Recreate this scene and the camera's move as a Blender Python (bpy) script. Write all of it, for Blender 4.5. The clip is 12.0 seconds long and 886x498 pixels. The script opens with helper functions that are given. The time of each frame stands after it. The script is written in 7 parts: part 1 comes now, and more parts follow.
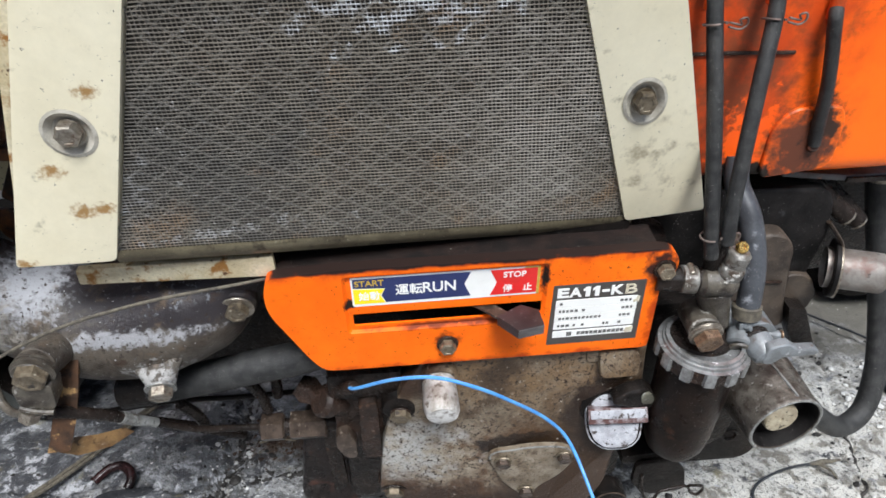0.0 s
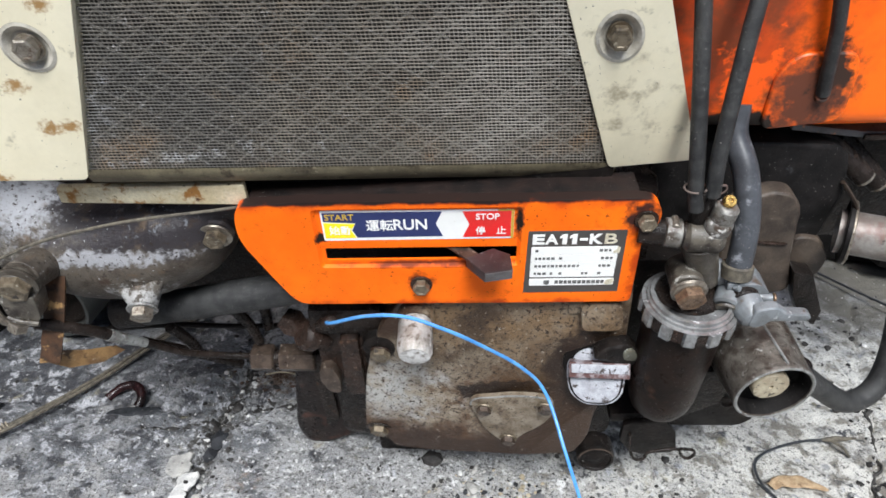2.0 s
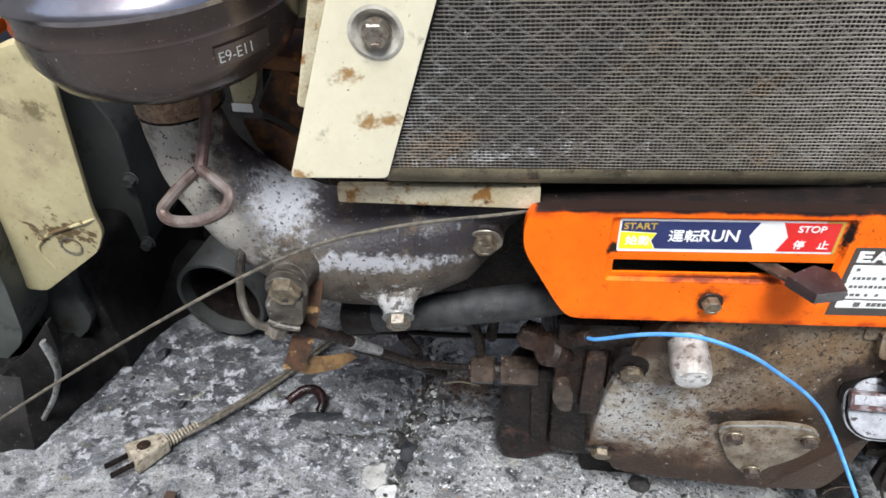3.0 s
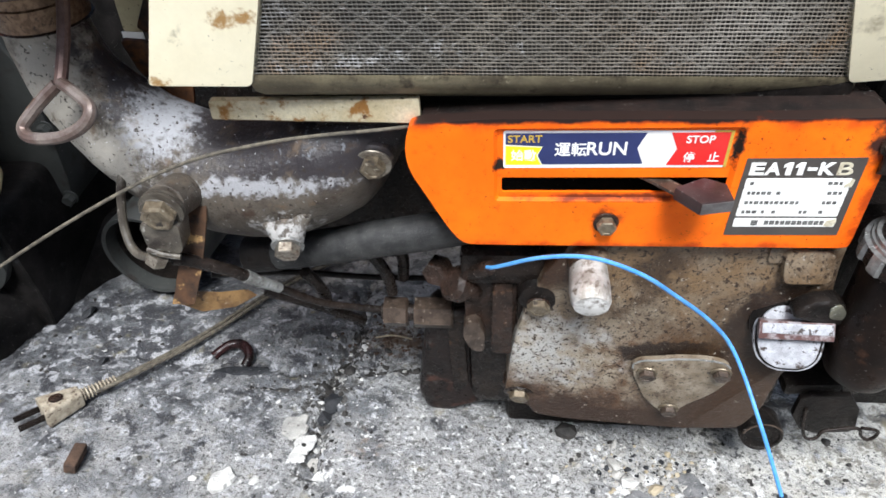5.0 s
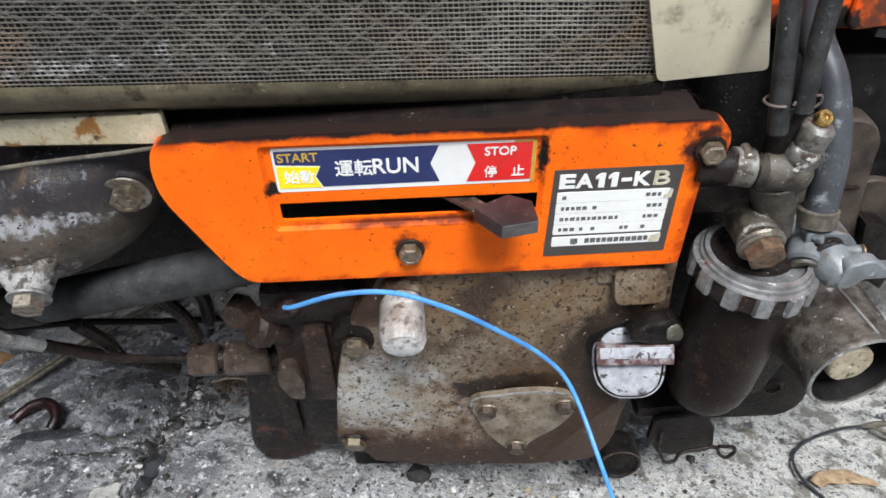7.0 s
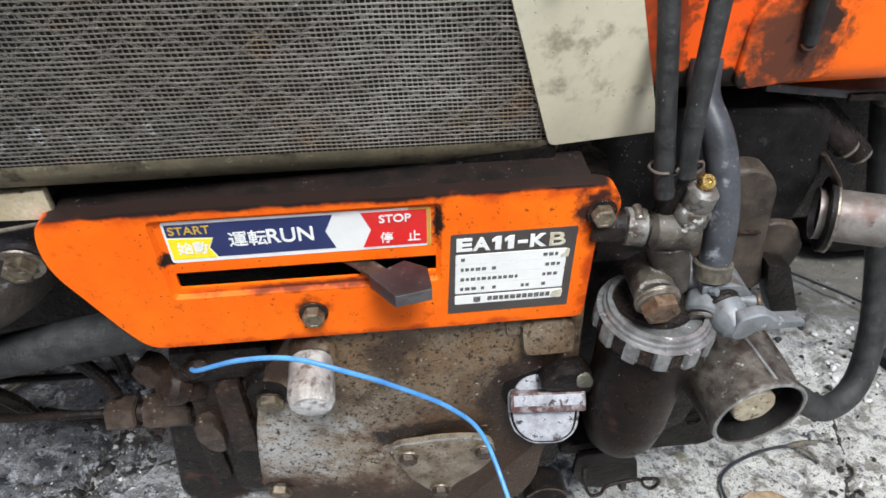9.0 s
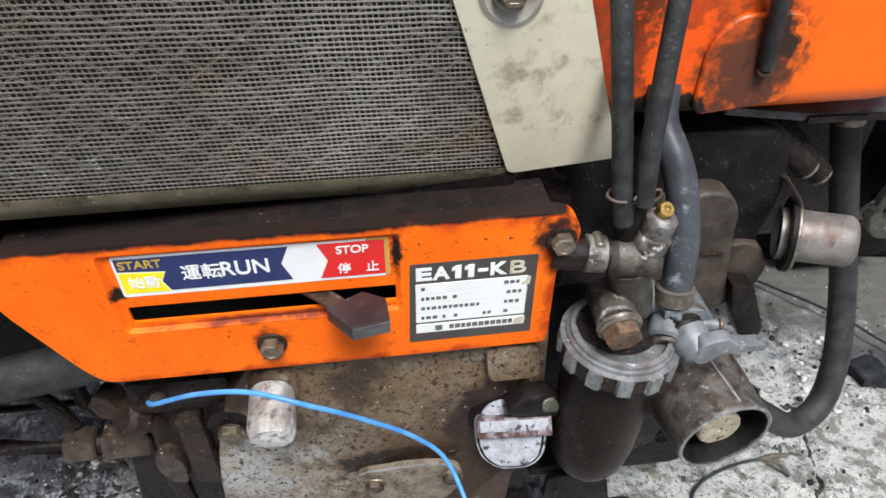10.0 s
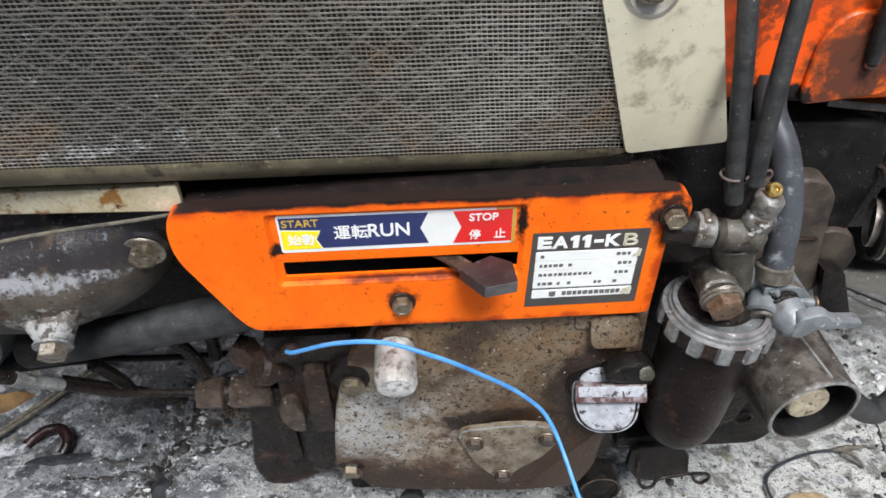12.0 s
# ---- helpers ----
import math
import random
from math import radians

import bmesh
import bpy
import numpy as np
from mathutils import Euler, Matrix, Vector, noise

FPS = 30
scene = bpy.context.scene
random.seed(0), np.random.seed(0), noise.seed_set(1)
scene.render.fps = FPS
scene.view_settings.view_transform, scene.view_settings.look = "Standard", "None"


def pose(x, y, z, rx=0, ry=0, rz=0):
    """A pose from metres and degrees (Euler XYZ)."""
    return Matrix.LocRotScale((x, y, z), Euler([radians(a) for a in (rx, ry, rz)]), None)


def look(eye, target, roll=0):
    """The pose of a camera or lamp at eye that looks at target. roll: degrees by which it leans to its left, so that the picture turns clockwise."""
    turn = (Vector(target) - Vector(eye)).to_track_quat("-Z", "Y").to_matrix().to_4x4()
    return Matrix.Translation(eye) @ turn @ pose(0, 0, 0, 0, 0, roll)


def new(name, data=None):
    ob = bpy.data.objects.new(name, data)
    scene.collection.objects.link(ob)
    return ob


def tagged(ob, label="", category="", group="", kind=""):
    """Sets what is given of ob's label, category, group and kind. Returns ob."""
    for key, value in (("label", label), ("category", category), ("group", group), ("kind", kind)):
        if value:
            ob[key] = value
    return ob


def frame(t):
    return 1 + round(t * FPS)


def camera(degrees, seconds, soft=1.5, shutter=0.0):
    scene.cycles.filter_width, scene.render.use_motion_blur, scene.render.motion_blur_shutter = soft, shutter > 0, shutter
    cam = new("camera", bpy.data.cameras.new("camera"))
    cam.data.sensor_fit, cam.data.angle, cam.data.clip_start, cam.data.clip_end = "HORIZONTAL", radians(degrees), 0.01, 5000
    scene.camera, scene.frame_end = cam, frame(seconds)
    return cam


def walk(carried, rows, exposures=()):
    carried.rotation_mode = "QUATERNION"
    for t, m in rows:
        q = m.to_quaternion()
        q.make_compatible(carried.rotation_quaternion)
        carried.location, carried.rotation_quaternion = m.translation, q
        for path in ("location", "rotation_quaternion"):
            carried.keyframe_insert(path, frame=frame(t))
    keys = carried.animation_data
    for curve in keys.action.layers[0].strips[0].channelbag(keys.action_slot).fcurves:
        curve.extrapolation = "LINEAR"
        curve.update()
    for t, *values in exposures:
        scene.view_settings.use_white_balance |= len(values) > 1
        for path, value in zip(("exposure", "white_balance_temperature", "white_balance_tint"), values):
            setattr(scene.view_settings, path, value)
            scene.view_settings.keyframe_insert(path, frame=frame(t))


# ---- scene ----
cam = camera(66.07, 12.0, 1.6)
PATH = [
    (0, (0.0363, -0.0178, 0.6297), (0.0705, 1.7822, -0.2413), 2.03),
    (0.5, (0.086, -0.0074, 0.6202), (0.1742, 1.7894, -0.2537), 2.21),
    (0.8, (0.0925, -0.0055, 0.6215), (0.2281, 1.778, -0.2733), 2.57),
    (1, (0.1144, 0.0016, 0.6145), (0.2541, 1.7517, -0.3434), 2.61),
    (1.3, (0.1309, 0.003, 0.6098), (0.2704, 1.7262, -0.3958), 2.54),
    (1.5, (0.1344, -0.0045, 0.6066), (0.178, 1.7284, -0.3909), 2.52),
    (1.8, (0.1238, -0.0075, 0.6185), (0.0197, 1.7223, -0.3801), 2.46),
    (2, (0.1072, -0.0118, 0.6161), (-0.0361, 1.7196, -0.3748), 2.57),
    (2.3, (0.0842, -0.0120, 0.6105), (-0.1087, 1.7085, -0.3884), 2.30),
    (2.5, (0.0434, -0.0091, 0.6046), (-0.1634, 1.7131, -0.3911), 2.34),
    (3, (-0.0752, 0.0051, 0.592), (-0.3639, 1.7184, -0.3987), 1.95),
    (3.2, (-0.1096, 0.0062, 0.5873), (-0.45, 1.7114, -0.4008), 1.70),
    (4.8, (-0.0281, 0.0085, 0.5537), (-0.321, 1.706, -0.4626), 1.60),
    (5, (0.0019, 0.0122, 0.542), (-0.2568, 1.7144, -0.4757), 1.82),
    (5.2, (0.0325, 0.0195, 0.5360), (-0.1741, 1.727, -0.4850), 2.05),
    (5.5, (0.0545, 0.0387, 0.5159), (-0.0545, 1.7572, -0.5014), 2.47),
    (6, (0.0703, 0.0543, 0.5026), (0.0311, 1.7772, -0.5123), 2.59),
    (6.5, (0.0775, 0.0627, 0.499), (0.0755, 1.7925, -0.5049), 2.75),
    (7, (0.0742, 0.0897, 0.5214), (0.0644, 1.8323, -0.4599), 2.76),
    (7.2, (0.0850, 0.0945, 0.5518), (0.0350, 1.8422, -0.4210), 2.55),
    (7.5, (0.0911, 0.0911, 0.5691), (0.0652, 1.8378, -0.4048), 2.68),
    (7.7, (0.098, 0.0928, 0.5692), (0.1009, 1.8383, -0.4071), 2.67),
    (9.3, (0.1148, 0.1102, 0.5566), (0.1953, 1.8508, -0.4251), 2.85),
    (9.5, (0.1146, 0.1124, 0.5589), (0.2002, 1.8559, -0.4172), 2.84),
    (10, (0.1276, 0.1178, 0.5678), (0.2575, 1.8651, -0.3966), 3.02),
    (10.5, (0.133, 0.1127, 0.5616), (0.2964, 1.8523, -0.4115), 3.15),
    (11, (0.118, 0.1003, 0.5643), (0.2442, 1.8417, -0.4112), 3.05),
    (11.5, (0.1014, 0.0869, 0.56), (0.1607, 1.8281, -0.4221), 2.93),
    (12, (0.0783, 0.0712, 0.5695), (0.0747, 1.8198, -0.4013), 2.92),
]
walk(cam, [(t, look(eye, target, roll)) for t, eye, target, roll in PATH], [(0, 0.95, 6080, 8), (2.5, 1.02, 6080, 8), (3.0, 1.14, 6080, 8), (5.0, 1.27, 6080, 8), (5.5, 1.12, 6080, 8), (6.0, 1.02, 6080, 8), (7.5, 0.88, 6080, 8), (12, 0.92, 6080, 8)])

# world: overcast daylight
world = bpy.data.worlds.new("sky")
scene.world = world
world.use_nodes = True
wn = world.node_tree.nodes
sky = wn.new("ShaderNodeTexSky")
sky.sky_type = 'NISHITA'
sky.sun_disc = False
sky.sun_elevation = radians(64)
sky.sun_rotation = radians(200)
sky.dust_density = 4.0
sky.air_density = 1.0
wn["Background"].inputs[1].default_value = 0.078
world.node_tree.links.new(sky.outputs[0], wn["Background"].inputs[0])
sun_data = bpy.data.lights.new("sun", 'SUN')
sun_data.energy = 3.0
sun_data.angle = radians(20)
sun_data.color = (1.0, 0.98, 0.955)
sun = new("sun", sun_data)
sun.matrix_world = look((0.25, -1.40, 2.3), (0, 0.4, 0))

# ---- materials ----
CASE_BASE = (0.06, 0.06, -0.26)
TANK_BASE = (0.31, 0.15, 0.10)
MANIFOLD_BASE = (-0.21, 0.05, 0.0)


def mat(name, a, b, scale=40, rough=0.6, metal=0.0, bump=0.2, bscale=None, layers=(), rvar=0.15, lo=0.35, hi=0.65, coat=0.0, origin=(0, 0, 0), grain=None, vary=1.0, gloss=0.35, warp=0.0, relief=0.001):
    """A two-tone surface with noise and bump; layers: (colour, noise scale, from, to, roughness, zone) blotches laid over it.
    A zone is (centre, radii): the blotches keep to that ellipsoid of the object's own space."""
    m = bpy.data.materials.new(name)
    m.use_nodes = True
    nt = m.node_tree
    n, l = nt.nodes, nt.links
    bsdf = n["Principled BSDF"]
    tc = n.new("ShaderNodeTexCoord").outputs["Object"]

    def noise_at(s, detail=6.0, r=0.6, offset=0.0):
        t = n.new("ShaderNodeTexNoise")
        t.inputs["Scale"].default_value = s
        t.inputs["Detail"].default_value = detail
        t.inputs["Roughness"].default_value = r
        t.inputs["Distortion"].default_value = warp if s < 150 else 0.0
        mp = n.new("ShaderNodeMapping")
        mp.inputs["Location"].default_value = (offset, offset * 0.7, -offset)
        l.new(tc, mp.inputs[0])
        l.new(mp.outputs[0], t.inputs["Vector"])
        return t.outputs[0]

    def ranged(v, p, q):
        r = n.new("ShaderNodeMapRange")
        r.interpolation_type = 'SMOOTHSTEP'
        r.inputs[1].default_value, r.inputs[2].default_value = p, q
        l.new(v, r.inputs[0])
        return r.outputs[0]

    def math_(op, x, y):
        k = n.new("ShaderNodeMath")
        k.operation = op
        for i, v in enumerate((x, y)):
            if isinstance(v, (int, float)):
                k.inputs[i].default_value = v
            else:
                l.new(v, k.inputs[i])
        return k.outputs[0]

    def mixed(f, x, y):
        k = n.new("ShaderNodeMix")
        k.data_type = 'RGBA'
        l.new(f, k.inputs[0])
        for i, v in ((6, x), (7, y)):
            if isinstance(v, tuple):
                k.inputs[i].default_value = (*v, 1)
            else:
                l.new(v, k.inputs[i])
        return k.outputs[2]

    col = mixed(ranged(noise_at(scale), lo, hi), a, b)
    fine = noise_at(grain or scale * 12, 6.0, 0.75)
    tone = n.new("ShaderNodeHueSaturation")
    l.new(col, tone.inputs["Color"])
    l.new(math_('ADD', math_('MULTIPLY', fine, vary), 1.0 - vary / 2), tone.inputs["Value"])
    col = tone.outputs[0]
    ro = math_('ADD', math_('MULTIPLY', noise_at(scale * 2.3), rvar * 2), rough - rvar)
    me = None
    for i, (c, s, p, q, rr, *zone) in enumerate(layers):
        v = noise_at(s, 8.0, 0.65, 3.1 * (i + 1))
        if zone:
            (cx, cy, cz), (rx, ry, rz), *amp = zone[0]
            mp = n.new("ShaderNodeMapping")
            mp.vector_type = 'TEXTURE'
            mp.inputs["Location"].default_value = (cx - origin[0], cy - origin[1], cz - origin[2])
            mp.inputs["Scale"].default_value = (rx, ry, rz)
            l.new(tc, mp.inputs[0])
            ln = n.new("ShaderNodeVectorMath")
            ln.operation = 'LENGTH'
            l.new(mp.outputs[0], ln.inputs[0])
            fall = math_('SUBTRACT', 1.0, ln.outputs["Value"])
            v = math_('ADD', v, math_('MULTIPLY', math_('MAXIMUM', fall, -0.6), amp[0] if amp else 0.6))
        f = ranged(v, p, q)
        col = mixed(f, col, c)
        k = n.new("ShaderNodeMix")
        l.new(f, k.inputs[0])
        l.new(ro, k.inputs[2])
        k.inputs[3].default_value = rr
        ro = k.outputs[0]
        if metal:
            me = math_('MULTIPLY', me if me is not None else metal, math_('SUBTRACT', 1.0, f))
    l.new(col, bsdf.inputs["Base Color"])
    l.new(ro, bsdf.inputs["Roughness"])
    bsdf.inputs["Metallic"].default_value = metal
    bsdf.inputs["Specular IOR Level"].default_value = gloss
    if me is not None:
        l.new(me, bsdf.inputs["Metallic"])
    bsdf.inputs["Coat Weight"].default_value = coat
    bp = n.new("ShaderNodeBump")
    bp.inputs["Strength"].default_value = bump
    bp.inputs["Distance"].default_value = relief
    l.new(math_('ADD', noise_at(bscale or scale * 4), math_('MULTIPLY', noise_at((bscale or scale * 4) * 5, 2.0), 0.35)), bp.inputs["Height"])
    l.new(bp.outputs[0], bsdf.inputs["Normal"])
    return m


GRIME = (0.018, 0.013, 0.010)
PALE_FLECK = ((0.34, 0.31, 0.26), 190, 0.63, 0.68, 0.5)
SPECK = (GRIME, 520, 0.62, 0.68, 0.5)
DUST = ((0.36, 0.34, 0.31), 620, 0.655, 0.69, 0.8)
ORANGE = mat("orange_paint", (0.90, 0.132, 0.002), (0.97, 0.170, 0.003), 12, 0.46, bump=0.10, rvar=0.08, vary=0.2, gloss=0.15,
             layers=((GRIME, 420, 0.645, 0.67, 0.7), ((0.35, 0.04, 0.004), 110, 0.58, 0.85, 0.5), (GRIME, 90, 0.685, 0.70, 0.7),
                     # Darker red towards the top fold, then black grease.
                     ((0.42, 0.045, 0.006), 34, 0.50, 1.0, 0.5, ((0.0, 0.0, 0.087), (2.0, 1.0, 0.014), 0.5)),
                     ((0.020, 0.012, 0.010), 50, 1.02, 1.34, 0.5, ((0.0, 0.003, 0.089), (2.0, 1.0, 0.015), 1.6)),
                     ((0.06, 0.018, 0.010), 110, 0.50, 0.95, 0.6, ((-0.001, -0.0, 0.0), (0.014, 0.05, 0.014))),
                     ((0.04, 0.015, 0.011), 110, 0.48, 0.85, 0.6, ((0.169, -0.0, 0.064), (0.019, 0.05, 0.019))),
                     # Right and lower edges: rim shading painted in as darker red.
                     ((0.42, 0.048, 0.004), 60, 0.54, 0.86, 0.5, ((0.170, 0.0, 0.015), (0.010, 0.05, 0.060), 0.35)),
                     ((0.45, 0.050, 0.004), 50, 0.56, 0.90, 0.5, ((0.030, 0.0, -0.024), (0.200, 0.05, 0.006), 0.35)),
                     ((0.10, 0.026, 0.010), 130, 0.66, 0.72, 0.6, ((0.110, 0.0, 0.068), (0.070, 0.05, 0.016), 0.08)),
                     # Recess's lower ledge: brown stain that also carries the ledge's shadow.
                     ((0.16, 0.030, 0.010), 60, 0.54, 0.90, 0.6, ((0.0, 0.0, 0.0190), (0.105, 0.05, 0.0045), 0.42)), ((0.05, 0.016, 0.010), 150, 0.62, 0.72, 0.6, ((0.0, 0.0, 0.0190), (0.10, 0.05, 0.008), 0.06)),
                     (GRIME, 260, 0.54, 0.80, 0.6, ((-0.078, 0.0, 0.046), (0.006, 0.02, 0.007))),
                     (GRIME, 260, 0.56, 0.90, 0.6, ((0.0765, 0.0, 0.062), (0.005, 0.02, 0.022)))))
PANEL_TOP = mat("grease_blackened_paint", (0.009, 0.0075, 0.007), (0.020, 0.013, 0.011), 60, 0.5, gloss=0.2, bump=0.6, bscale=300,
                layers=(((0.45, 0.05, 0.006), 60, 0.70, 0.76, 0.4), DUST))
TANK = mat("tank_orange_paint", (0.92, 0.125, 0.003), (0.98, 0.16, 0.004), 6, 0.3, origin=TANK_BASE, bump=0.04, rvar=0.06, vary=0.12, gloss=0.3,
           # Left part: reddish shadow put into the paint, with brown staining over it.
           layers=(((0.50, 0.055, 0.006), 22, 0.40, 0.80, 0.5, ((0.205, 0.06, 0.22), (0.115, 0.3, 0.2), 0.4)),
                   ((0.21, 0.044, 0.014), 40, 0.50, 0.74, 0.6, ((0.215, 0.06, 0.18), (0.085, 0.3, 0.16), 0.22)),
                   ((0.85, 0.10, 0.004), 60, 0.58, 0.66, 0.4, ((0.245, 0.06, 0.13), (0.03, 0.3, 0.06), 0.3)),
                   ((0.11, 0.035, 0.018), 80, 0.50, 0.80, 0.55, ((0.292, 0.06, 0.132), (0.040, 0.3, 0.048), 0.5)),
                   ((0.035, 0.018, 0.012), 110, 0.52, 0.70, 0.5, ((0.302, 0.06, 0.150), (0.016, 0.3, 0.040), 0.35)),
                   (GRIME, 90, 0.50, 0.66, 0.6, ((0.245, 0.06, 0.108), (0.03, 0.3, 0.014)))))
TUBE_ORANGE = mat("plain_orange_paint", (0.88, 0.12, 0.004), (0.95, 0.15, 0.006), 9, 0.35, bump=0.06, vary=0.2,
                  layers=((GRIME, 90, 0.64, 0.70, 0.6),))
RUST_SPOTS = [((-0.2067, -0.015, 0.2443), 0.010), ((-0.2437, -0.015, 0.1925), 0.010), ((-0.2365, -0.015, 0.1602), 0.011), ((-0.2234, -0.015, 0.1605), 0.010), ((-0.2870, -0.015, 0.1215), 0.009)]
CREAM = mat("cream_paint", (0.80, 0.74, 0.555), (0.73, 0.665, 0.48), 9, 0.42, bump=0.12, rvar=0.1, vary=0.2, origin=(-0.05, 0.04, 0.085),
            layers=(((0.26, 0.23, 0.15), 55, 0.60, 0.80, 0.6), ((0.36, 0.31, 0.21), 60, 0.54, 0.80, 0.6, ((0.150, -0.015, 0.16), (0.045, 0.1, 0.045), 0.14)))
            + tuple(((0.34, 0.20, 0.075), 260, 0.52, 0.86, 0.8, (c, (r, 0.03, r * 0.7), 0.42)) for c, r in RUST_SPOTS)
            + ((GRIME, 330, 0.665, 0.68, 0.8),))
RUSTY_CREAM = mat("rusty_cream_paint", (0.62, 0.56, 0.40), (0.50, 0.42, 0.26), 40, 0.5, bump=0.25,
                  layers=(((0.27, 0.125, 0.03), 70, 0.52, 0.64, 0.85), ((0.07, 0.035, 0.02), 140, 0.60, 0.68, 0.9)))
STRAP_RUST = mat("rusty_strap", (0.085, 0.042, 0.021), (0.042, 0.024, 0.015), 60, 0.5, bump=0.4, layers=(((0.36, 0.22, 0.09), 70, 0.58, 0.66, 0.6), (GRIME, 60, 0.56, 0.66, 0.6)))
GUARD = mat("yellowed_cream_paint", (0.42, 0.37, 0.215), (0.35, 0.30, 0.165), 12, 0.4, bump=0.15, vary=0.3,
            origin=(-0.60, 0.13, -0.13), layers=(((0.10, 0.08, 0.05), 45, 0.62, 0.70, 0.8), ((0.36, 0.31, 0.19), 26, 0.5, 0.8, 0.6), ((0.10, 0.066, 0.030), 90, 0.56, 0.66, 0.8, ((-0.600, 0.12, -0.045), (0.050, 0.1, 0.026), 0.18)), ((0.14, 0.115, 0.06), 40, 0.54, 0.66, 0.7, ((-0.595, 0.12, 0.090), (0.05, 0.1, 0.02), 0.16)), ((0.30, 0.255, 0.15), 24, 0.5, 0.66, 0.6, ((-0.585, 0.12, 0.06), (0.03, 0.1, 0.05), 0.12)), (GRIME, 300, 0.65, 0.67, 0.8)))
CASE = mat("oily_grey_casting", origin=CASE_BASE, a=(0.205, 0.170, 0.125), b=(0.118, 0.084, 0.053), scale=24, rough=0.42, bump=0.7, bscale=400, vary=1.1, gloss=0.35,
           layers=(((0.36, 0.355, 0.335), 40, 0.44, 0.68, 0.40, ((-0.035, 0, -0.170), (0.055, 0.3, 0.055), 0.36)),
                   ((0.28, 0.24, 0.18), 60, 0.50, 0.72, 0.42, ((0.02, 0, -0.19), (0.10, 0.3, 0.07), 0.15)),
                   ((0.155, 0.10, 0.052), 26, 0.50, 0.76, 0.34, ((0.06, 0, -0.06), (0.20, 0.3, 0.06), 0.24)),
                   ((0.078, 0.046, 0.024), 20, 0.54, 0.74, 0.32), ((0.060, 0.038, 0.022), 12, 0.54, 0.66, 0.32),
                   # Over the hatch: an oil band that also carries the gap's shade in its colour.
                   ((0.085, 0.042, 0.018), 60, 0.42, 0.80, 0.32, ((0.080, 0, -0.168), (0.085, 0.3, 0.055), 0.35)),
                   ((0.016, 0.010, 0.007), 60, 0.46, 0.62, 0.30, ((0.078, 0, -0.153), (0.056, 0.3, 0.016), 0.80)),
                   # Darker brown towards the bottom.
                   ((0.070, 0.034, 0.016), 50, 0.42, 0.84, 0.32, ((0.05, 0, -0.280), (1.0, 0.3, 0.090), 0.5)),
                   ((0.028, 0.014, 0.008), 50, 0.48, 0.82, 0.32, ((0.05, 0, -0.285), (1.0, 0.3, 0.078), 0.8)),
                   # Right end: the near-black shade under the panel is put into the colour.
                   ((0.070, 0.042, 0.022), 50, 0.42, 0.82, 0.32, ((0.142, 0, -0.150), (0.060, 0.3, 0.08), 0.6)),
                   ((0.020, 0.012, 0.008), 60, 0.48, 0.76, 0.32, ((0.145, 0, -0.120), (0.046, 0.3, 0.060), 0.7)),
                   # Darker at the upper left and along the top edge.
                   ((0.035, 0.018, 0.010), 50, 0.50, 0.82, 0.32, ((-0.035, 0, -0.05), (0.045, 0.3, 0.050), 0.5)),
                   ((0.026, 0.013, 0.008), 50, 0.50, 0.80, 0.32, ((0.06, 0, -0.015), (1.0, 0.3, 0.022), 0.45)),
                   ((0.042, 0.023, 0.013), 50, 0.44, 0.82, 0.32, ((0.128, 0, -0.200), (0.060, 0.3, 0.070), 0.55)), PALE_FLECK, ((0.050, 0.032, 0.020), 130, 0.61, 0.67, 0.35), ((0.032, 0.019, 0.012), 240, 0.565, 0.61, 0.35), (GRIME, 480, 0.58, 0.62, 0.4), DUST))
HATCH = mat("oily_grey_cover", (0.235, 0.20, 0.15), (0.135, 0.102, 0.066), 60, 0.42, bump=0.5, bscale=400, gloss=0.5,
            layers=(((0.055, 0.032, 0.018), 50, 0.54, 0.70, 0.3), ((0.03, 0.018, 0.011), 260, 0.60, 0.64, 0.35), (GRIME, 420, 0.60, 0.63, 0.5)))
DARK = mat("oily_dark_iron", (0.009, 0.007, 0.006), (0.022, 0.016, 0.013), 50, 0.28, bump=1.0, bscale=260, gloss=0.18, rvar=0.2,
           layers=(((0.065, 0.035, 0.020), 70, 0.62, 0.74, 0.5), DUST))
BLACK = mat("black_grease", (0.006, 0.0052, 0.0048), (0.014, 0.011, 0.0095), 60, 0.34, bump=1.0, bscale=240, rvar=0.2, gloss=0.13, layers=(((0.05, 0.046, 0.042), 260, 0.63, 0.69, 0.5), DUST))
BROWN = mat("brown_oily_iron", (0.034, 0.020, 0.0145), (0.012, 0.0085, 0.0068), 45, 0.26, bump=0.9, bscale=300, gloss=0.22, vary=0.9, rvar=0.18,
            layers=(((0.16, 0.125, 0.10), 160, 0.64, 0.72, 0.4), ((0.10, 0.05, 0.025), 90, 0.60, 0.72, 0.5), (GRIME, 60, 0.56, 0.70, 0.25), DUST))
NUT = mat("oily_brown_steel", (0.085, 0.062, 0.047), (0.04, 0.028, 0.021), 90, 0.32, 0.3, bump=0.3, bscale=500, gloss=0.5, layers=(((0.25, 0.21, 0.17), 220, 0.60, 0.68, 0.35), (GRIME, 120, 0.56, 0.7, 0.4)))
BLOCK = mat("brown_grey_casting", (0.078, 0.060, 0.045), (0.036, 0.027, 0.021), 40, 0.5, bump=0.5, bscale=350,
            layers=((GRIME, 45, 0.54, 0.70, 0.4), SPECK, DUST))
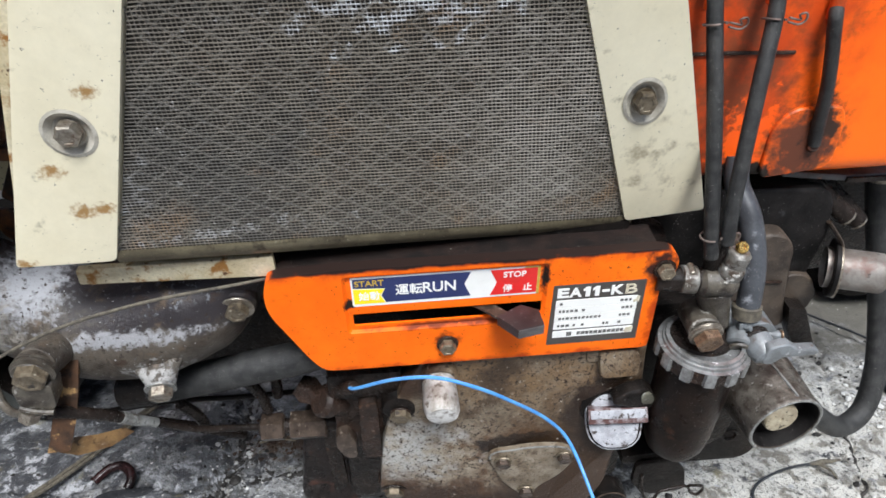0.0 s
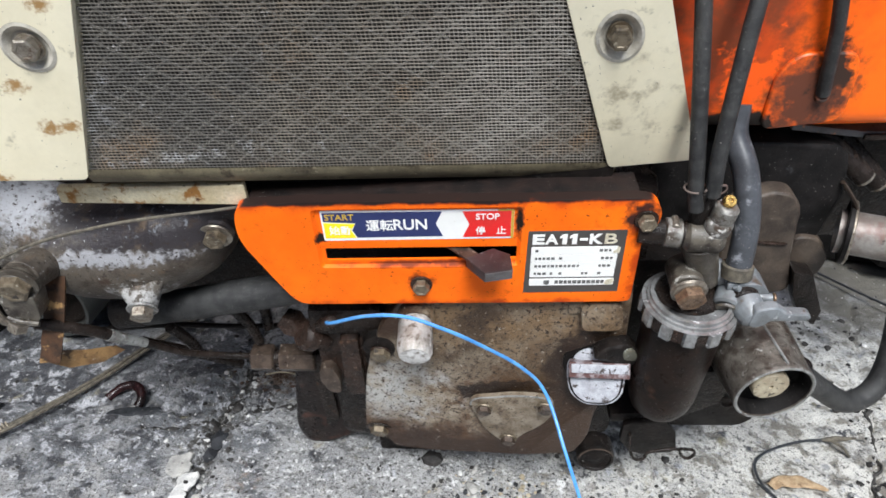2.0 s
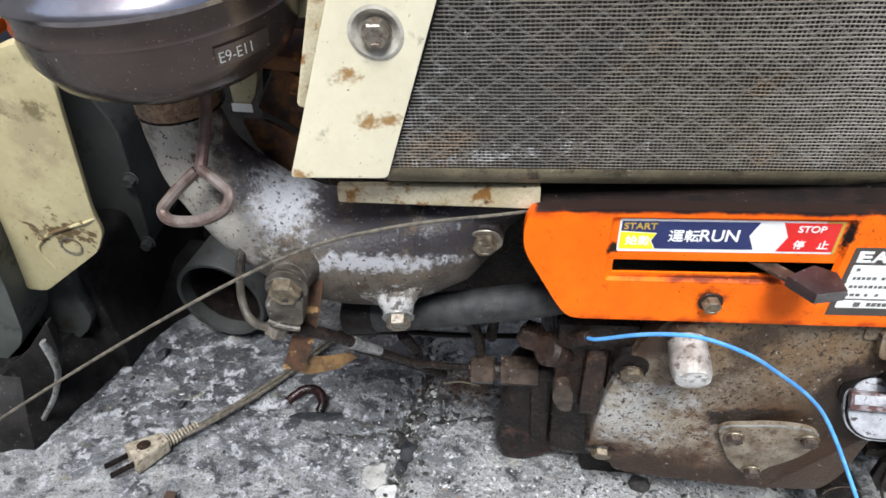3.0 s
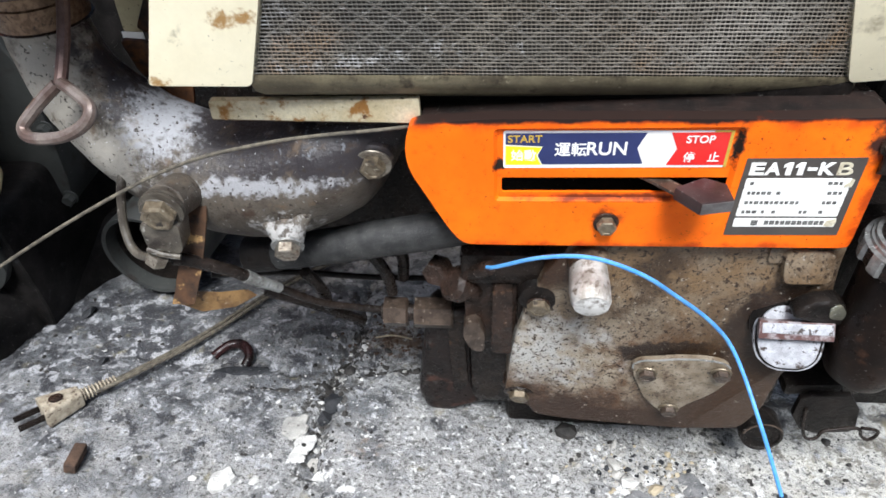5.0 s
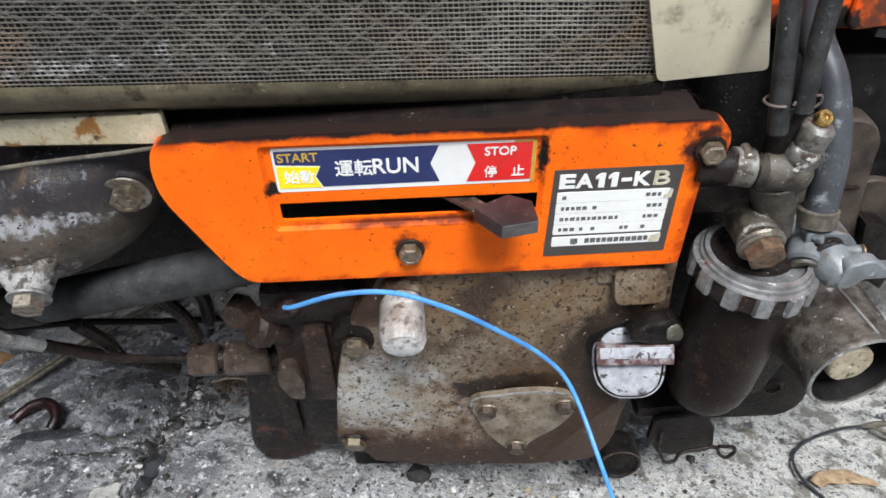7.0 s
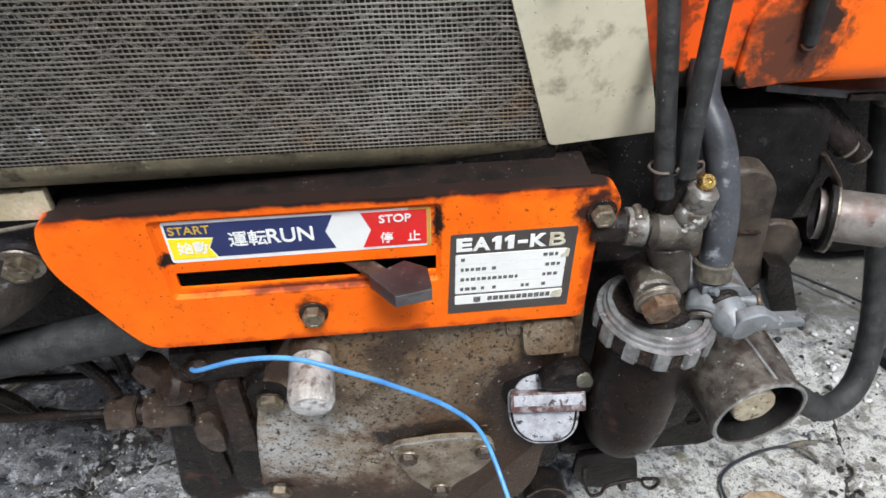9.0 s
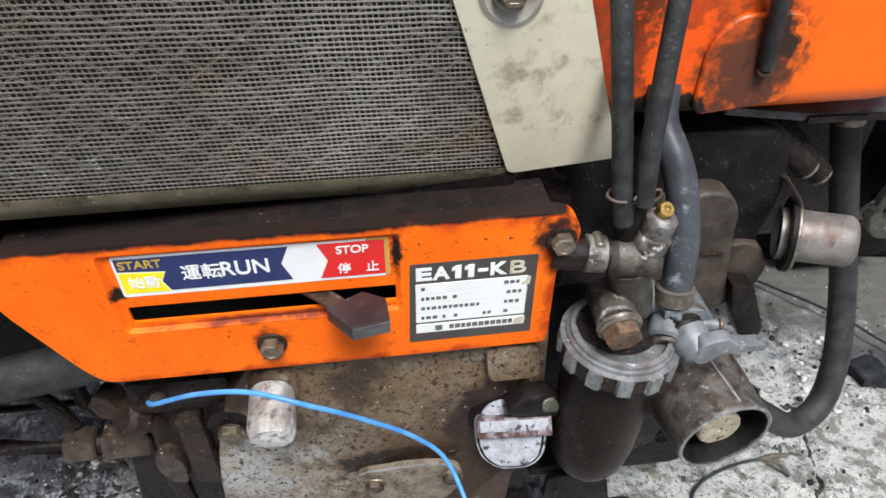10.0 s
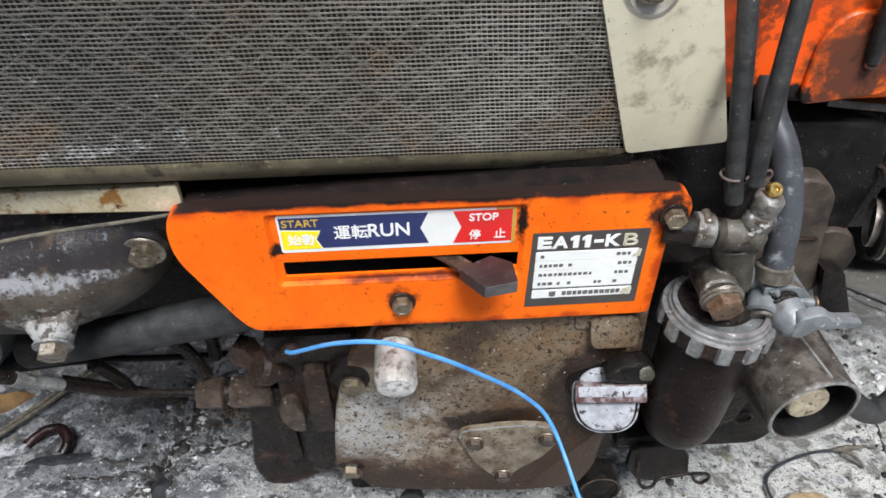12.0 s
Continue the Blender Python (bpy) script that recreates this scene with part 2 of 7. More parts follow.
MANIFOLD = mat("weathered_aluminium_paint", (0.088, 0.075, 0.060), (0.050, 0.040, 0.031), 40, 0.5, 0.0, origin=MANIFOLD_BASE, bump=0.8, bscale=260, vary=1.2, gloss=0.3, warp=0.3,
               layers=(((0.030, 0.026, 0.028), 34, 0.44, 0.64, 0.34, ((-0.215, 0.03, 0.078), (0.13, 0.12, 0.056), 0.8)),
                       ((0.032, 0.029, 0.031), 34, 0.44, 0.62, 0.34, ((-0.315, 0.06, 0.125), (0.070, 0.10, 0.060), 0.7)),
                       ((0.34, 0.315, 0.27), 70, 0.44, 0.74, 0.5, ((-0.392, 0.01, 0.085), (0.034, 0.10, 0.080), 0.45)),
                       ((0.30, 0.28, 0.245), 90, 0.46, 0.74, 0.5, ((-0.362, 0.01, 0.045), (0.034, 0.10, 0.030), 0.40)),
                       ((0.26, 0.262, 0.275), 150, 0.46, 0.74, 0.5, ((-0.322, 0.0, 0.068), (0.030, 0.14, 0.032), 0.38)),
                       # The narrow pale ridge band is a highlight put into the colour.
                       ((0.28, 0.280, 0.290), 160, 0.48, 0.72, 0.5, ((-0.262, 0.0, 0.025), (0.085, 0.14, 0.0078), 0.36)),
                       ((0.29, 0.285, 0.275), 160, 0.50, 0.66, 0.5, ((-0.240, 0.0, -0.016), (0.026, 0.14, 0.018), 0.24)),
                       ((0.13, 0.135, 0.148), 150, 0.60, 0.70, 0.5, ((-0.220, 0.0, 0.060), (0.05, 0.14, 0.022), 0.07)),
                       ((0.10, 0.070, 0.045), 50, 0.56, 0.74, 0.5), ((0.04, 0.026, 0.018), 44, 0.60, 0.70, 0.4),
                       ((0.030, 0.022, 0.017), 260, 0.585, 0.63, 0.5), ((0.55, 0.55, 0.55), 320, 0.655, 0.69, 0.6)))
BOWL_DARK = mat("oil_wet_bowl", (0.0165, 0.0100, 0.0075), (0.008, 0.0056, 0.0047), 30, 0.30, bump=0.3, bscale=200, gloss=0.10, rvar=0.12, layers=(((0.055, 0.026, 0.015), 36, 0.58, 0.74, 0.35), DUST))
PEELED = mat("peeling_ochre_paint", (0.28, 0.165, 0.065), (0.15, 0.080, 0.035), 70, 0.5, bump=0.4, layers=(((0.50, 0.44, 0.33), 60, 0.56, 0.66, 0.6), ((0.07, 0.04, 0.02), 70, 0.56, 0.66, 0.6)))
PLATE_STEEL = mat("bare_grey_plate", (0.11, 0.112, 0.118), (0.060, 0.060, 0.064), 50, 0.45, 0.2, bump=0.3, layers=(((0.40, 0.17, 0.08), 50, 0.62, 0.68, 0.6), (GRIME, 60, 0.58, 0.70, 0.5)))
# Near-black oil film; the shade of hidden gaps is put into its colour.
SHADED_BLACK = mat("shaded_black_oil", (0.006, 0.0056, 0.0054), (0.014, 0.0125, 0.012), 40, 0.5, bump=0.5, bscale=240, gloss=0.12, layers=(((0.04, 0.04, 0.042), 60, 0.62, 0.74, 0.45), DUST))
HUB = mat("worn_grey_green_casting", (0.135, 0.132, 0.098), (0.075, 0.072, 0.055), 60, 0.5, bump=0.5, bscale=300, layers=((GRIME, 60, 0.56, 0.72, 0.5), ((0.40, 0.42, 0.40), 90, 0.60, 0.68, 0.4)))
RING = mat("wet_grey_alloy", (0.29, 0.297, 0.297), (0.165, 0.163, 0.158), 90, 0.16, 0.5, bump=0.3, bscale=500, gloss=0.6,
           layers=(((0.035, 0.024, 0.018), 50, 0.56, 0.68, 0.25), ((0.46, 0.47, 0.48), 120, 0.60, 0.68, 0.25)))
TAN = mat("stained_tan_alloy", (0.090, 0.079, 0.062), (0.040, 0.033, 0.026), 60, 0.36, bump=0.5, bscale=420, gloss=0.45,
          layers=((GRIME, 60, 0.50, 0.64, 0.3), ((0.32, 0.31, 0.28), 170, 0.60, 0.67, 0.4), SPECK, DUST))
TAP = mat("pale_blue_grey_alloy", (0.185, 0.20, 0.21), (0.11, 0.115, 0.117), 70, 0.36, 0.1, bump=0.3, bscale=420, gloss=0.5, vary=0.5,
          layers=(((0.075, 0.058, 0.045), 85, 0.58, 0.68, 0.35), ((0.46, 0.47, 0.475), 140, 0.61, 0.7, 0.3)))
STEEL = mat("dull_steel", (0.34, 0.31, 0.26), (0.20, 0.17, 0.135), 220, 0.36, 0.75, bump=0.3, bscale=700,
            layers=(((0.08, 0.05, 0.03), 260, 0.53, 0.68, 0.6),))
OILY_BOLT = mat("oil_stained_bolt", (0.20, 0.165, 0.115), (0.11, 0.085, 0.055), 160, 0.34, 0.45, bump=0.3, bscale=700, gloss=0.5, layers=(((0.33, 0.29, 0.22), 220, 0.58, 0.68, 0.35), (GRIME, 110, 0.54, 0.68, 0.4)))
BRONZE = mat("brown_stained_steel", (0.23, 0.155, 0.10), (0.12, 0.078, 0.05), 220, 0.36, 0.6, bump=0.3, bscale=700,
             layers=(((0.04, 0.024, 0.016), 300, 0.55, 0.68, 0.6),))
ZINC = mat("zinc_plated_steel", (0.62, 0.61, 0.58), (0.46, 0.44, 0.40), 180, 0.28, 0.85, bump=0.15, bscale=700,
           layers=(((0.22, 0.15, 0.08), 200, 0.60, 0.72, 0.6),))
ALLOY = mat("oily_cast_alloy", (0.155, 0.14, 0.12), (0.075, 0.063, 0.052), 70, 0.30, 0.3, bump=0.5, bscale=420, gloss=0.5, vary=0.8,
            layers=(((0.030, 0.020, 0.015), 60, 0.46, 0.62, 0.28), ((0.34, 0.33, 0.31), 130, 0.60, 0.68, 0.35), SPECK, DUST))
ALLOY_LIGHT = mat("pale_cast_alloy", (0.27, 0.275, 0.265), (0.17, 0.17, 0.16), 70, 0.30, 0.3, bump=0.4, bscale=420, gloss=0.5, vary=0.8,
                  layers=(((0.050, 0.038, 0.029), 75, 0.52, 0.66, 0.3), ((0.50, 0.50, 0.49), 150, 0.61, 0.68, 0.35)))
SPOTTED = mat("spotted_cast_alloy", (0.20, 0.195, 0.18), (0.105, 0.094, 0.078), 90, 0.34, 0.2, bump=0.5, bscale=420, gloss=0.5, vary=1.0,
              layers=(((0.045, 0.030, 0.020), 120, 0.52, 0.62, 0.3), ((0.50, 0.49, 0.46), 170, 0.60, 0.66, 0.35), SPECK))
SILVER = mat("silver_paint", (0.44, 0.43, 0.41), (0.27, 0.25, 0.22), 90, 0.34, 0.2, bump=0.9, bscale=380, gloss=0.5, origin=CASE_BASE,
             layers=(((0.10, 0.075, 0.055), 110, 0.50, 0.64, 0.45), ((0.66, 0.65, 0.63), 120, 0.5, 0.66, 0.35, ((-0.007, -0.034, -0.062), (0.02, 0.02, 0.014), 0.25))))
CAP_GREY = mat("scuffed_pale_grey_plastic", (0.40, 0.41, 0.44), (0.28, 0.285, 0.305), 120, 0.4, bump=0.5, bscale=420,
               layers=(((0.05, 0.038, 0.034), 130, 0.54, 0.62, 0.5), SPECK))
CAP_BAR = mat("worn_maroon_grip", (0.085, 0.045, 0.042), (0.26, 0.235, 0.245), 110, 0.34, bump=0.4, lo=0.44, hi=0.60)
RUBBER = mat("weathered_rubber", (0.017, 0.0172, 0.0175), (0.036, 0.036, 0.035), 90, 0.50, bump=0.8, bscale=420, vary=1.4,
             layers=(((0.085, 0.08, 0.072), 160, 0.62, 0.8, 0.8), DUST))
RUBBER_GREY = mat("grey_pvc_hose", (0.060, 0.064, 0.072), (0.036, 0.038, 0.043), 40, 0.40, bump=0.1,
                  layers=(((0.24, 0.25, 0.27), 60, 0.58, 0.70, 0.5), DUST))
BOWL = mat("dark_lacquered_bowl", (0.088, 0.067, 0.058), (0.116, 0.090, 0.079), 10, 0.22, 0.6, bump=0.04, rvar=0.05, vary=0.25, gloss=0.5,
           layers=(((0.13, 0.06, 0.03), 120, 0.66, 0.72, 0.7), DUST))
CHROME = mat("bright_band", (0.40, 0.37, 0.38), (0.30, 0.275, 0.285), 20, 0.16, 0.95, bump=0.05, rvar=0.06, vary=0.3)
WORN_WIRE = mat("worn_wire", (0.21, 0.175, 0.155), (0.10, 0.066, 0.055), 60, 0.4, 0.4, bump=0.2)
FADED = mat("faded_pale_print", (0.42, 0.43, 0.42), (0.28, 0.29, 0.28), 200, 0.4, bump=0.0)
COPPER = mat("browned_wire", (0.075, 0.042, 0.036), (0.13, 0.085, 0.072), 110, 0.45, 0.3, bump=0.2)
GREY_MACHINE = mat("dark_green_grey_paint", (0.030, 0.032, 0.031), (0.046, 0.048, 0.045), 12, 0.5, bump=0.2, vary=0.5,
                   layers=(((0.20, 0.20, 0.18), 200, 0.66, 0.70, 0.6), (GRIME, 24, 0.52, 0.7, 0.6)))
GREY_LIGHT = mat("grey_green_paint", (0.080, 0.087, 0.079), (0.052, 0.058, 0.053), 14, 0.45, bump=0.2, vary=0.5,
                 layers=((GRIME, 40, 0.54, 0.70, 0.6), ((0.3, 0.3, 0.27), 300, 0.67, 0.70, 0.6)))
WIRE_MESH = mat("dusty_screen_wire", (0.165, 0.143, 0.115), (0.230, 0.206, 0.169), 40, 0.6, 0.1, bump=0.2, origin=(-0.05, 0.04, 0.085),
                # Left: darker zone, then haze painted into the wire; right: pale dust.
                layers=(((0.115, 0.108, 0.096), 20, 0.40, 0.80, 0.7, ((-0.19, 0, 0.17), (0.13, 0.1, 0.16), 0.22)), ((0.27, 0.27, 0.268), 90, 0.50, 0.74, 0.6, ((-0.225, 0, 0.185), (0.034, 0.1, 0.075), 0.20)), ((0.33, 0.305, 0.265), 30, 0.40, 0.80, 0.7, ((0.07, 0, 0.20), (0.075, 0.1, 0.14), 0.25)), ((0.25, 0.175, 0.11), 14, 0.54, 0.72, 0.7), ((0.16, 0.145, 0.12), 30, 0.56, 0.72, 0.7), ((0.38, 0.37, 0.35), 110, 0.62, 0.72, 0.6),
                        ((0.36, 0.355, 0.345), 90, 0.58, 0.70, 0.6, ((-0.15, 0, 0.128), (0.09, 0.1, 0.010), 0.12)),
                        # Top centre: sky light coming through is put into the wire colour.
                        ((0.55, 0.56, 0.57), 80, 0.55, 0.68, 0.5, ((-0.02, 0, 0.285), (0.07, 0.1, 0.034), 0.2))))
FIN = mat("dusty_fins", (0.40, 0.38, 0.34), (0.28, 0.262, 0.23), 40, 0.6, 0.1, bump=0.2,
          layers=(((0.10, 0.09, 0.08), 40, 0.52, 0.68, 0.7),))
CORE = mat("dark_core", (0.034, 0.031, 0.026), (0.062, 0.055, 0.046), 90, 0.7, bump=0.2)
DISH = mat("pale_dull_metal", (0.52, 0.49, 0.42), (0.36, 0.33, 0.27), 90, 0.45, 0.15, bump=0.2)
KHAKI = mat("dusty_khaki_paint", (0.165, 0.140, 0.086), (0.100, 0.083, 0.052), 40, 0.5, bump=0.3,
            layers=(((0.04, 0.030, 0.019), 70, 0.52, 0.70, 0.6), ((0.25, 0.22, 0.15), 200, 0.62, 0.7, 0.6)))
WHITE = mat("white_print", (0.82, 0.82, 0.79), (0.76, 0.76, 0.73), 40, 0.35, bump=0.05, vary=0.1,
            layers=(((0.28, 0.2, 0.12), 300, 0.68, 0.72, 0.7),))
NAVY = mat("navy_print", (0.022, 0.030, 0.105), (0.028, 0.038, 0.125), 40, 0.35, bump=0.05, vary=0.3)
RED = mat("red_print", (0.72, 0.022, 0.022), (0.64, 0.03, 0.025), 40, 0.35, bump=0.05, vary=0.3)
YELLOW = mat("yellow_print", (0.95, 0.76, 0.010), (0.90, 0.68, 0.008), 40, 0.35, bump=0.05, vary=0.2)
GOLD = mat("faded_yellow_print", (0.55, 0.36, 0.05), (0.48, 0.32, 0.05), 40, 0.4, bump=0.05)
PLATE_GREY = mat("charcoal_print", (0.055, 0.048, 0.044), (0.068, 0.060, 0.053), 40, 0.4, bump=0.05, vary=0.4)
PLATE_CREAM = mat("worn_cream_print", (0.62, 0.58, 0.46), (0.48, 0.43, 0.31), 150, 0.5, bump=0.05, layers=(((0.10, 0.08, 0.06), 420, 0.62, 0.68, 0.6),))
PRINT_DARK = mat("dark_print", (0.05, 0.05, 0.048), (0.22, 0.22, 0.21), 900, 0.5, bump=0.0, lo=0.45, hi=0.6)
KNOB_FACE = mat("greyed_plastic", (0.10, 0.095, 0.095), (0.065, 0.058, 0.058), 90, 0.35, bump=0.3, layers=(((0.26, 0.25, 0.25), 160, 0.62, 0.70, 0.4),))
LEVER_MAT = mat("worn_maroon_plastic", (0.028, 0.015, 0.015), (0.042, 0.025, 0.024), 60, 0.32, bump=0.2,
                layers=(((0.13, 0.12, 0.12), 240, 0.60, 0.68, 0.5),))
BLUE = mat("blue_wire_insulation", (0.060, 0.225, 0.55), (0.10, 0.31, 0.63), 60, 0.32, bump=0.05, vary=0.3)
BLACK_PVC = mat("black_sleeve", (0.02, 0.022, 0.024), (0.035, 0.037, 0.04), 60, 0.4, bump=0.1)
BRASS = mat("bright_brass", (0.62, 0.41, 0.12), (0.42, 0.26, 0.08), 200, 0.25, 0.9, bump=0.1)
PEACH = mat("orange_primer_worn", (0.80, 0.33, 0.13), (0.62, 0.26, 0.12), 40, 0.5, bump=0.3,
            layers=(((0.16, 0.14, 0.13), 60, 0.53, 0.60, 0.6),))
IVORY = mat("stained_ivory_plastic", (0.42, 0.37, 0.265), (0.29, 0.24, 0.165), 120, 0.5, bump=0.3,
            layers=((GRIME, 200, 0.58, 0.66, 0.6),))
DIRTY_WHITE = mat("dirty_white_plastic", (0.36, 0.32, 0.25), (0.22, 0.185, 0.135), 120, 0.5, bump=0.4,
                  layers=(((0.08, 0.055, 0.04), 160, 0.53, 0.64, 0.6),))
CORD = mat("dirty_cord", (0.125, 0.11, 0.082), (0.055, 0.048, 0.038), 160, 0.6, bump=0.3)
STONE = mat("slate_chunk", (0.013, 0.014, 0.016), (0.034, 0.035, 0.038), 60, 0.7, bump=0.9, bscale=260, gloss=0.15, layers=(((0.12, 0.12, 0.12), 200, 0.60, 0.68, 0.8),))
PLASTER = mat("grey_plaster_flake", (0.24, 0.235, 0.22), (0.36, 0.35, 0.325), 70, 0.85, bump=0.8, bscale=260, vary=1.4, layers=(((0.10, 0.095, 0.09), 160, 0.58, 0.66, 0.8),))
FOOT = mat("oil_soaked_brown_iron", (0.015, 0.0098, 0.0085), (0.008, 0.0062, 0.0057), 40, 0.30, bump=0.9, bscale=220, gloss=0.22, vary=1.0, layers=(((0.060, 0.028, 0.020), 50, 0.54, 0.70, 0.35), ((0.045, 0.043, 0.040), 120, 0.60, 0.68, 0.4), DUST))
IRON = mat("wet_maroon_iron", (0.019, 0.007, 0.007), (0.007, 0.0045, 0.0045), 50, 0.25, bump=0.5, bscale=200, gloss=0.3)
SLAB = mat("worn_grey_stone", (0.10, 0.102, 0.106), (0.18, 0.18, 0.182), 70, 0.75, bump=0.9, bscale=240, vary=1.8, grain=600, layers=(((0.36, 0.36, 0.35), 180, 0.58, 0.66, 0.8), ((0.04, 0.04, 0.04), 200, 0.58, 0.66, 0.6)))
PEBBLE = mat("tan_stone_chip", (0.27, 0.225, 0.15), (0.36, 0.31, 0.22), 60, 0.7, bump=0.5)
CRUMB = mat("mortar_crumbs", (0.38, 0.375, 0.36), (0.55, 0.545, 0.52), 90, 0.85, bump=0.9, bscale=260, vary=1.2, layers=(((0.17, 0.165, 0.155), 170, 0.59, 0.67, 0.8),))
CRUMB_DARK = mat("oily_crumbs", (0.012, 0.0105, 0.0095), (0.036, 0.033, 0.030), 60, 0.7, bump=0.6)
LEAF = mat("dry_leaf", (0.36, 0.265, 0.16), (0.235, 0.155, 0.085), 120, 0.7, bump=0.4, layers=(((0.10, 0.06, 0.03), 160, 0.58, 0.66, 0.7),))
RUST_DIRT = mat("rusty_dirt", (0.085, 0.050, 0.032), (0.035, 0.022, 0.016), 60, 0.85, bump=0.6)
CONCRETE = mat("stained_concrete", (0.195, 0.196, 0.196), (0.350, 0.350, 0.346), 60, 0.75, bump=1.0, bscale=190, rvar=0.12, lo=0.34, hi=0.66, grain=640, vary=1.7, warp=0.25, relief=0.0036,
               layers=(((0.30, 0.297, 0.288), 14, 0.46, 0.62, 0.75), ((0.115, 0.116, 0.118), 22, 0.53, 0.62, 0.6),
                       ((0.52, 0.507, 0.465), 24, 0.38, 0.68, 0.8, ((0.60, 0.54, 0), (0.46, 0.38, 0.3), 0.46)),
                       ((0.21, 0.195, 0.165), 40, 0.55, 0.64, 0.7, ((0.62, 0.60, 0), (0.45, 0.36, 0.3), 0.08)),
                       ((0.33, 0.33, 0.325), 50, 0.46, 0.72, 0.8, ((0.02, 0.46, 0), (0.36, 0.15, 0.3), 0.26)),
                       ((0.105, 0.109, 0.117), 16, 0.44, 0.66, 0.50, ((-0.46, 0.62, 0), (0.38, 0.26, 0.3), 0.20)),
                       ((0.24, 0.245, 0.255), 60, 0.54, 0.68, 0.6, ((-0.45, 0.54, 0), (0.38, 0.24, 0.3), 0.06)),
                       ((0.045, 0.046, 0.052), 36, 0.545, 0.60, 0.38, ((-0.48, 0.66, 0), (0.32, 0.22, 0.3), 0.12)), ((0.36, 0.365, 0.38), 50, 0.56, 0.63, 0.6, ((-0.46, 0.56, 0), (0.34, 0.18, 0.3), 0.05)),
                       ((0.055, 0.054, 0.052), 110, 0.60, 0.655, 0.5), ((0.045, 0.044, 0.042), 210, 0.59, 0.635, 0.5),
                       # Along the engine's foot: oil, with contact shade put into the colour.
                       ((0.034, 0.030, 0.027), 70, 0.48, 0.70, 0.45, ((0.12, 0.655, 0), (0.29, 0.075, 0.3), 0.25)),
                       ((0.050, 0.047, 0.043), 90, 0.555, 0.63, 0.45, ((-0.208, 0.60, 0), (0.030, 0.18, 0.3), 0.14)),
                       ((0.11, 0.075, 0.052), 60, 0.54, 0.74, 0.7, ((-0.155, 0.68, 0), (0.06, 0.045, 0.3), 0.25)),
                       ((0.27, 0.20, 0.15), 70, 0.56, 0.80, 0.8, ((-0.155, 0.50, 0), (0.035, 0.025, 0.3), 0.15)),
                       ((0.20, 0.18, 0.115), 40, 0.58, 0.76, 0.8),
                       ((0.09, 0.087, 0.083), 190, 0.57, 0.64, 0.6, ((0.05, 0.48, 0), (0.55, 0.20, 0.3), 0.05)),
                       ((0.40, 0.40, 0.39), 110, 0.61, 0.70, 0.85), ((0.44, 0.44, 0.43), 300, 0.63, 0.67, 0.85), ((0.52, 0.52, 0.51), 560, 0.645, 0.675, 0.85), ((0.030, 0.029, 0.028), 480, 0.60, 0.635, 0.6), ((0.05, 0.048, 0.046), 900, 0.59, 0.62, 0.6),
                       ((0.58, 0.58, 0.57), 60, 0.62, 0.70, 0.85, ((-0.05, 0.42, 0), (0.34, 0.10, 0.3), 0.12)),
                       ((0.62, 0.62, 0.61), 50, 0.60, 0.67, 0.85, ((0.20, 0.48, 0), (0.22, 0.09, 0.3), 0.13)), ((0.55, 0.55, 0.54), 130, 0.62, 0.67, 0.85, ((-0.05, 0.50, 0), (0.34, 0.12, 0.3), 0.06)),
                       ((0.66, 0.66, 0.65), 60, 0.54, 0.68, 0.85, ((0.565, 0.535, 0), (0.05, 0.045, 0.3), 0.3)),
                       ((0.045, 0.047, 0.055), 30, 0.46, 0.66, 0.45, ((0.85, 0.86, 0), (0.13, 0.075, 0.3), 0.5)),
                       ((0.115, 0.108, 0.092), 24, 0.42, 0.74, 0.8, ((1.00, 1.15, 0), (0.55, 0.38, 0.5), 0.5))))
UNSEEN_WALL = mat("grey_plaster", (0.30, 0.292, 0.275), (0.38, 0.37, 0.35), 3, 0.85, bump=0.4, bscale=30)

# ---- building tools ----
ENGINE = pose(0.053, 0.457, 0.315, 0, 0, 5.7) @ pose(0, 0, 0, 12) @ pose(0, 0, 0, 0, -3.8, 0)
WORLD = Matrix()
base_of = {}


def thing(name, base, label, category, group="", space=ENGINE):
    """An Empty at the thing's base, to which its parts belong; places are given in the engine's own axes or the world's."""
    ob = new(name)
    ob.empty_display_size = 0.02
    ob.matrix_world = space @ Matrix.Translation(base)
    base_of[ob] = Vector(base)
    return tagged(ob, label, category, group)


def part(name, bm, material, parent, label="", smooth=True, angle=35):
    """Links a bmesh as one mesh object under a thing or a part."""
    off = base_of[parent]
    bmesh.ops.recalc_face_normals(bm, faces=bm.faces)
    bmesh.ops.translate(bm, vec=-off, verts=bm.verts)
    me = bpy.data.meshes.new(name)
    bm.to_mesh(me)
    bm.free()
    me.materials.append(material)
    if smooth:
        me.shade_smooth()
        me.set_sharp_from_angle(angle=radians(angle))
    # the surface grain is laid out in the engine's own axes
    ob = new(name, me)
    ob.parent = parent
    base_of[ob] = off
    return tagged(ob, label)


def solo(name, bm, material, label, category, base, group="", space=ENGINE, kind="", angle=35):
    """A thing of one mesh."""
    bmesh.ops.recalc_face_normals(bm, faces=bm.faces)
    bmesh.ops.translate(bm, vec=-Vector(base), verts=bm.verts)
    me = bpy.data.meshes.new(name)
    bm.to_mesh(me)
    bm.free()
    me.materials.append(material)
    me.shade_smooth()
    me.set_sharp_from_angle(angle=radians(angle))
    ob = new(name, me)
    ob.matrix_world = space @ Matrix.Translation(base)
    base_of[ob] = Vector(base)
    return tagged(ob, label, category, group, kind)


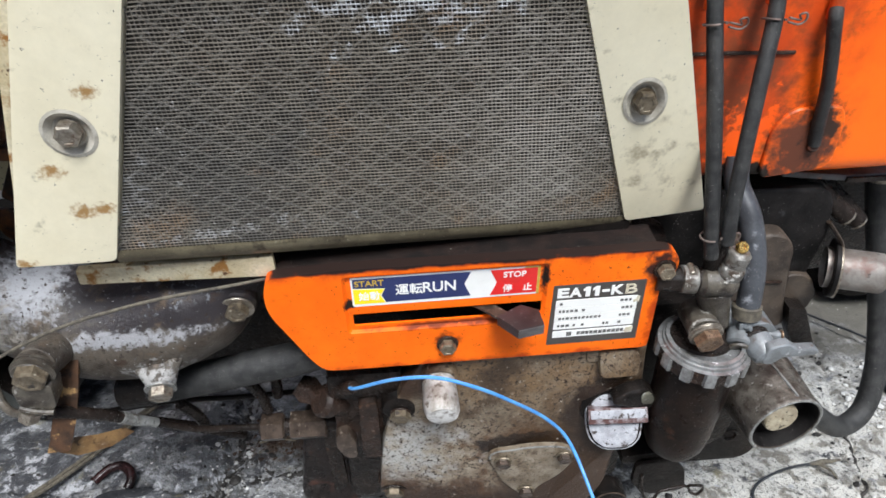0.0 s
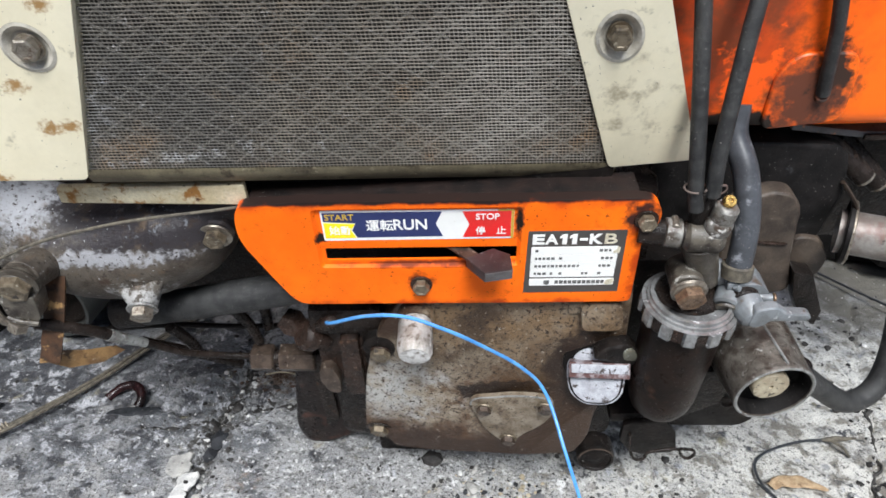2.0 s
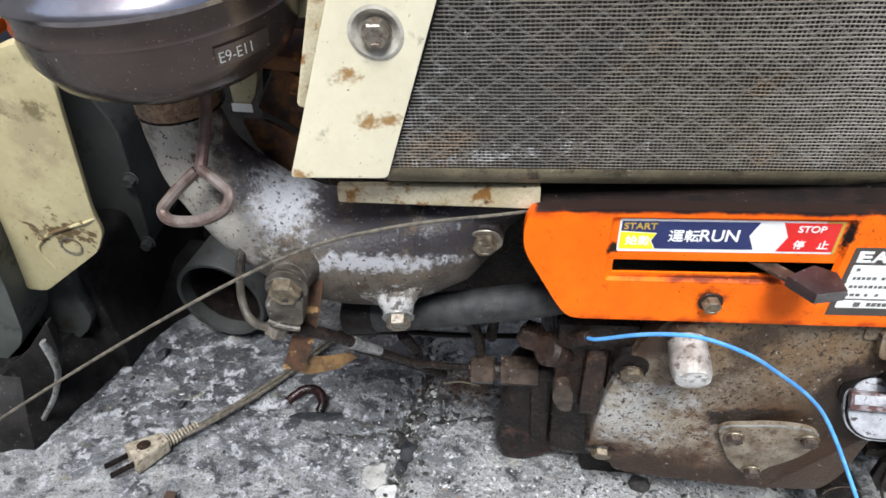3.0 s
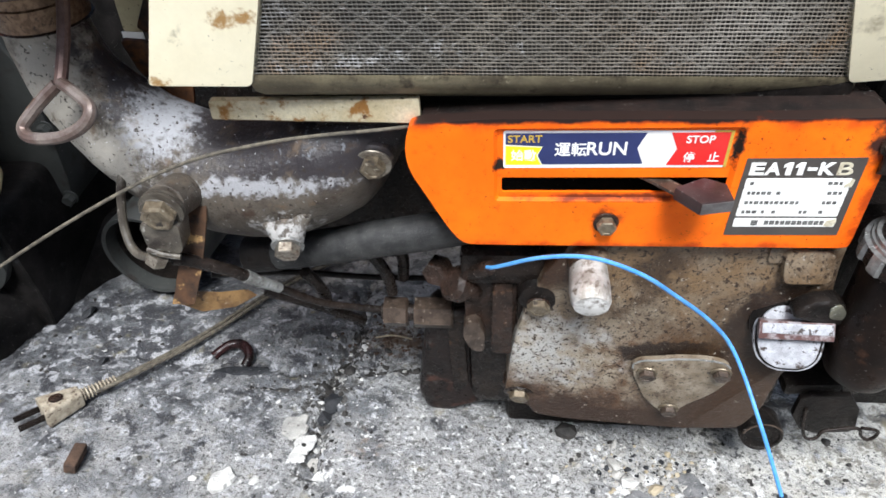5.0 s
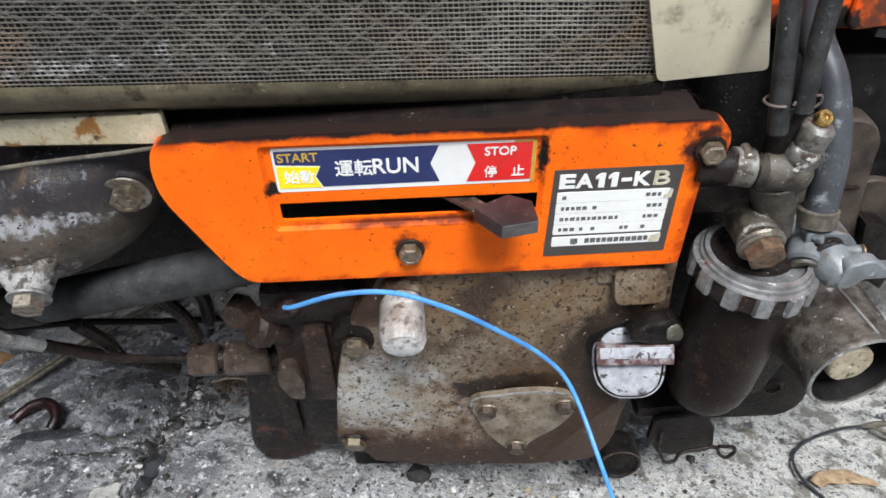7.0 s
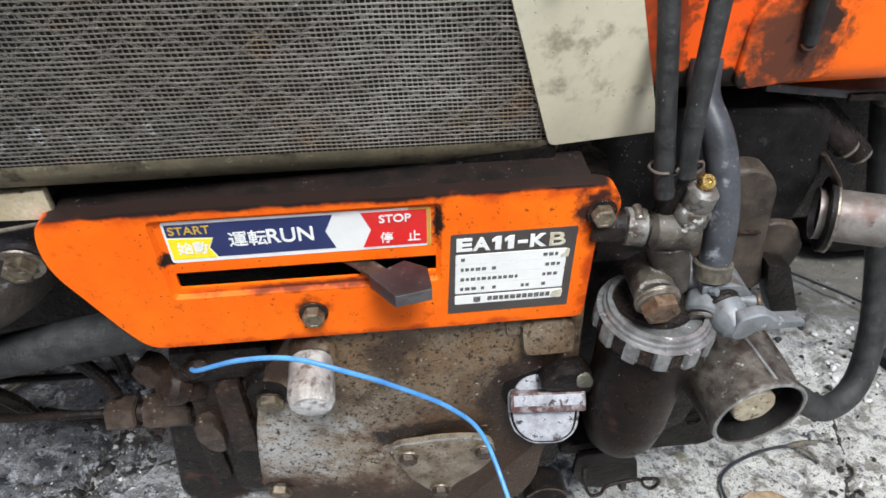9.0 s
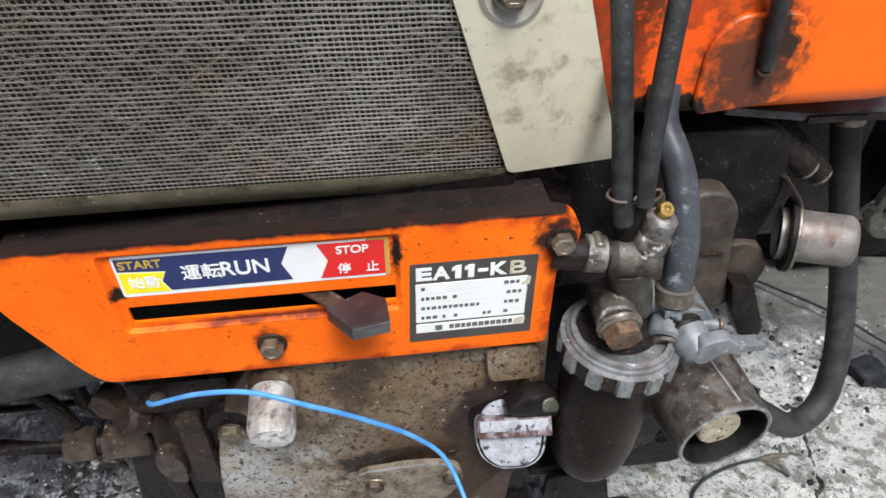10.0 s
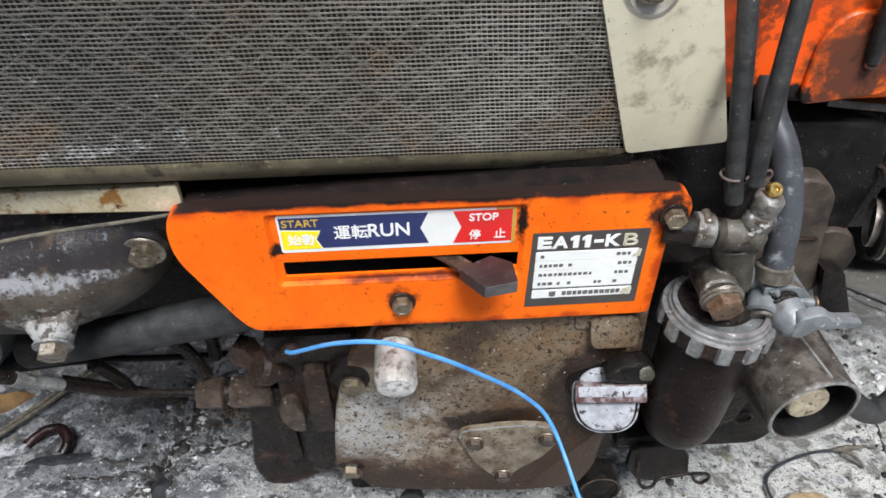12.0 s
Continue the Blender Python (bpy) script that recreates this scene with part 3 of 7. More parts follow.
def basis(axis):
    z = Vector(axis).normalized()
    x = z.cross(Vector((0, 0, 1)) if abs(z.z) < 0.9 else Vector((1, 0, 0))).normalized()
    return x, z.cross(x), z


def bevel(bm, width, segments=2, angle=30):
    es = [e for e in bm.edges if len(e.link_faces) == 2 and e.calc_face_angle(0) > radians(angle)]
    if es and width > 0:
        bmesh.ops.bevel(bm, geom=es, offset=width, segments=segments, profile=0.6, affect='EDGES', clamp_overlap=True)
    return bm


def slab(points, v0, v1, round_=0.0, segments=2):
    """A polygon in (u, w), from depth v0 back to v1."""
    bm = bmesh.new()
    f = bm.faces.new([bm.verts.new((u, v0, w)) for u, w in points])
    r = bmesh.ops.extrude_face_region(bm, geom=[f])
    bmesh.ops.translate(bm, vec=(0, v1 - v0, 0), verts=[g for g in r["geom"] if isinstance(g, bmesh.types.BMVert)])
    bmesh.ops.recalc_face_normals(bm, faces=bm.faces)
    return bevel(bm, round_, segments)


def box(c, size, round_=0.0, turn=(0, 0, 0), segments=2):
    bm = bmesh.new()
    bmesh.ops.create_cube(bm, size=1)
    bmesh.ops.scale(bm, vec=size, verts=bm.verts)
    bevel(bm, round_, segments)
    bmesh.ops.transform(bm, matrix=pose(*c, *turn), verts=bm.verts)
    return bm


def lathe(profile, p, axis, n=28, closed=True):
    """Turns (radius, height) steps about an axis through p."""
    x, y, z = basis(axis)
    p = Vector(p)
    bm = bmesh.new()
    rings = []
    for r, h in profile:
        rings.append([bm.verts.new(p + z * h + (x * math.cos(a) + y * math.sin(a)) * max(r, 1e-5)) for a in (2 * math.pi * k / n for k in range(n))])
    for a, b in zip(rings, rings[1:]):
        for k in range(n):
            bm.faces.new((a[k], a[(k + 1) % n], b[(k + 1) % n], b[k]))
    if closed:
        bm.faces.new(rings[0][::-1])
        bm.faces.new(rings[-1])
    return bm


def rod(p0, p1, r0, r1=None, n=20, edge=0.0008):
    p0, p1 = Vector(p0), Vector(p1)
    r1 = r0 if r1 is None else r1
    h = (p1 - p0).length
    return lathe([(r0 - edge, 0), (r0, edge), (r1, h - edge), (r1 - edge, h)], p0, p1 - p0, n)


def hexa(p, axis, flats, h, edge=0.0008):
    r = flats / math.sqrt(3)
    return lathe([(r, 0), (r, h - edge), (r - 1.4 * edge, h), (r * 0.62, h), (r * 0.58, h - 0.0004)], p, axis, 6)


def smooth_path(points, steps=8):
    P = [Vector(p) for p in points]
    P = [P[0] * 2 - P[1]] + P + [P[-1] * 2 - P[-2]]
    out = []
    for a, b, c, d in zip(P, P[1:], P[2:], P[3:]):
        for k in range(steps):
            t = k / steps
            out.append(0.5 * (2 * b + (c - a) * t + (2 * a - 5 * b + 4 * c - d) * t * t + (3 * b - a - 3 * c + d) * t ** 3))
    return out + [P[-2]]


def hose(points, r, steps=8, n=12, radii=None, flat=1.0):
    """A round hose through the points; radii give its thickness from point to point."""
    path = smooth_path(points, steps)
    bm = bmesh.new()
    rings = []
    side = None
    for i, q in enumerate(path):
        d = (path[min(i + 1, len(path) - 1)] - path[max(i - 1, 0)]).normalized()
        side = (side - d * side.dot(d)).normalized() if side else basis(d)[0]
        up = d.cross(side)
        if radii:
            s = i / steps
            k = min(int(s), len(radii) - 2)
            rr = radii[k] + (radii[k + 1] - radii[k]) * (s - k)
        else:
            rr = r
        rings.append([bm.verts.new(q + (side * math.cos(a) + up * math.sin(a) * flat) * rr) for a in (2 * math.pi * k / n for k in range(n))])
    for a, b in zip(rings, rings[1:]):
        for k in range(n):
            bm.faces.new((a[k], a[(k + 1) % n], b[(k + 1) % n], b[k]))
    bm.faces.new(rings[0][::-1])
    bm.faces.new(rings[-1])
    return bm


def rough_up(bm, amount, scale):
    bm.normal_update()
    for v in bm.verts:
        v.co += v.normal * amount * noise.fractal(v.co * scale, 1.0, 2.0, 3)
    return bm


def cast(bm, cuts, amount, scale):
    """Makes a casting's surface a little uneven."""
    bmesh.ops.subdivide_edges(bm, edges=bm.edges, cuts=cuts, use_grid_fill=True)
    return rough_up(bm, amount, scale)


def rounded(points, r, n=4):
    """Rounds the corners of a polygon."""
    out = []
    P = [Vector((*p, 0)) for p in points]
    for i, p in enumerate(P):
        a, b = P[i - 1] - p, P[(i + 1) % len(P)] - p
        k = min(r, a.length * 0.45, b.length * 0.45)
        s, e = p + a.normalized() * k, p + b.normalized() * k
        for j in range(n + 1):
            t = j / n
            q = s * (1 - t) ** 2 + p * 2 * t * (1 - t) + e * t * t
            out.append((q.x, q.y))
    return out


def writing(body, size, material, parent, at, squeeze=1.0, depth=0.0003, name="lettering", weight=0.0, turn=0):
    """Raised print in the plane of the panel; at: its lower left corner."""
    cu = bpy.data.curves.new("t", 'FONT')
    cu.body, cu.size, cu.extrude, cu.offset = body, size, depth / 2, weight
    ob = bpy.data.objects.new("t", cu)
    scene.collection.objects.link(ob)
    dg = bpy.context.evaluated_depsgraph_get()
    me = bpy.data.meshes.new_from_object(ob.evaluated_get(dg))
    bpy.data.objects.remove(ob)
    bm = bmesh.new()
    bm.from_mesh(me)
    bpy.data.meshes.remove(me)
    bmesh.ops.transform(bm, matrix=Matrix.Translation(at) @ pose(0, 0, 0, 90, turn, 0) @ Matrix.Diagonal((squeeze, 1, 1, 1)), verts=bm.verts)
    return part(name, bm, material, parent, smooth=False)


def bolt(parent, p, axis=(0, -1, 0), flats=0.012, h=0.006, washer=0.0095, material=None, washer_material=None):
    """A hex head on a washer."""
    a = Vector(axis).normalized()
    m = material or STEEL
    w = part("washer", lathe([(washer * 0.4, 0), (washer - 0.0004, 0), (washer, 0.0006), (washer - 0.0004, 0.0018), (washer * 0.5, 0.0018)], p, a, 24), washer_material or m, parent)
    b = part("bolt", hexa(Vector(p) + a * 0.0018, a, flats, h), m, parent)
    return b

# ---- ground ----


def spread(lo, hi, step, far, n):
    """Even steps from lo to hi, then ever wider ones out to far."""
    k = int(round((hi - lo) / step))
    mid = [lo + (hi - lo) * i / k for i in range(k + 1)]
    out = [(far ** (i / n)) - 1 + step * i for i in range(1, n + 1)]
    return [lo - d for d in reversed(out)] + mid + [hi + d for d in out]


def near_line(x, y, line):
    best = 9.0
    for (ax, ay), (bx, by) in zip(line, line[1:]):
        dx, dy = bx - ax, by - ay
        t = max(0.0, min(1.0, ((x - ax) * dx + (y - ay) * dy) / (dx * dx + dy * dy)))
        best = min(best, math.hypot(x - ax - t * dx, y - ay - t * dy))
    return best


CRACKS = [[(-0.24, 0.98), (-0.216, 0.762), (-0.212, 0.722), (-0.203, 0.658), (-0.214, 0.612), (-0.210, 0.566), (-0.203, 0.522), (-0.188, 0.460), (-0.17, 0.30)],
          [(0.715, 1.007), (0.629, 0.757), (0.615, 0.697), (0.600, 0.640), (0.573, 0.585), (0.553, 0.525), (0.56, 0.40)],
          [(-0.6, 0.60), (-0.47, 0.585), (-0.36, 0.60), (-0.26, 0.60), (-0.210, 0.62)],
          [(0.585, 0.603), (0.68, 0.56), (0.78, 0.45)], [(-0.30, 0.565), (-0.25, 0.575), (-0.205, 0.60), (-0.14, 0.625), (-0.10, 0.63)]]


def ground_height(x, y):
    if not (-1.2 < x < 1.6 and -0.2 < y < 1.9):
        return 0.0
    q = Vector((x, y, 0))
    h = 0.0035 * noise.fractal(q * 9, 1.0, 2.0, 4) + 0.0026 * noise.fractal(q * 45, 0.8, 2.0, 4)
    wob = 0.010 * noise.noise(q * 28) + 0.005 * noise.noise(q * 80)
    for i, line in enumerate(CRACKS):
        d = abs(near_line(x + wob, y + 0.8 * wob, line))
        w = (0.015, 0.008, 0.005, 0.004, 0.005)[i] * (0.6 + 0.8 * abs(noise.noise(q * 17)))
        if d < w:
            h -= (0.015, 0.009, 0.006, 0.004, 0.006)[i] * (1 - d / w) ** 0.6
    return h


def ground_sheet():
    xs, ys = spread(-0.75, 0.95, 0.0052, 300, 26), spread(0.30, 1.20, 0.0052, 300, 26)
    verts = [(x, y, ground_height(x, y)) for y in ys for x in xs]
    w = len(xs)
    faces = [(j * w + i, j * w + i + 1, (j + 1) * w + i + 1, (j + 1) * w + i) for j in range(len(ys) - 1) for i in range(w - 1)]
    me = bpy.data.meshes.new("ground")
    me.from_pydata(verts, [], faces)
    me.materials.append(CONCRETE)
    me.shade_smooth()
    tagged(new("ground", me), "cracked grey concrete with oil stains, white residue and painted shade", "ground", kind="structure")


ground_sheet()


# Unseen walls added to block low sky and darken upright faces.
for wall_name, wx, wy, sx, sy in (("wall_south", 0.0, -3.6, 9.4, 0.2), ("wall_north", 0.0, 5.6, 9.4, 0.2), ("wall_west", -4.6, 1.0, 0.2, 9.0), ("wall_east", 4.6, 1.0, 0.2, 9.0)):
    bm = bmesh.new()
    bmesh.ops.create_cube(bm, size=1)
    bmesh.ops.transform(bm, matrix=Matrix.Translation((wx, wy, 1.1)) @ Matrix.Diagonal((sx, sy, 2.2, 1)), verts=bm.verts)
    me = bpy.data.meshes.new(wall_name)
    bm.to_mesh(me)
    bm.free()
    me.materials.append(UNSEEN_WALL)
    tagged(new(wall_name, me), "plain grey wall, unseen, added to block the low sky", "wall", kind="structure")


def chunk(c, size, seed, squash=0.6):
    """An angular bit of stone."""
    bm = bmesh.new()
    bmesh.ops.create_icosphere(bm, subdivisions=1, radius=1)
    rng = random.Random(seed)
    for v in bm.verts:
        v.co *= rng.uniform(0.65, 1.2)
    m = Matrix.Translation(c) @ pose(0, 0, 0, rng.uniform(-30, 30), rng.uniform(-30, 30), rng.uniform(0, 360)) @ Matrix.Diagonal((size, size * rng.uniform(0.6, 1), size * squash, 1))
    bmesh.ops.transform(bm, matrix=m, verts=bm.verts)
    return bm


def flake(x, y, s, seed, thick=0.3):
    """A flat broken flake with a ragged outline and a crumbling top, lying on the ground."""
    rng = random.Random(seed)
    n = 22
    stretch, turn = rng.uniform(0.62, 0.95), rng.uniform(0, math.pi)
    rim = []
    for k in range(n):
        a = 2 * math.pi * k / n
        r = s * (0.88 + 0.30 * noise.noise(Vector((math.cos(a) * 1.3, math.sin(a) * 1.3, seed))) + rng.uniform(-0.09, 0.09))
        px, py = r * math.cos(a), r * math.sin(a) * stretch
        rim.append((px * math.cos(turn) - py * math.sin(turn), px * math.sin(turn) + py * math.cos(turn)))
    bm = bmesh.new()
    rings = []
    for scale, lift in ((1.0, -0.25), (1.0, 0.45), (0.90, 0.85), (0.60, 1.0), (0.28, 1.05)):
        ring = []
        for px, py in rim:
            q = Vector((px * scale, py * scale, 0))
            h = s * thick * (lift + 0.35 * noise.noise(q * 130 + Vector((seed, 0, 0))) * (lift > 0))
            ring.append(bm.verts.new((x + q.x, y + q.y, ground_height(x, y) + h)))
        rings.append(ring)
    for a, b in zip(rings, rings[1:]):
        for k in range(n):
            bm.faces.new((a[k], a[(k + 1) % n], b[(k + 1) % n], b[k]))
    bm.faces.new(rings[-1])
    bm.faces.new(list(reversed(rings[0])))
    return bm


def scatter(name, material, count, seed, sizes, label, where):
    rng = random.Random(seed)
    verts, faces = [], []
    for k in range(count):
        x, y = where(rng)
        s = sizes[0] * (sizes[1] / sizes[0]) ** (rng.random() ** 2.2)
        bm = chunk((x, y, ground_height(x, y) + s * 0.25), s, seed * 1000 + k)
        o = len(verts)
        verts += [tuple(v.co) for v in bm.verts]
        bm.verts.index_update()
        faces += [tuple(o + v.index for v in f.verts) for f in bm.faces]
        bm.free()
    me = bpy.data.meshes.new(name)
    me.from_pydata(verts, [], faces)
    me.materials.append(material)
    tagged(new(name, me), label, "debris", kind="stuff")


def anywhere(rng):
    return rng.uniform(-0.72, 0.95), rng.uniform(0.36, 1.15)


def along_crack(rng):
    line = CRACKS[0] if rng.random() < 0.7 else CRACKS[1]
    (ax, ay), (bx, by) = (lambda i: (line[i], line[i + 1]))(rng.randrange(len(line) - 1))
    t = rng.random()
    return ax + (bx - ax) * t + rng.gauss(0, 0.022), ay + (by - ay) * t + rng.gauss(0, 0.02)


def before_engine(rng):
    return rng.uniform(-0.05, 0.42), rng.gauss(0.545, 0.035)


scatter("crumbs", CRUMB, 1500, 3, (0.0004, 0.0020), "pale loose crumbs of mortar on concrete", anywhere)
scatter("crumbs", CRUMB, 150, 4, (0.0008, 0.0055), "pale loose crumbs of mortar along a crack", along_crack)
scatter("grit", CRUMB_DARK, 420, 5, (0.0004, 0.0016), "black oily grit on concrete", anywhere)
scatter("grit", CRUMB_DARK, 260, 6, (0.0008, 0.0065), "black oily lumps along a crack", along_crack)


def rubble_heap(rng):
    return rng.gauss(0.715, 0.035), rng.gauss(0.80, 0.04)


def behind_tap(rng):
    return rng.gauss(0.60, 0.03), rng.gauss(0.93, 0.04)


def far_ground(rng):
    return rng.uniform(0.58, 1.05), rng.uniform(0.80, 1.18)


scatter("crumbs", PLASTER, 200, 14, (0.0008, 0.0040), "pale crumbs of mortar on the rough concrete", far_ground)
scatter("grit", CRUMB_DARK, 180, 15, (0.0008, 0.0045), "dark grit on the rough concrete", far_ground)


def left_ground(rng):
    return rng.uniform(-0.72, -0.12), rng.uniform(0.42, 0.82)


scatter("grit", CRUMB_DARK, 260, 16, (0.0006, 0.0036), "black grit on the oily concrete", left_ground)
scatter("rubble", CRUMB, 110, 11, (0.0015, 0.0075), "broken grey bits of concrete in a heap", rubble_heap)
scatter("rubble", CRUMB_DARK, 60, 12, (0.0012, 0.0060), "oily broken bits in the heap", rubble_heap)
scatter("grit", CRUMB_DARK, 70, 13, (0.0015, 0.0065), "black crumbs behind the fuel tap", behind_tap)
scatter("grit", CRUMB_DARK, 140, 7, (0.0008, 0.0040), "black oily grit before the engine", before_engine)


def gravel_patch(rng):
    return rng.gauss(0.135, 0.035), rng.gauss(0.522, 0.018)


scatter("gravel", PLASTER, 190, 17, (0.0010, 0.0060), "small mixed grey gravel before the engine", gravel_patch)
scatter("gravel", PEBBLE, 70, 18, (0.0010, 0.0050), "small tan gravel before the engine", gravel_patch)
scatter("gravel", STONE, 90, 19, (0.0010, 0.0046), "small dark gravel before the engine", gravel_patch)


def in_crack(rng):
    line = CRACKS[(0, 0, 0, 4, 1)[rng.randrange(5)]]
    (ax, ay), (bx, by) = (lambda i: (line[i], line[i + 1]))(rng.randrange(len(line) - 1))
    t = rng.random()
    return ax + (bx - ax) * t + rng.gauss(0, 0.006), ay + (by - ay) * t + rng.gauss(0, 0.004)


def engine_edge(rng):
    return rng.uniform(-0.20, 0.42), rng.gauss(0.575, 0.03)


def under_pump(rng):
    return rng.gauss(-0.155, 0.03), rng.gauss(0.68, 0.018)


scatter("grit", CRUMB_DARK, 400, 20, (0.0008, 0.0048), "black dirt packed into the cracks", in_crack)
scatter("crumbs", PLASTER, 160, 21, (0.0008, 0.0042), "grey crumbs broken off along the cracks", in_crack)
scatter("crumbs", CRUMB, 420, 23, (0.0005, 0.0022), "white mortar grains swept against the engine", engine_edge)
scatter("dirt", RUST_DIRT, 240, 22, (0.0008, 0.0042), "rusty brown dirt and straw under the pump", under_pump)
for k, line in ((0, CRACKS[0][1:7]), (1, CRACKS[4]), (2, CRACKS[1][1:6])):
    rng = random.Random(60 + k)
    pts, radii = [], []
    for (ax, ay), (bx, by) in zip(line, line[1:]):
        for i in range(7):
            x, y = ax + (bx - ax) * i / 7 + rng.gauss(0, 0.0022), ay + (by - ay) * i / 7 + rng.gauss(0, 0.0015)
            pts.append((x, y, ground_height(x, y) + 0.0004))
            radii.append(rng.choice((0.0014, 0.0022, 0.0036, 0.0055)))
    me = bpy.data.meshes.new("crack_dirt")
    bm = rough_up(hose(pts, 0.002, 3, 8, radii, 0.45), 0.0012, 120)
    bm.to_mesh(me)
    bm.free()
    me.materials.append(CRUMB_DARK)
    tagged(new("crack_dirt", me), "black damp dirt filling a crack", "dirt", kind="stuff")
solo("straw", hose([(-0.181, 0.674, 0.006), (-0.160, 0.679, 0.009), (-0.135, 0.679, 0.007)], 0.0011, 6, 8), PEBBLE, "dry pale straw lying on the dirt", "straw", (-0.16, 0.68, 0), space=WORLD)

for k, (x, y, s, m, lab, cat, flat) in enumerate((
        (-0.203, 0.562, 0.020, STONE, "dark slate lump wedged in the crack", "stone", 0.6),
        (-0.206, 0.541, 0.016, STONE, "dark slate lump wedged in the crack", "stone", 0.6),
        (-0.196, 0.612, 0.009, CRUMB_DARK, "black oily lump wedged in the crack", "lump", 0.6),
        (0.060, 0.560, 0.0165, CRUMB_DARK, "black oily lump beside the gear case", "lump", 0.75),
        (-0.228, 0.512, 0.019, PLASTER, "grey-beige flake of plaster lying on the concrete", "flake", 0.16),
        (-0.210, 0.490, 0.016, CRUMB, "white flake of plaster lying on the concrete", "flake", 0.16),
        (-0.212, 0.473, 0.010, CRUMB, "white flake of plaster lying on the concrete", "flake", 0.18),
        (-0.196, 0.478, 0.011, PLASTER, "pale flake of plaster beside the crack", "flake", 0.2),
        (-0.184, 0.462, 0.008, CRUMB, "white crumb of plaster on the concrete", "flake", 0.3),
        (-0.273, 0.432, 0.017, CRUMB, "white lump of mortar lying on the concrete", "lump", 0.4),
        (-0.303, 0.429, 0.006, CRUMB, "small white crumb on the concrete", "lump", 0.5),
        (-0.243, 0.438, 0.007, CRUMB, "small white crumb on the concrete", "lump", 0.5),
        (0.124, 0.506, 0.013, CRUMB, "pale angular stone chip before the engine", "stone", 0.45),
        (0.147, 0.502, 0.010, PEBBLE, "tan angular stone chip before the engine", "stone", 0.45),
        (0.108, 0.528, 0.011, PLASTER, "grey stone chip before the engine", "stone", 0.45),
        (0.184, 0.512, 0.022, SLAB, "flat slate-grey stone sunk in the concrete", "stone", 0.14),
        (0.135, 0.478, 0.022, SLAB, "flat slate-grey stone sunk in the concrete", "stone", 0.14),
        (0.163, 0.530, 0.005, PEBBLE, "small yellowish pebble before the engine", "stone", 0.7),
        (0.093, 0.545, 0.005, CRUMB, "small white pebble before the engine", "stone", 0.7),
        (0.335, 0.60, 0.007, CRUMB_DARK, "black oily lump on the concrete", "lump", 0.5))):
    piece = flake(x, y, s, 70 + k, flat) if flat < 0.42 else chunk((x, y, ground_height(x, y) + s * 0.12), s, 70 + k, flat)
    solo(cat, piece, m, lab, cat, (x, y, 0), space=WORLD, angle=20)

# slate-like chunk, right of the engine
bm = slab(rounded([(0.738, 0.0), (0.785, 0.0), (0.780, 0.020), (0.760, 0.026), (0.738, 0.014)], 0.003), 0.785, 0.825, 0.003)
solo("stone", rough_up(bm, 0.004, 40), STONE, "dark slate-grey chunk of stone lying on the concrete", "stone", (0.77, 0.82, 0), space=WORLD)
# dry leaf
bm = hose([(0.450, 0.573, 0.004), (0.464, 0.580, 0.007), (0.488, 0.582, 0.008), (0.516, 0.577, 0.004)], 0.009, 6, 10, [0.006, 0.0085, 0.0080, 0.002], 0.25)
solo("leaf", rough_up(bm, 0.003, 90), LEAF, "curled dry brown leaf on the concrete", "leaf", (0.47, 0.585, 0), space=WORLD)
# wood chip
solo("wood_chip", box((-0.424, 0.425, 0.008), (0.012, 0.030, 0.012), 0.002, (0, 10, 12)), RUST_DIRT, "brown splinter of wood on the concrete", "wood", (-0.424, 0.425, 0), space=WORLD)
# black wire on the ground
ground_wire = thing("ground_wire", (0.44, 0.58, 0), "black wire with a frayed end lying on concrete", "wire", space=WORLD)
part("wire", hose([(0.47, 0.44, 0.003), (0.468, 0.512, 0.004), (0.453, 0.552, 0.004), (0.440, 0.578, 0.004), (0.440, 0.603, 0.005), (0.453, 0.621, 0.005), (0.478, 0.637, 0.006), (0.512, 0.650, 0.008), (0.548, 0.656, 0.010)], 0.0016), BLACK_PVC, ground_wire)
part("frayed_end", hose([(0.534, 0.654, 0.009), (0.552, 0.657, 0.010), (0.578, 0.662, 0.010)], 0.004, 6, 8, [0.0020, 0.0040, 0.0012]), CORD, ground_wire)
part("frayed_end", hose([(0.545, 0.655, 0.009), (0.556, 0.644, 0.009), (0.560, 0.632, 0.006)], 0.0016, 6, 8), CORD, ground_wire)
solo("thin_cable", hose([(0.64, 1.12, 0.012), (0.719, 1.026, 0.012), (0.78, 0.93, 0.02), (0.84, 0.834, 0.012), (0.95, 0.70, 0.006)], 0.002), BLACK_PVC, "thin black cable lying on concrete", "cable", (0.75, 0.98, 0), space=WORLD)

# mains plug with its cord
plug = thing("mains_plug", (-0.48, 0.51, 0), "dirty cream plug with its cord, on the concrete", "plug", space=WORLD)
d = Vector((0.58, 0.80, 0)).normalized()
p0 = Vector((-0.490, 0.468, 0.015))
side = Vector((d.y, -d.x, 0))
bm = slab(rounded([(-0.017, -0.012), (0.017, -0.012), (0.017, 0.012), (-0.017, 0.012)], 0.005), 0, 0.040, 0.0025)
for v in bm.verts:
    k = v.co.y / 0.040
    v.co.x *= 1 - 0.45 * k
    v.co.z *= 1 - 0.25 * k
bmesh.ops.transform(bm, matrix=Matrix.Translation(p0) @ Matrix.Rotation(math.atan2(d.y, d.x) - math.pi / 2, 4, 'Z'), verts=bm.verts)
part("body", bm, DIRTY_WHITE, plug)
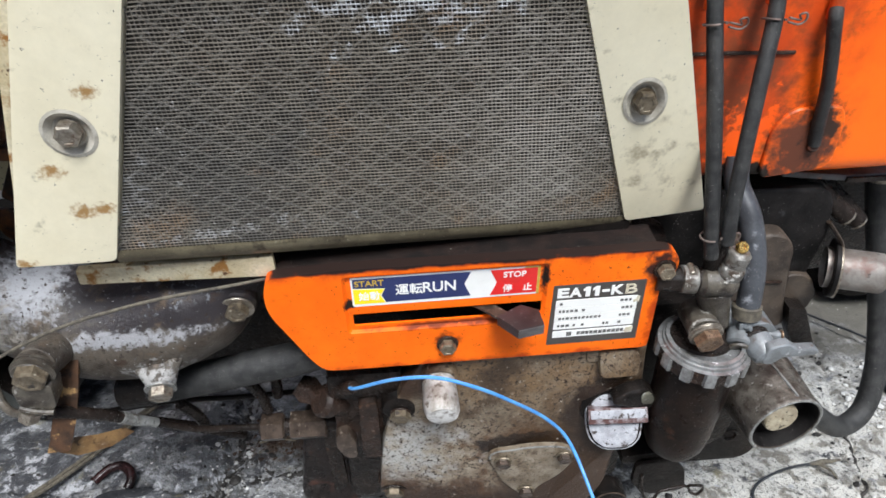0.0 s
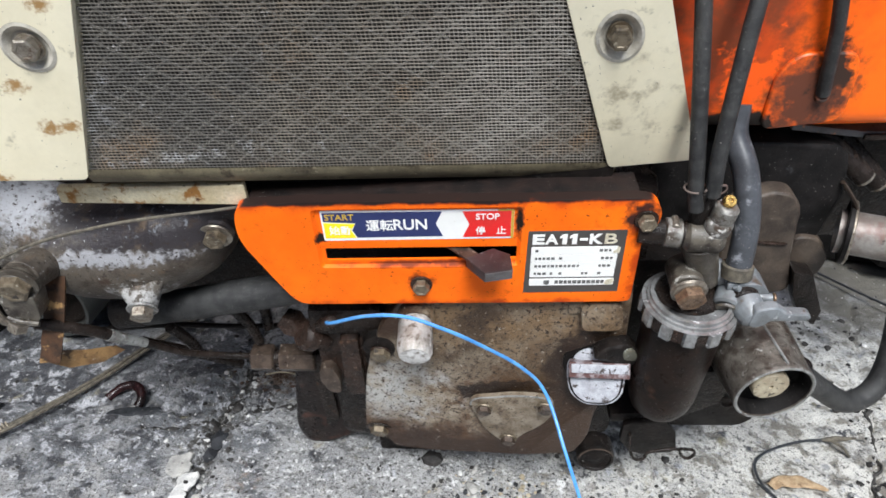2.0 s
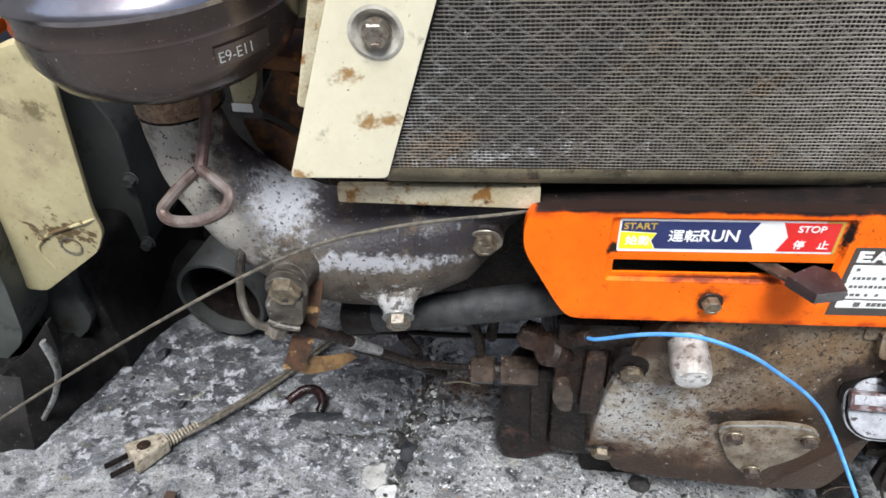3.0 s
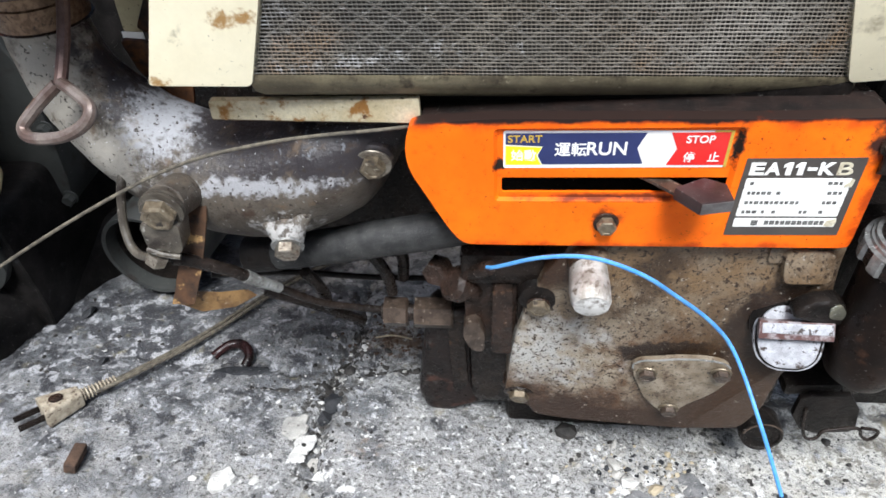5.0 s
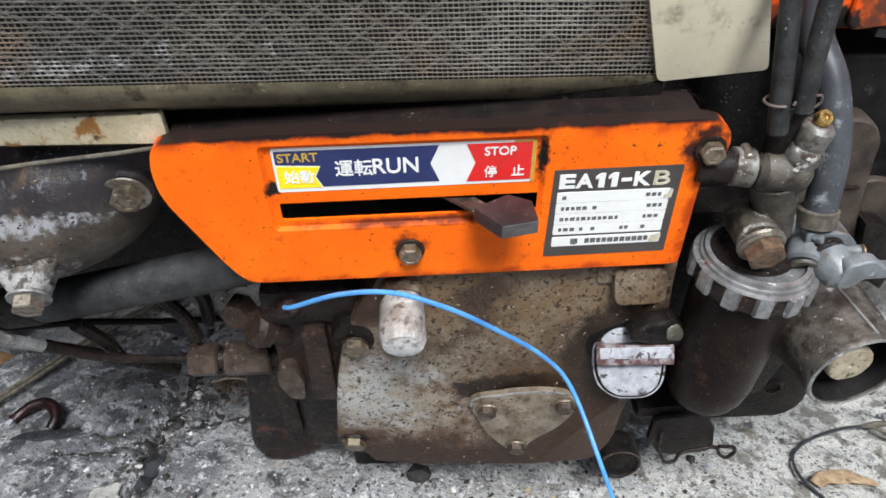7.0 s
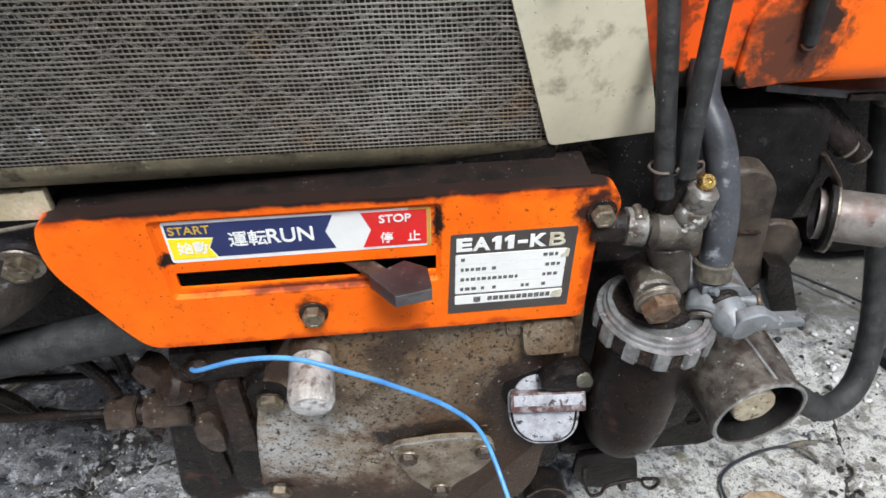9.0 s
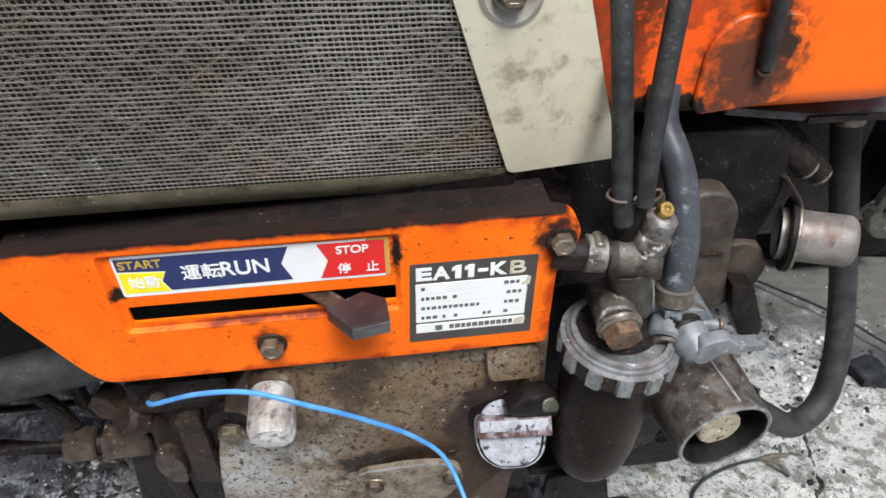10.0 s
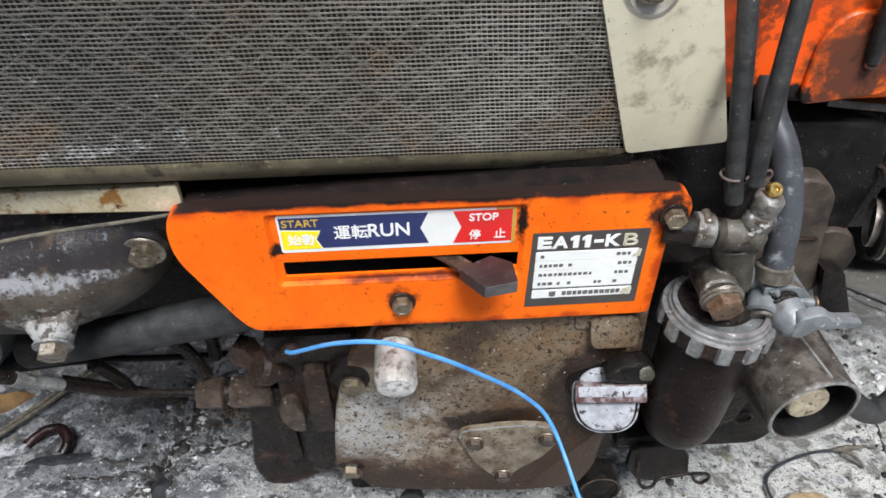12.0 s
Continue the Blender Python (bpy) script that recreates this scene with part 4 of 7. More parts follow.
part("thumb_hollow", lathe([(0.0, 0.0006), (0.0060, 0.0006), (0.0075, 0.0)], p0 + d * 0.016 + Vector((0, 0, 0.0112)), (0, 0, 1), 18), BROWN, plug, "dirty round hollow")
for s in (-0.0085, 0.0085):
    part("prong", box(p0 - d * 0.012 + side * s, (0.002, 0.026, 0.0075), 0.0006, (0, 0, math.degrees(math.atan2(d.y, d.x)) - 90)), DARK, plug, "flat tarnished prong")
for k in range(10):
    q = p0 + d * (0.041 + k * 0.0038)
    part("relief_ring", lathe([(0.0068 - 0.0002 * k, 0), (0.0080 - 0.0002 * k, 0.0011), (0.0068 - 0.0002 * k, 0.0022)], q, d, 14), DIRTY_WHITE, plug)
part("cord", hose([p0 + d * 0.036, p0 + d * 0.085, (-0.395, 0.625, 0.010), (-0.345, 0.735, 0.012), (-0.29, 0.83, 0.012), (-0.20, 0.95, 0.01)], 0.0026), CORD, plug)
part("cord", hose([p0 + d * 0.040 + side * 0.003, p0 + d * 0.085 + side * 0.005, (-0.389, 0.622, 0.010), (-0.338, 0.733, 0.012), (-0.283, 0.828, 0.012), (-0.19, 0.95, 0.01)], 0.0026), CORD, plug)
bm = flake(0.0, 0.0, 0.040, 41, 0.06)
for v in bm.verts:
    v.co = Vector((-0.319 + v.co.x, 0.590 + v.co.y * 0.26 + v.co.x * 0.12, v.co.z + ground_height(-0.319, 0.590)))
solo("slate_flake", bm, STONE, "flat dark slate flake under the iron ring", "flake", (-0.319, 0.590, 0), space=WORLD)
# iron ring, half sunk in grease
bm = hose([(-0.366, 0.606, 0.000), (-0.360, 0.614, 0.004), (-0.350, 0.621, 0.009), (-0.338, 0.623, 0.011), (-0.327, 0.617, 0.010), (-0.320, 0.607, 0.006), (-0.322, 0.597, 0.000)], 0.0060, 8, 12)
solo("iron_ring", rough_up(bm, 0.0006, 60), IRON, "oily brown iron ring on the concrete", "ring", (-0.345, 0.61, 0), space=WORLD)
for x, y, s, m, lab in ((-0.567, 0.656, 0.017, STONE, "flat dark flake on the concrete"), (-0.491, 0.573, 0.010, STONE, "small grey stone on the concrete"), (-0.499, 0.590, 0.0042, CRUMB, "small white pebble on the concrete")):
    solo("stone", chunk((x, y, ground_height(x, y) + s * 0.12), s, int(-x * 1000), 0.32), m, lab, "stone", (x, y, 0), space=WORLD, angle=20)

# ---- radiator ----
RAD_V = -0.012
SL, SR = (-0.169 + 0.2353) / (0.291 - 0.1129), (0.0804 - 0.1282) / (0.2801 - 0.1219)


def rad_left(w):
    return -0.2345 + SL * (w - 0.117)


def rad_right(w):
    return 0.1292 + SR * (w - 0.118)


radiator = thing("radiator", (-0.05, 0.04, 0.085), "radiator with a dusty wire screen between cream plates", "radiator")
W0, W1 = 0.119, 0.302


def screen(v, pu, pw, r, seed):
    """Woven wire: uprights and crosswires, each a thin four-sided bar that wanders a little."""
    rng = random.Random(seed)
    verts, faces = [], []

    def bar(pts, rr):
        o = len(verts)
        for q in pts:
            verts.extend((q + Vector(e) * rr) for e in ((0.85, -0.6, 0), (-0.85, -0.6, 0), (-0.85, 0.6, 0), (0.85, 0.6, 0))) if upright else verts.extend((q + Vector(e) * rr) for e in ((0, -0.6, 0.8), (0, -0.6, -0.8), (0, 0.6, -0.8), (0, 0.6, 0.8)))
        for k in range(len(pts) - 1):
            for j in range(4):
                faces.append((o + 4 * k + j, o + 4 * k + (j + 1) % 4, o + 4 * k + 4 + (j + 1) % 4, o + 4 * k + 4 + j))

    upright = True
    n = int((rad_right(W0) - rad_left(W0)) / pu)
    for i in range(n):
        u = rad_left(W0) + pu * (i + 0.5)
        tops = [W0 + (W1 - W0) * k / 8 for k in range(9)]
        tops = [w for w in tops if rad_left(w) - 0.002 <= u <= rad_right(w) + 0.002]
        if len(tops) > 1:
            bar([Vector((u + rng.gauss(0, 0.00010) + 0.0006 * noise.noise(Vector((u * 20, w * 30, seed))), v, w)) for w in tops], r * rng.uniform(0.85, 1.15))
    upright = False
    for i in range(int((W1 - W0) / pw)):
        w = W0 + pw * (i + 0.5)
        a, b = rad_left(w), rad_right(w)
        bar([Vector((a + (b - a) * k / 48, v - 0.0004, w + rng.gauss(0, 0.00008) + 0.0005 * noise.noise(Vector((k * 0.175, w * 30, seed + 5))))) for k in range(49)], r * rng.uniform(0.8, 1.15))
    bm = bmesh.new()
    me = bpy.data.meshes.new("t")
    me.from_pydata([tuple(q) for q in verts], [], faces)
    bm.from_mesh(me)
    bpy.data.meshes.remove(me)
    return bm


tagged(part("wire_screen", screen(RAD_V, 0.0027, 0.0023, 0.00041, 1), WIRE_MESH, radiator, "dusty grey woven wire screen with painted-in haze"), kind="stuff")


def fins():
    """Crossed zigzag fins behind the screen."""
    bm = bmesh.new()
    pitch, rise = 0.019, 0.0125
    for row in range(int((W1 - W0) / rise) + 2):
        for sgn in (1, -1):
            w = W0 + row * rise
            u = -0.24
            while u < 0.135:
                w2 = w + sgn * rise / 2
                for (a, b), (c, e) in (((u, w), (u + pitch / 2, w2)), ((u + pitch / 2, w2), (u + pitch, w))):
                    if min(b, e) > W0 and max(b, e) < W1 and a > rad_left(b) and c < rad_right(e):
                        bm.faces.new([bm.verts.new(q) for q in ((a, RAD_V + 0.0002, b - 0.0006), (c, RAD_V + 0.0002, e - 0.0006), (c, RAD_V + 0.0002, e + 0.0006), (a, RAD_V + 0.0002, b + 0.0006))])
                u += pitch
    r = bmesh.ops.extrude_face_region(bm, geom=bm.faces[:])
    bmesh.ops.translate(bm, vec=(0, 0.0012, 0), verts=[g for g in r["geom"] if isinstance(g, bmesh.types.BMVert)])
    return bm


tagged(part("fin_lattice", fins(), FIN, radiator, "dusty zigzag cooling fins"), kind="stuff")
part("core", slab([(-0.24, 0.105), (0.135, 0.105), (0.08, 0.315), (-0.165, 0.315)], RAD_V + 0.008, 0.07), CORE, radiator)
# rolled lip under the screen
lip = bmesh.new()
prof = [(RAD_V - 0.001, 0.1215), (RAD_V - 0.0015, 0.1165), (RAD_V + 0.003, 0.108), (0.004, 0.0985), (0.012, 0.094), (0.05, 0.094)]
rows_ = [[lip.verts.new((u, v, w)) for v, w in prof] for u in (-0.236, -0.15, -0.05, 0.05, 0.131)]
for a, b in zip(rows_, rows_[1:]):
    for k in range(len(prof) - 1):
        lip.faces.new((a[k], b[k], b[k + 1], a[k + 1]))
part("lower_lip", rough_up(lip, 0.0006, 60), KHAKI, radiator, "khaki rolled lower edge")
part("top_rail", slab([(rad_left(0.300), 0.300), (rad_right(0.300), 0.300), (rad_right(0.345), 0.345), (rad_left(0.345), 0.345)], RAD_V - 0.002, 0.03, 0.003), CREAM, radiator, "cream top rail")


def dish(cu, cw, r):
    """A pressed hollow round a bolt."""
    return lathe([(r + 0.0035, 0.0004), (r + 0.0015, 0.0010), (r, 0.0), (r * 0.82, -0.0030), (r * 0.45, -0.0034)], (cu, RAD_V - 0.003, cw), (0, -1, 0), 28, False)


def side_plate(outer, inner, bu, bw, label):
    out = rounded([outer[0], inner[0], inner[1], outer[1]], 0.004)
    bm = bmesh.new()
    R = 0.0120
    loop = [bm.verts.new((u, RAD_V - 0.003, w)) for u, w in out]
    hole = [bm.verts.new((bu + R * math.cos(a), RAD_V - 0.003, bw + R * math.sin(a))) for a in (2 * math.pi * k / 28 for k in range(28))]
    es = [bm.edges.new((c[i], c[(i + 1) % len(c)])) for c in (loop, hole) for i in range(len(c))]
    bmesh.ops.triangle_fill(bm, edges=es, use_beauty=True)
    outer_edges = [e for e in bm.edges if len(e.link_faces) == 1 and e.verts[0] in loop and e.verts[1] in loop]
    r = bmesh.ops.extrude_edge_only(bm, edges=outer_edges)
    bmesh.ops.translate(bm, vec=(0, 0.016, 0), verts=[g for g in r["geom"] if isinstance(g, bmesh.types.BMVert)])
    bevel(bm, 0.0025, 3, 60)
    p = part("side_plate", bm, CREAM, radiator, label)
    part("dish", dish(bu, bw, R), DISH, p, "bare metal hollow round the bolt")
    bolt(p, (bu, RAD_V - 0.0006, bw), flats=0.0130, h=0.006, washer=0.0085, material=STEEL if bu < 0 else OILY_BOLT)


side_plate(((-0.2950, 0.1145), (-0.2120, 0.330)), ((-0.2350, 0.1145), (-0.1550, 0.330)), -0.2295, 0.2110, "cream plate with rust spots and a dished bolt")
side_plate(((0.1905, 0.1240), (0.1240, 0.330)), ((0.1255, 0.1185), (0.0640, 0.330)), 0.1268, 0.2115, "grubby cream plate with a dished bolt")
rear = slab(rounded([(-0.2895, 0.1535), (-0.266, 0.1535), (-0.208, 0.33), (-0.235, 0.33)], 0.006), 0.006, 0.010, 0.001)
part("rear_flange", rear, RUSTY_CREAM, radiator, "rusty cream flange")
# the radiator stands askew to the panel: its right foot is set back and lower
for ob in radiator.children_recursive:
    co = np.empty(len(ob.data.vertices) * 3)
    ob.data.vertices.foreach_get("co", co)
    co = co.reshape(-1, 3)
    u, w = co[:, 0] - 0.05, co[:, 2] + 0.085
    co += np.stack((0.0889 * u - 0.0882 * w - 0.4086 * u * w + 0.0241, 0.1649 * u - 0.1995 * w - 0.4582 * u * w + 0.054, -0.1352 * u + 0.1785 * w + 0.4682 * u * w - 0.0391), 1)
    ob.data.vertices.foreach_set("co", co.ravel())

strip = thing("mounting_strip", (-0.2, 0.013, 0.08), "rusty cream mounting strip under the radiator", "bracket")
part("bar", slab(rounded([(-0.2725, 0.0935), (-0.2735, 0.0795), (-0.13, 0.0750), (-0.13, 0.0935)], 0.002), 0.010, 0.016, 0.0008), RUSTY_CREAM, strip)
part("lower_lip", rough_up(slab([(-0.2735, 0.0797), (-0.13, 0.0752), (-0.13, 0.0740), (-0.2735, 0.0785)], 0.011, 0.026), 0.0003, 90), STRAP_RUST, strip, "rusted lower lip")

# ---- control panel ----
panel = thing("control_panel", (0, 0, 0), "orange sheet-metal control panel with a slot and stickers", "control panel")
OUT = [(-0.1340, 0.0815), (-0.1390, 0.0745), (-0.1415, 0.0580), (-0.1393, 0.0425), (-0.1160, -0.0060), (-0.1075, -0.0205), (-0.1000, -0.0245), (0.0885, -0.0252), (0.1695, -0.0252),
       (0.1722, -0.0225), (0.1715, 0.0430), (0.1770, 0.0500), (0.1818, 0.0590), (0.1825, 0.0700), (0.1770, 0.0800), (0.1660, 0.0832), (0.0760, 0.0825), (-0.0830, 0.0840)]
RECESS = [(-0.0815, 0.0170), (0.0785, 0.0170), (0.0785, 0.0768), (-0.0815, 0.0768)]
SLOT = [(-0.0760, 0.0228), (0.0770, 0.0228), (0.0770, 0.0355), (-0.0760, 0.0355)]


def eased(points, most):
    """Cuts every corner of an outline by a little."""
    out = []
    for k, p in enumerate(points):
        p = Vector(p)
        for q in (Vector(points[k - 1]), Vector(points[(k + 1) % len(points)])):
            d = q - p
            out.append(tuple(p + d * min(0.27, most / d.length)))
    return out


def panel_sheet():
    bm = bmesh.new()
    D = 0.0032

    def ring(pts, v):
        return [bm.verts.new((u, v, w)) for u, w in pts]

    def edges(c):
        return [bm.edges.new((c[i], c[(i + 1) % len(c)])) if not bm.edges.get((c[i], c[(i + 1) % len(c)])) else bm.edges.get((c[i], c[(i + 1) % len(c)])) for i in range(len(c))]

    rec = rounded(RECESS, 0.004, 3)
    inn = rounded([(u + (0.0026 if u < 0 else -0.0026), w + (0.0014 if w < 0.04 else -0.0026)) for u, w in RECESS], 0.003, 3)
    o, r, f, s = ring(eased(eased(OUT, 0.0045), 0.002), 0), ring(rec, 0), ring(inn, D), ring(rounded(SLOT, 0.0015, 2), D)
    s2 = ring(rounded(SLOT, 0.0015, 2), D + 0.002)
    bmesh.ops.triangle_fill(bm, edges=edges(o) + edges(r), use_beauty=True)
    bmesh.ops.triangle_fill(bm, edges=edges(f) + edges(s), use_beauty=True)
    for a, b in ((r, f), (s, s2)):
        for i in range(len(a)):
            bm.faces.new((a[i], a[(i + 1) % len(a)], b[(i + 1) % len(a)], b[i]))
    return bm, o


bm, rim = panel_sheet()
back = [bm.verts.new((v.co.x, 0.010, v.co.z)) for v in rim]
for i in range(len(rim)):
    j = (i + 1) % len(rim)
    bm.faces.new((rim[i], rim[j], back[j], back[i]))
es = [bm.edges.get((rim[i], rim[(i + 1) % len(rim)])) for i in range(len(rim))]
bmesh.ops.bevel(bm, geom=es, offset=0.0044, segments=5, profile=0.5, affect='EDGES', clamp_overlap=True)
sheet = part("sheet", bm, ORANGE, panel, "bright orange painted sheet, chipped and greasy, edge shading in the colour", angle=28)
top = slab([(-0.1290, 0.0790), (0.166, 0.0795), (0.166, 0.0815), (-0.1290, 0.0812)], 0.006, 0.036)
part("top_flange", rough_up(bevel(top, 0.0008), 0.0003, 90), PANEL_TOP, panel, "top flange blackened with grease")
part("end_flange", slab([(-0.1345, 0.0800), (-0.1400, 0.0580), (-0.1385, 0.0580), (-0.1330, 0.0790)], 0.008, 0.034), PANEL_TOP, panel)
for bu, bw in ((-0.0013, -0.0022), (0.1714, 0.0630)):
    bolt(panel, (bu, 0.0, bw), flats=0.012, h=0.0065, washer=0.0092, material=OILY_BOLT, washer_material=BROWN)
part("backing", slab([(-0.105, -0.018), (0.165, -0.018), (0.165, 0.076), (-0.13, 0.076)], 0.028, 0.034), BLACK, panel, "dark inside of the panel")

F = 0.0032
sticker = part("sticker", slab(rounded([(-0.0750, 0.0437), (0.0725, 0.0440), (0.0725, 0.0727), (-0.0750, 0.0735)], 0.002), F - 0.0003, F), WHITE, panel, "white-edged sticker with blue, yellow and red fields")
part("blue_field", slab([(-0.0735, 0.0628), (-0.0735, 0.0714), (0.0178, 0.0714), (0.0128, 0.0596), (0.0178, 0.0472), (-0.0487, 0.0468), (-0.0520, 0.0540), (-0.0487, 0.0612)], F - 0.0006, F - 0.0002), NAVY, sticker)
part("yellow_field", slab([(-0.0735, 0.0465), (-0.0735, 0.0615), (-0.0495, 0.0602), (-0.0530, 0.0540), (-0.0495, 0.0465)], F - 0.0006, F - 0.0002), YELLOW, sticker)
part("red_field", slab([(0.0333, 0.0460), (0.0385, 0.0588), (0.0333, 0.0712), (0.0703, 0.0712), (0.0703, 0.0460)], F - 0.0006, F - 0.0002), RED, sticker)
part("worn_edge", slab([(0.0704, 0.0442), (0.0724, 0.0442), (0.0724, 0.0726), (0.0600, 0.0726), (0.0600, 0.0716), (0.0704, 0.0714)], F - 0.0006, F - 0.0001), GOLD, sticker, "yellowed worn edge")
writing("START", 0.0079, GOLD, sticker, (-0.0722, F - 0.0008, 0.0645), 0.98, weight=0.00010)
writing("始動", 0.0092, WHITE, sticker, (-0.0700, F - 0.0008, 0.0508), 0.95, weight=0.00014)
writing("運転", 0.0116, WHITE, sticker, (-0.0412, F - 0.0008, 0.0545), 0.93, weight=0.00012)
writing("RUN", 0.0142, WHITE, sticker, (-0.0205, F - 0.0008, 0.0546), 0.92, weight=0.00022)
writing("STOP", 0.0078, WHITE, sticker, (0.0432, F - 0.0008, 0.0636), 0.97, weight=0.00013)
writing("停", 0.0082, WHITE, sticker, (0.0432, F - 0.0008, 0.0493), 0.95, weight=0.00012)
writing("止", 0.0082, WHITE, sticker, (0.0590, F - 0.0008, 0.0493), 0.95, weight=0.00012)

plate = part("name_plate", slab(rounded([(0.0825, -0.0130), (0.1600, -0.0125), (0.1590, 0.0535), (0.0838, 0.0530)], 0.0008), -0.0004, 0.0), PLATE_GREY, panel, "charcoal name plate with a white table")


def fitted(bm, u0, u1, w0, w1):
    """Stretches flat lettering to a place on the plate."""
    us, ws = [v.co.x for v in bm.verts], [v.co.z for v in bm.verts]
    for v in bm.verts:
        v.co.x = u0 + (v.co.x - min(us)) / (max(us) - min(us)) * (u1 - u0)
        v.co.z = w0 + (v.co.z - min(ws)) / (max(ws) - min(ws)) * (w1 - w0)
    return bm


def letter_mesh(ch):
    if ch == "1":
        return slab([(0.30, 0.0), (0.85, 0.0), (0.85, 1.0), (0.38, 1.0), (0.0, 0.80), (0.0, 0.58), (0.30, 0.68)], -0.0009, -0.0003)
    if ch == "-":
        return slab([(0, 0), (1, 0), (1, 1), (0, 1)], -0.0009, -0.0003)
    cu = bpy.data.curves.new("t", 'FONT')
    cu.body, cu.size, cu.extrude, cu.offset = ch, 0.0142, 0.0003, 0.00012 if ch == "B" else 0.00050
    ob = bpy.data.objects.new("t", cu)
    scene.collection.objects.link(ob)
    me = bpy.data.meshes.new_from_object(ob.evaluated_get(bpy.context.evaluated_depsgraph_get()))
    bpy.data.objects.remove(ob)
    bm = bmesh.new()
    bm.from_mesh(me)
    bpy.data.meshes.remove(me)
    bmesh.ops.transform(bm, matrix=pose(0, -0.0006, 0, 90), verts=bm.verts)
    return bm


for ch, u0, u1, w0, w1, m_ in (("E", 0.0872, 0.0966, 0.0400, 0.0500, WHITE), ("A", 0.0968, 0.1072, 0.0400, 0.0500, WHITE), ("1", 0.1082, 0.1138, 0.0400, 0.0500, WHITE), ("1", 0.1158, 0.1214, 0.0400, 0.0500, WHITE),
                               ("-", 0.1236, 0.1296, 0.0436, 0.0458, WHITE), ("K", 0.1310, 0.1412, 0.0400, 0.0500, WHITE), ("B", 0.1428, 0.1525, 0.0400, 0.0500, PLATE_CREAM)):
    part("lettering", fitted(letter_mesh(ch), u0, u1, w0, w1), m_, plate, smooth=False)
rows4 = [(0.0294, 0.0372), (0.0212, 0.0290), (0.0130, 0.0208), (0.0048, 0.0126)]
for a, b in rows4:
    part("white_cell", slab(rounded([(0.0868, a), (0.1545, a), (0.1545, b), (0.0868, b)], 0.001), -0.0008, -0.0002), WHITE, plate)
part("white_cell", slab(rounded([(0.0868, -0.0048), (0.1550, -0.0045), (0.1550, 0.0030), (0.0868, 0.0028)], 0.001), -0.0008, -0.0002), WHITE, plate)
rng = random.Random(12)
for (a, b), spans in zip(rows4, (((0.090, 0.094), (0.103, 0.1045), (0.140, 0.149)), ((0.090, 0.106), (0.109, 0.111), (0.142, 0.151)), ((0.090, 0.127), (0.141, 0.152)), ((0.090, 0.099), (0.103, 0.106), (0.110, 0.114), (0.128, 0.135), (0.141, 0.143)))):
    for u0, u1 in spans:
        u = u0
        while u < u1 - 0.0015:
            k = rng.uniform(0.0018, 0.0030)
            m_ = (a + b) / 2
            part("print_bar", slab([(u, m_ - 0.0012), (u + k, m_ - 0.0012), (u + k, m_ + 0.0013), (u, m_ + 0.0013)], -0.0010, -0.0006), PRINT_DARK, plate)
            u += k + 0.0010
u = 0.1075
while u < 0.145:
    k = rng.uniform(0.0026, 0.0036)
    part("print_bar", slab([(u, -0.0026), (u + k, -0.0026), (u + k, 0.0010), (u, 0.0010)], -0.0010, -0.0006), PRINT_DARK, plate)
    u += k + 0.0007
for pts_ in ([(0.1512, 0.0300), (0.1530, 0.0312), (0.1556, 0.0302), (0.1560, 0.0362), (0.1540, 0.0372), (0.1532, 0.0340), (0.1508, 0.0325)], [(0.1478, -0.0030), (0.1500, -0.0042), (0.1540, -0.0036), (0.1556, 0.0006), (0.1540, 0.0030), (0.1520, 0.0018), (0.1490, 0.0012)]):
    part("stain", slab(pts_, -0.0011, -0.0007), PLATE_CREAM, plate, "tan stain worn into the print")
part("print_badge", slab([(0.0985, -0.0030), (0.1010, -0.0036), (0.1030, -0.0030), (0.1030, 0.0012), (0.0985, 0.0012)], -0.0010, -0.0006), PRINT_DARK, plate)

lever = thing("speed_lever", (0.03, 0.02, 0.03), "maroon plastic knob on a flat steel lever in the slot", "lever")
arm = bmesh.new()
pts = [((0.012, 0.020, 0.0330), 0.004), ((0.030, 0.006, 0.0318), 0.0055), ((0.045, -0.010, 0.0318), 0.007)]
vs = [[arm.verts.new((p[0] + sx * 0.0035, p[1] + sx * 0.004, p[2] + sz * 0.0012)) for sx, sz in ((-1, -1), (1, -1), (1, 1), (-1, 1))] for p, h in pts]
for a, b in zip(vs, vs[1:]):
    for k in range(4):
        arm.faces.new((a[k], a[(k + 1) % 4], b[(k + 1) % 4], b[k]))
arm.faces.new(vs[0][::-1])
arm.faces.new(vs[-1])
part("arm", arm, NUT, lever, "flat dirty steel arm")
knob = slab([(0.0355, -0.020), (0.0490, -0.0370), (0.0700, -0.0330), (0.0690, -0.016), (0.0560, -0.009)], 0.0, 0.0095, 0.0010)
bmesh.ops.transform(knob, matrix=Matrix(((1, 0, 0, 0), (0, 0, 1, 0), (0, 1, 0, 0.0350), (0, 0, 0, 1))), verts=knob.verts)
part("knob", knob, LEVER_MAT, lever, "worn maroon plastic knob")
face = bmesh.new()
f = face.faces.new([face.verts.new(q) for q in ((0.0494, -0.0376, 0.0357), (0.0697, -0.0337, 0.0357), (0.0697, -0.0337, 0.0438), (0.0494, -0.0376, 0.0438))])
r = bmesh.ops.extrude_face_region(face, geom=[f])
bmesh.ops.translate(face, vec=(0.0001, 0.0007, 0), verts=[g for g in r["geom"] if isinstance(g, bmesh.types.BMVert)])
part("knob_face", face, KNOB_FACE, lever, "greyed worn front of the knob")

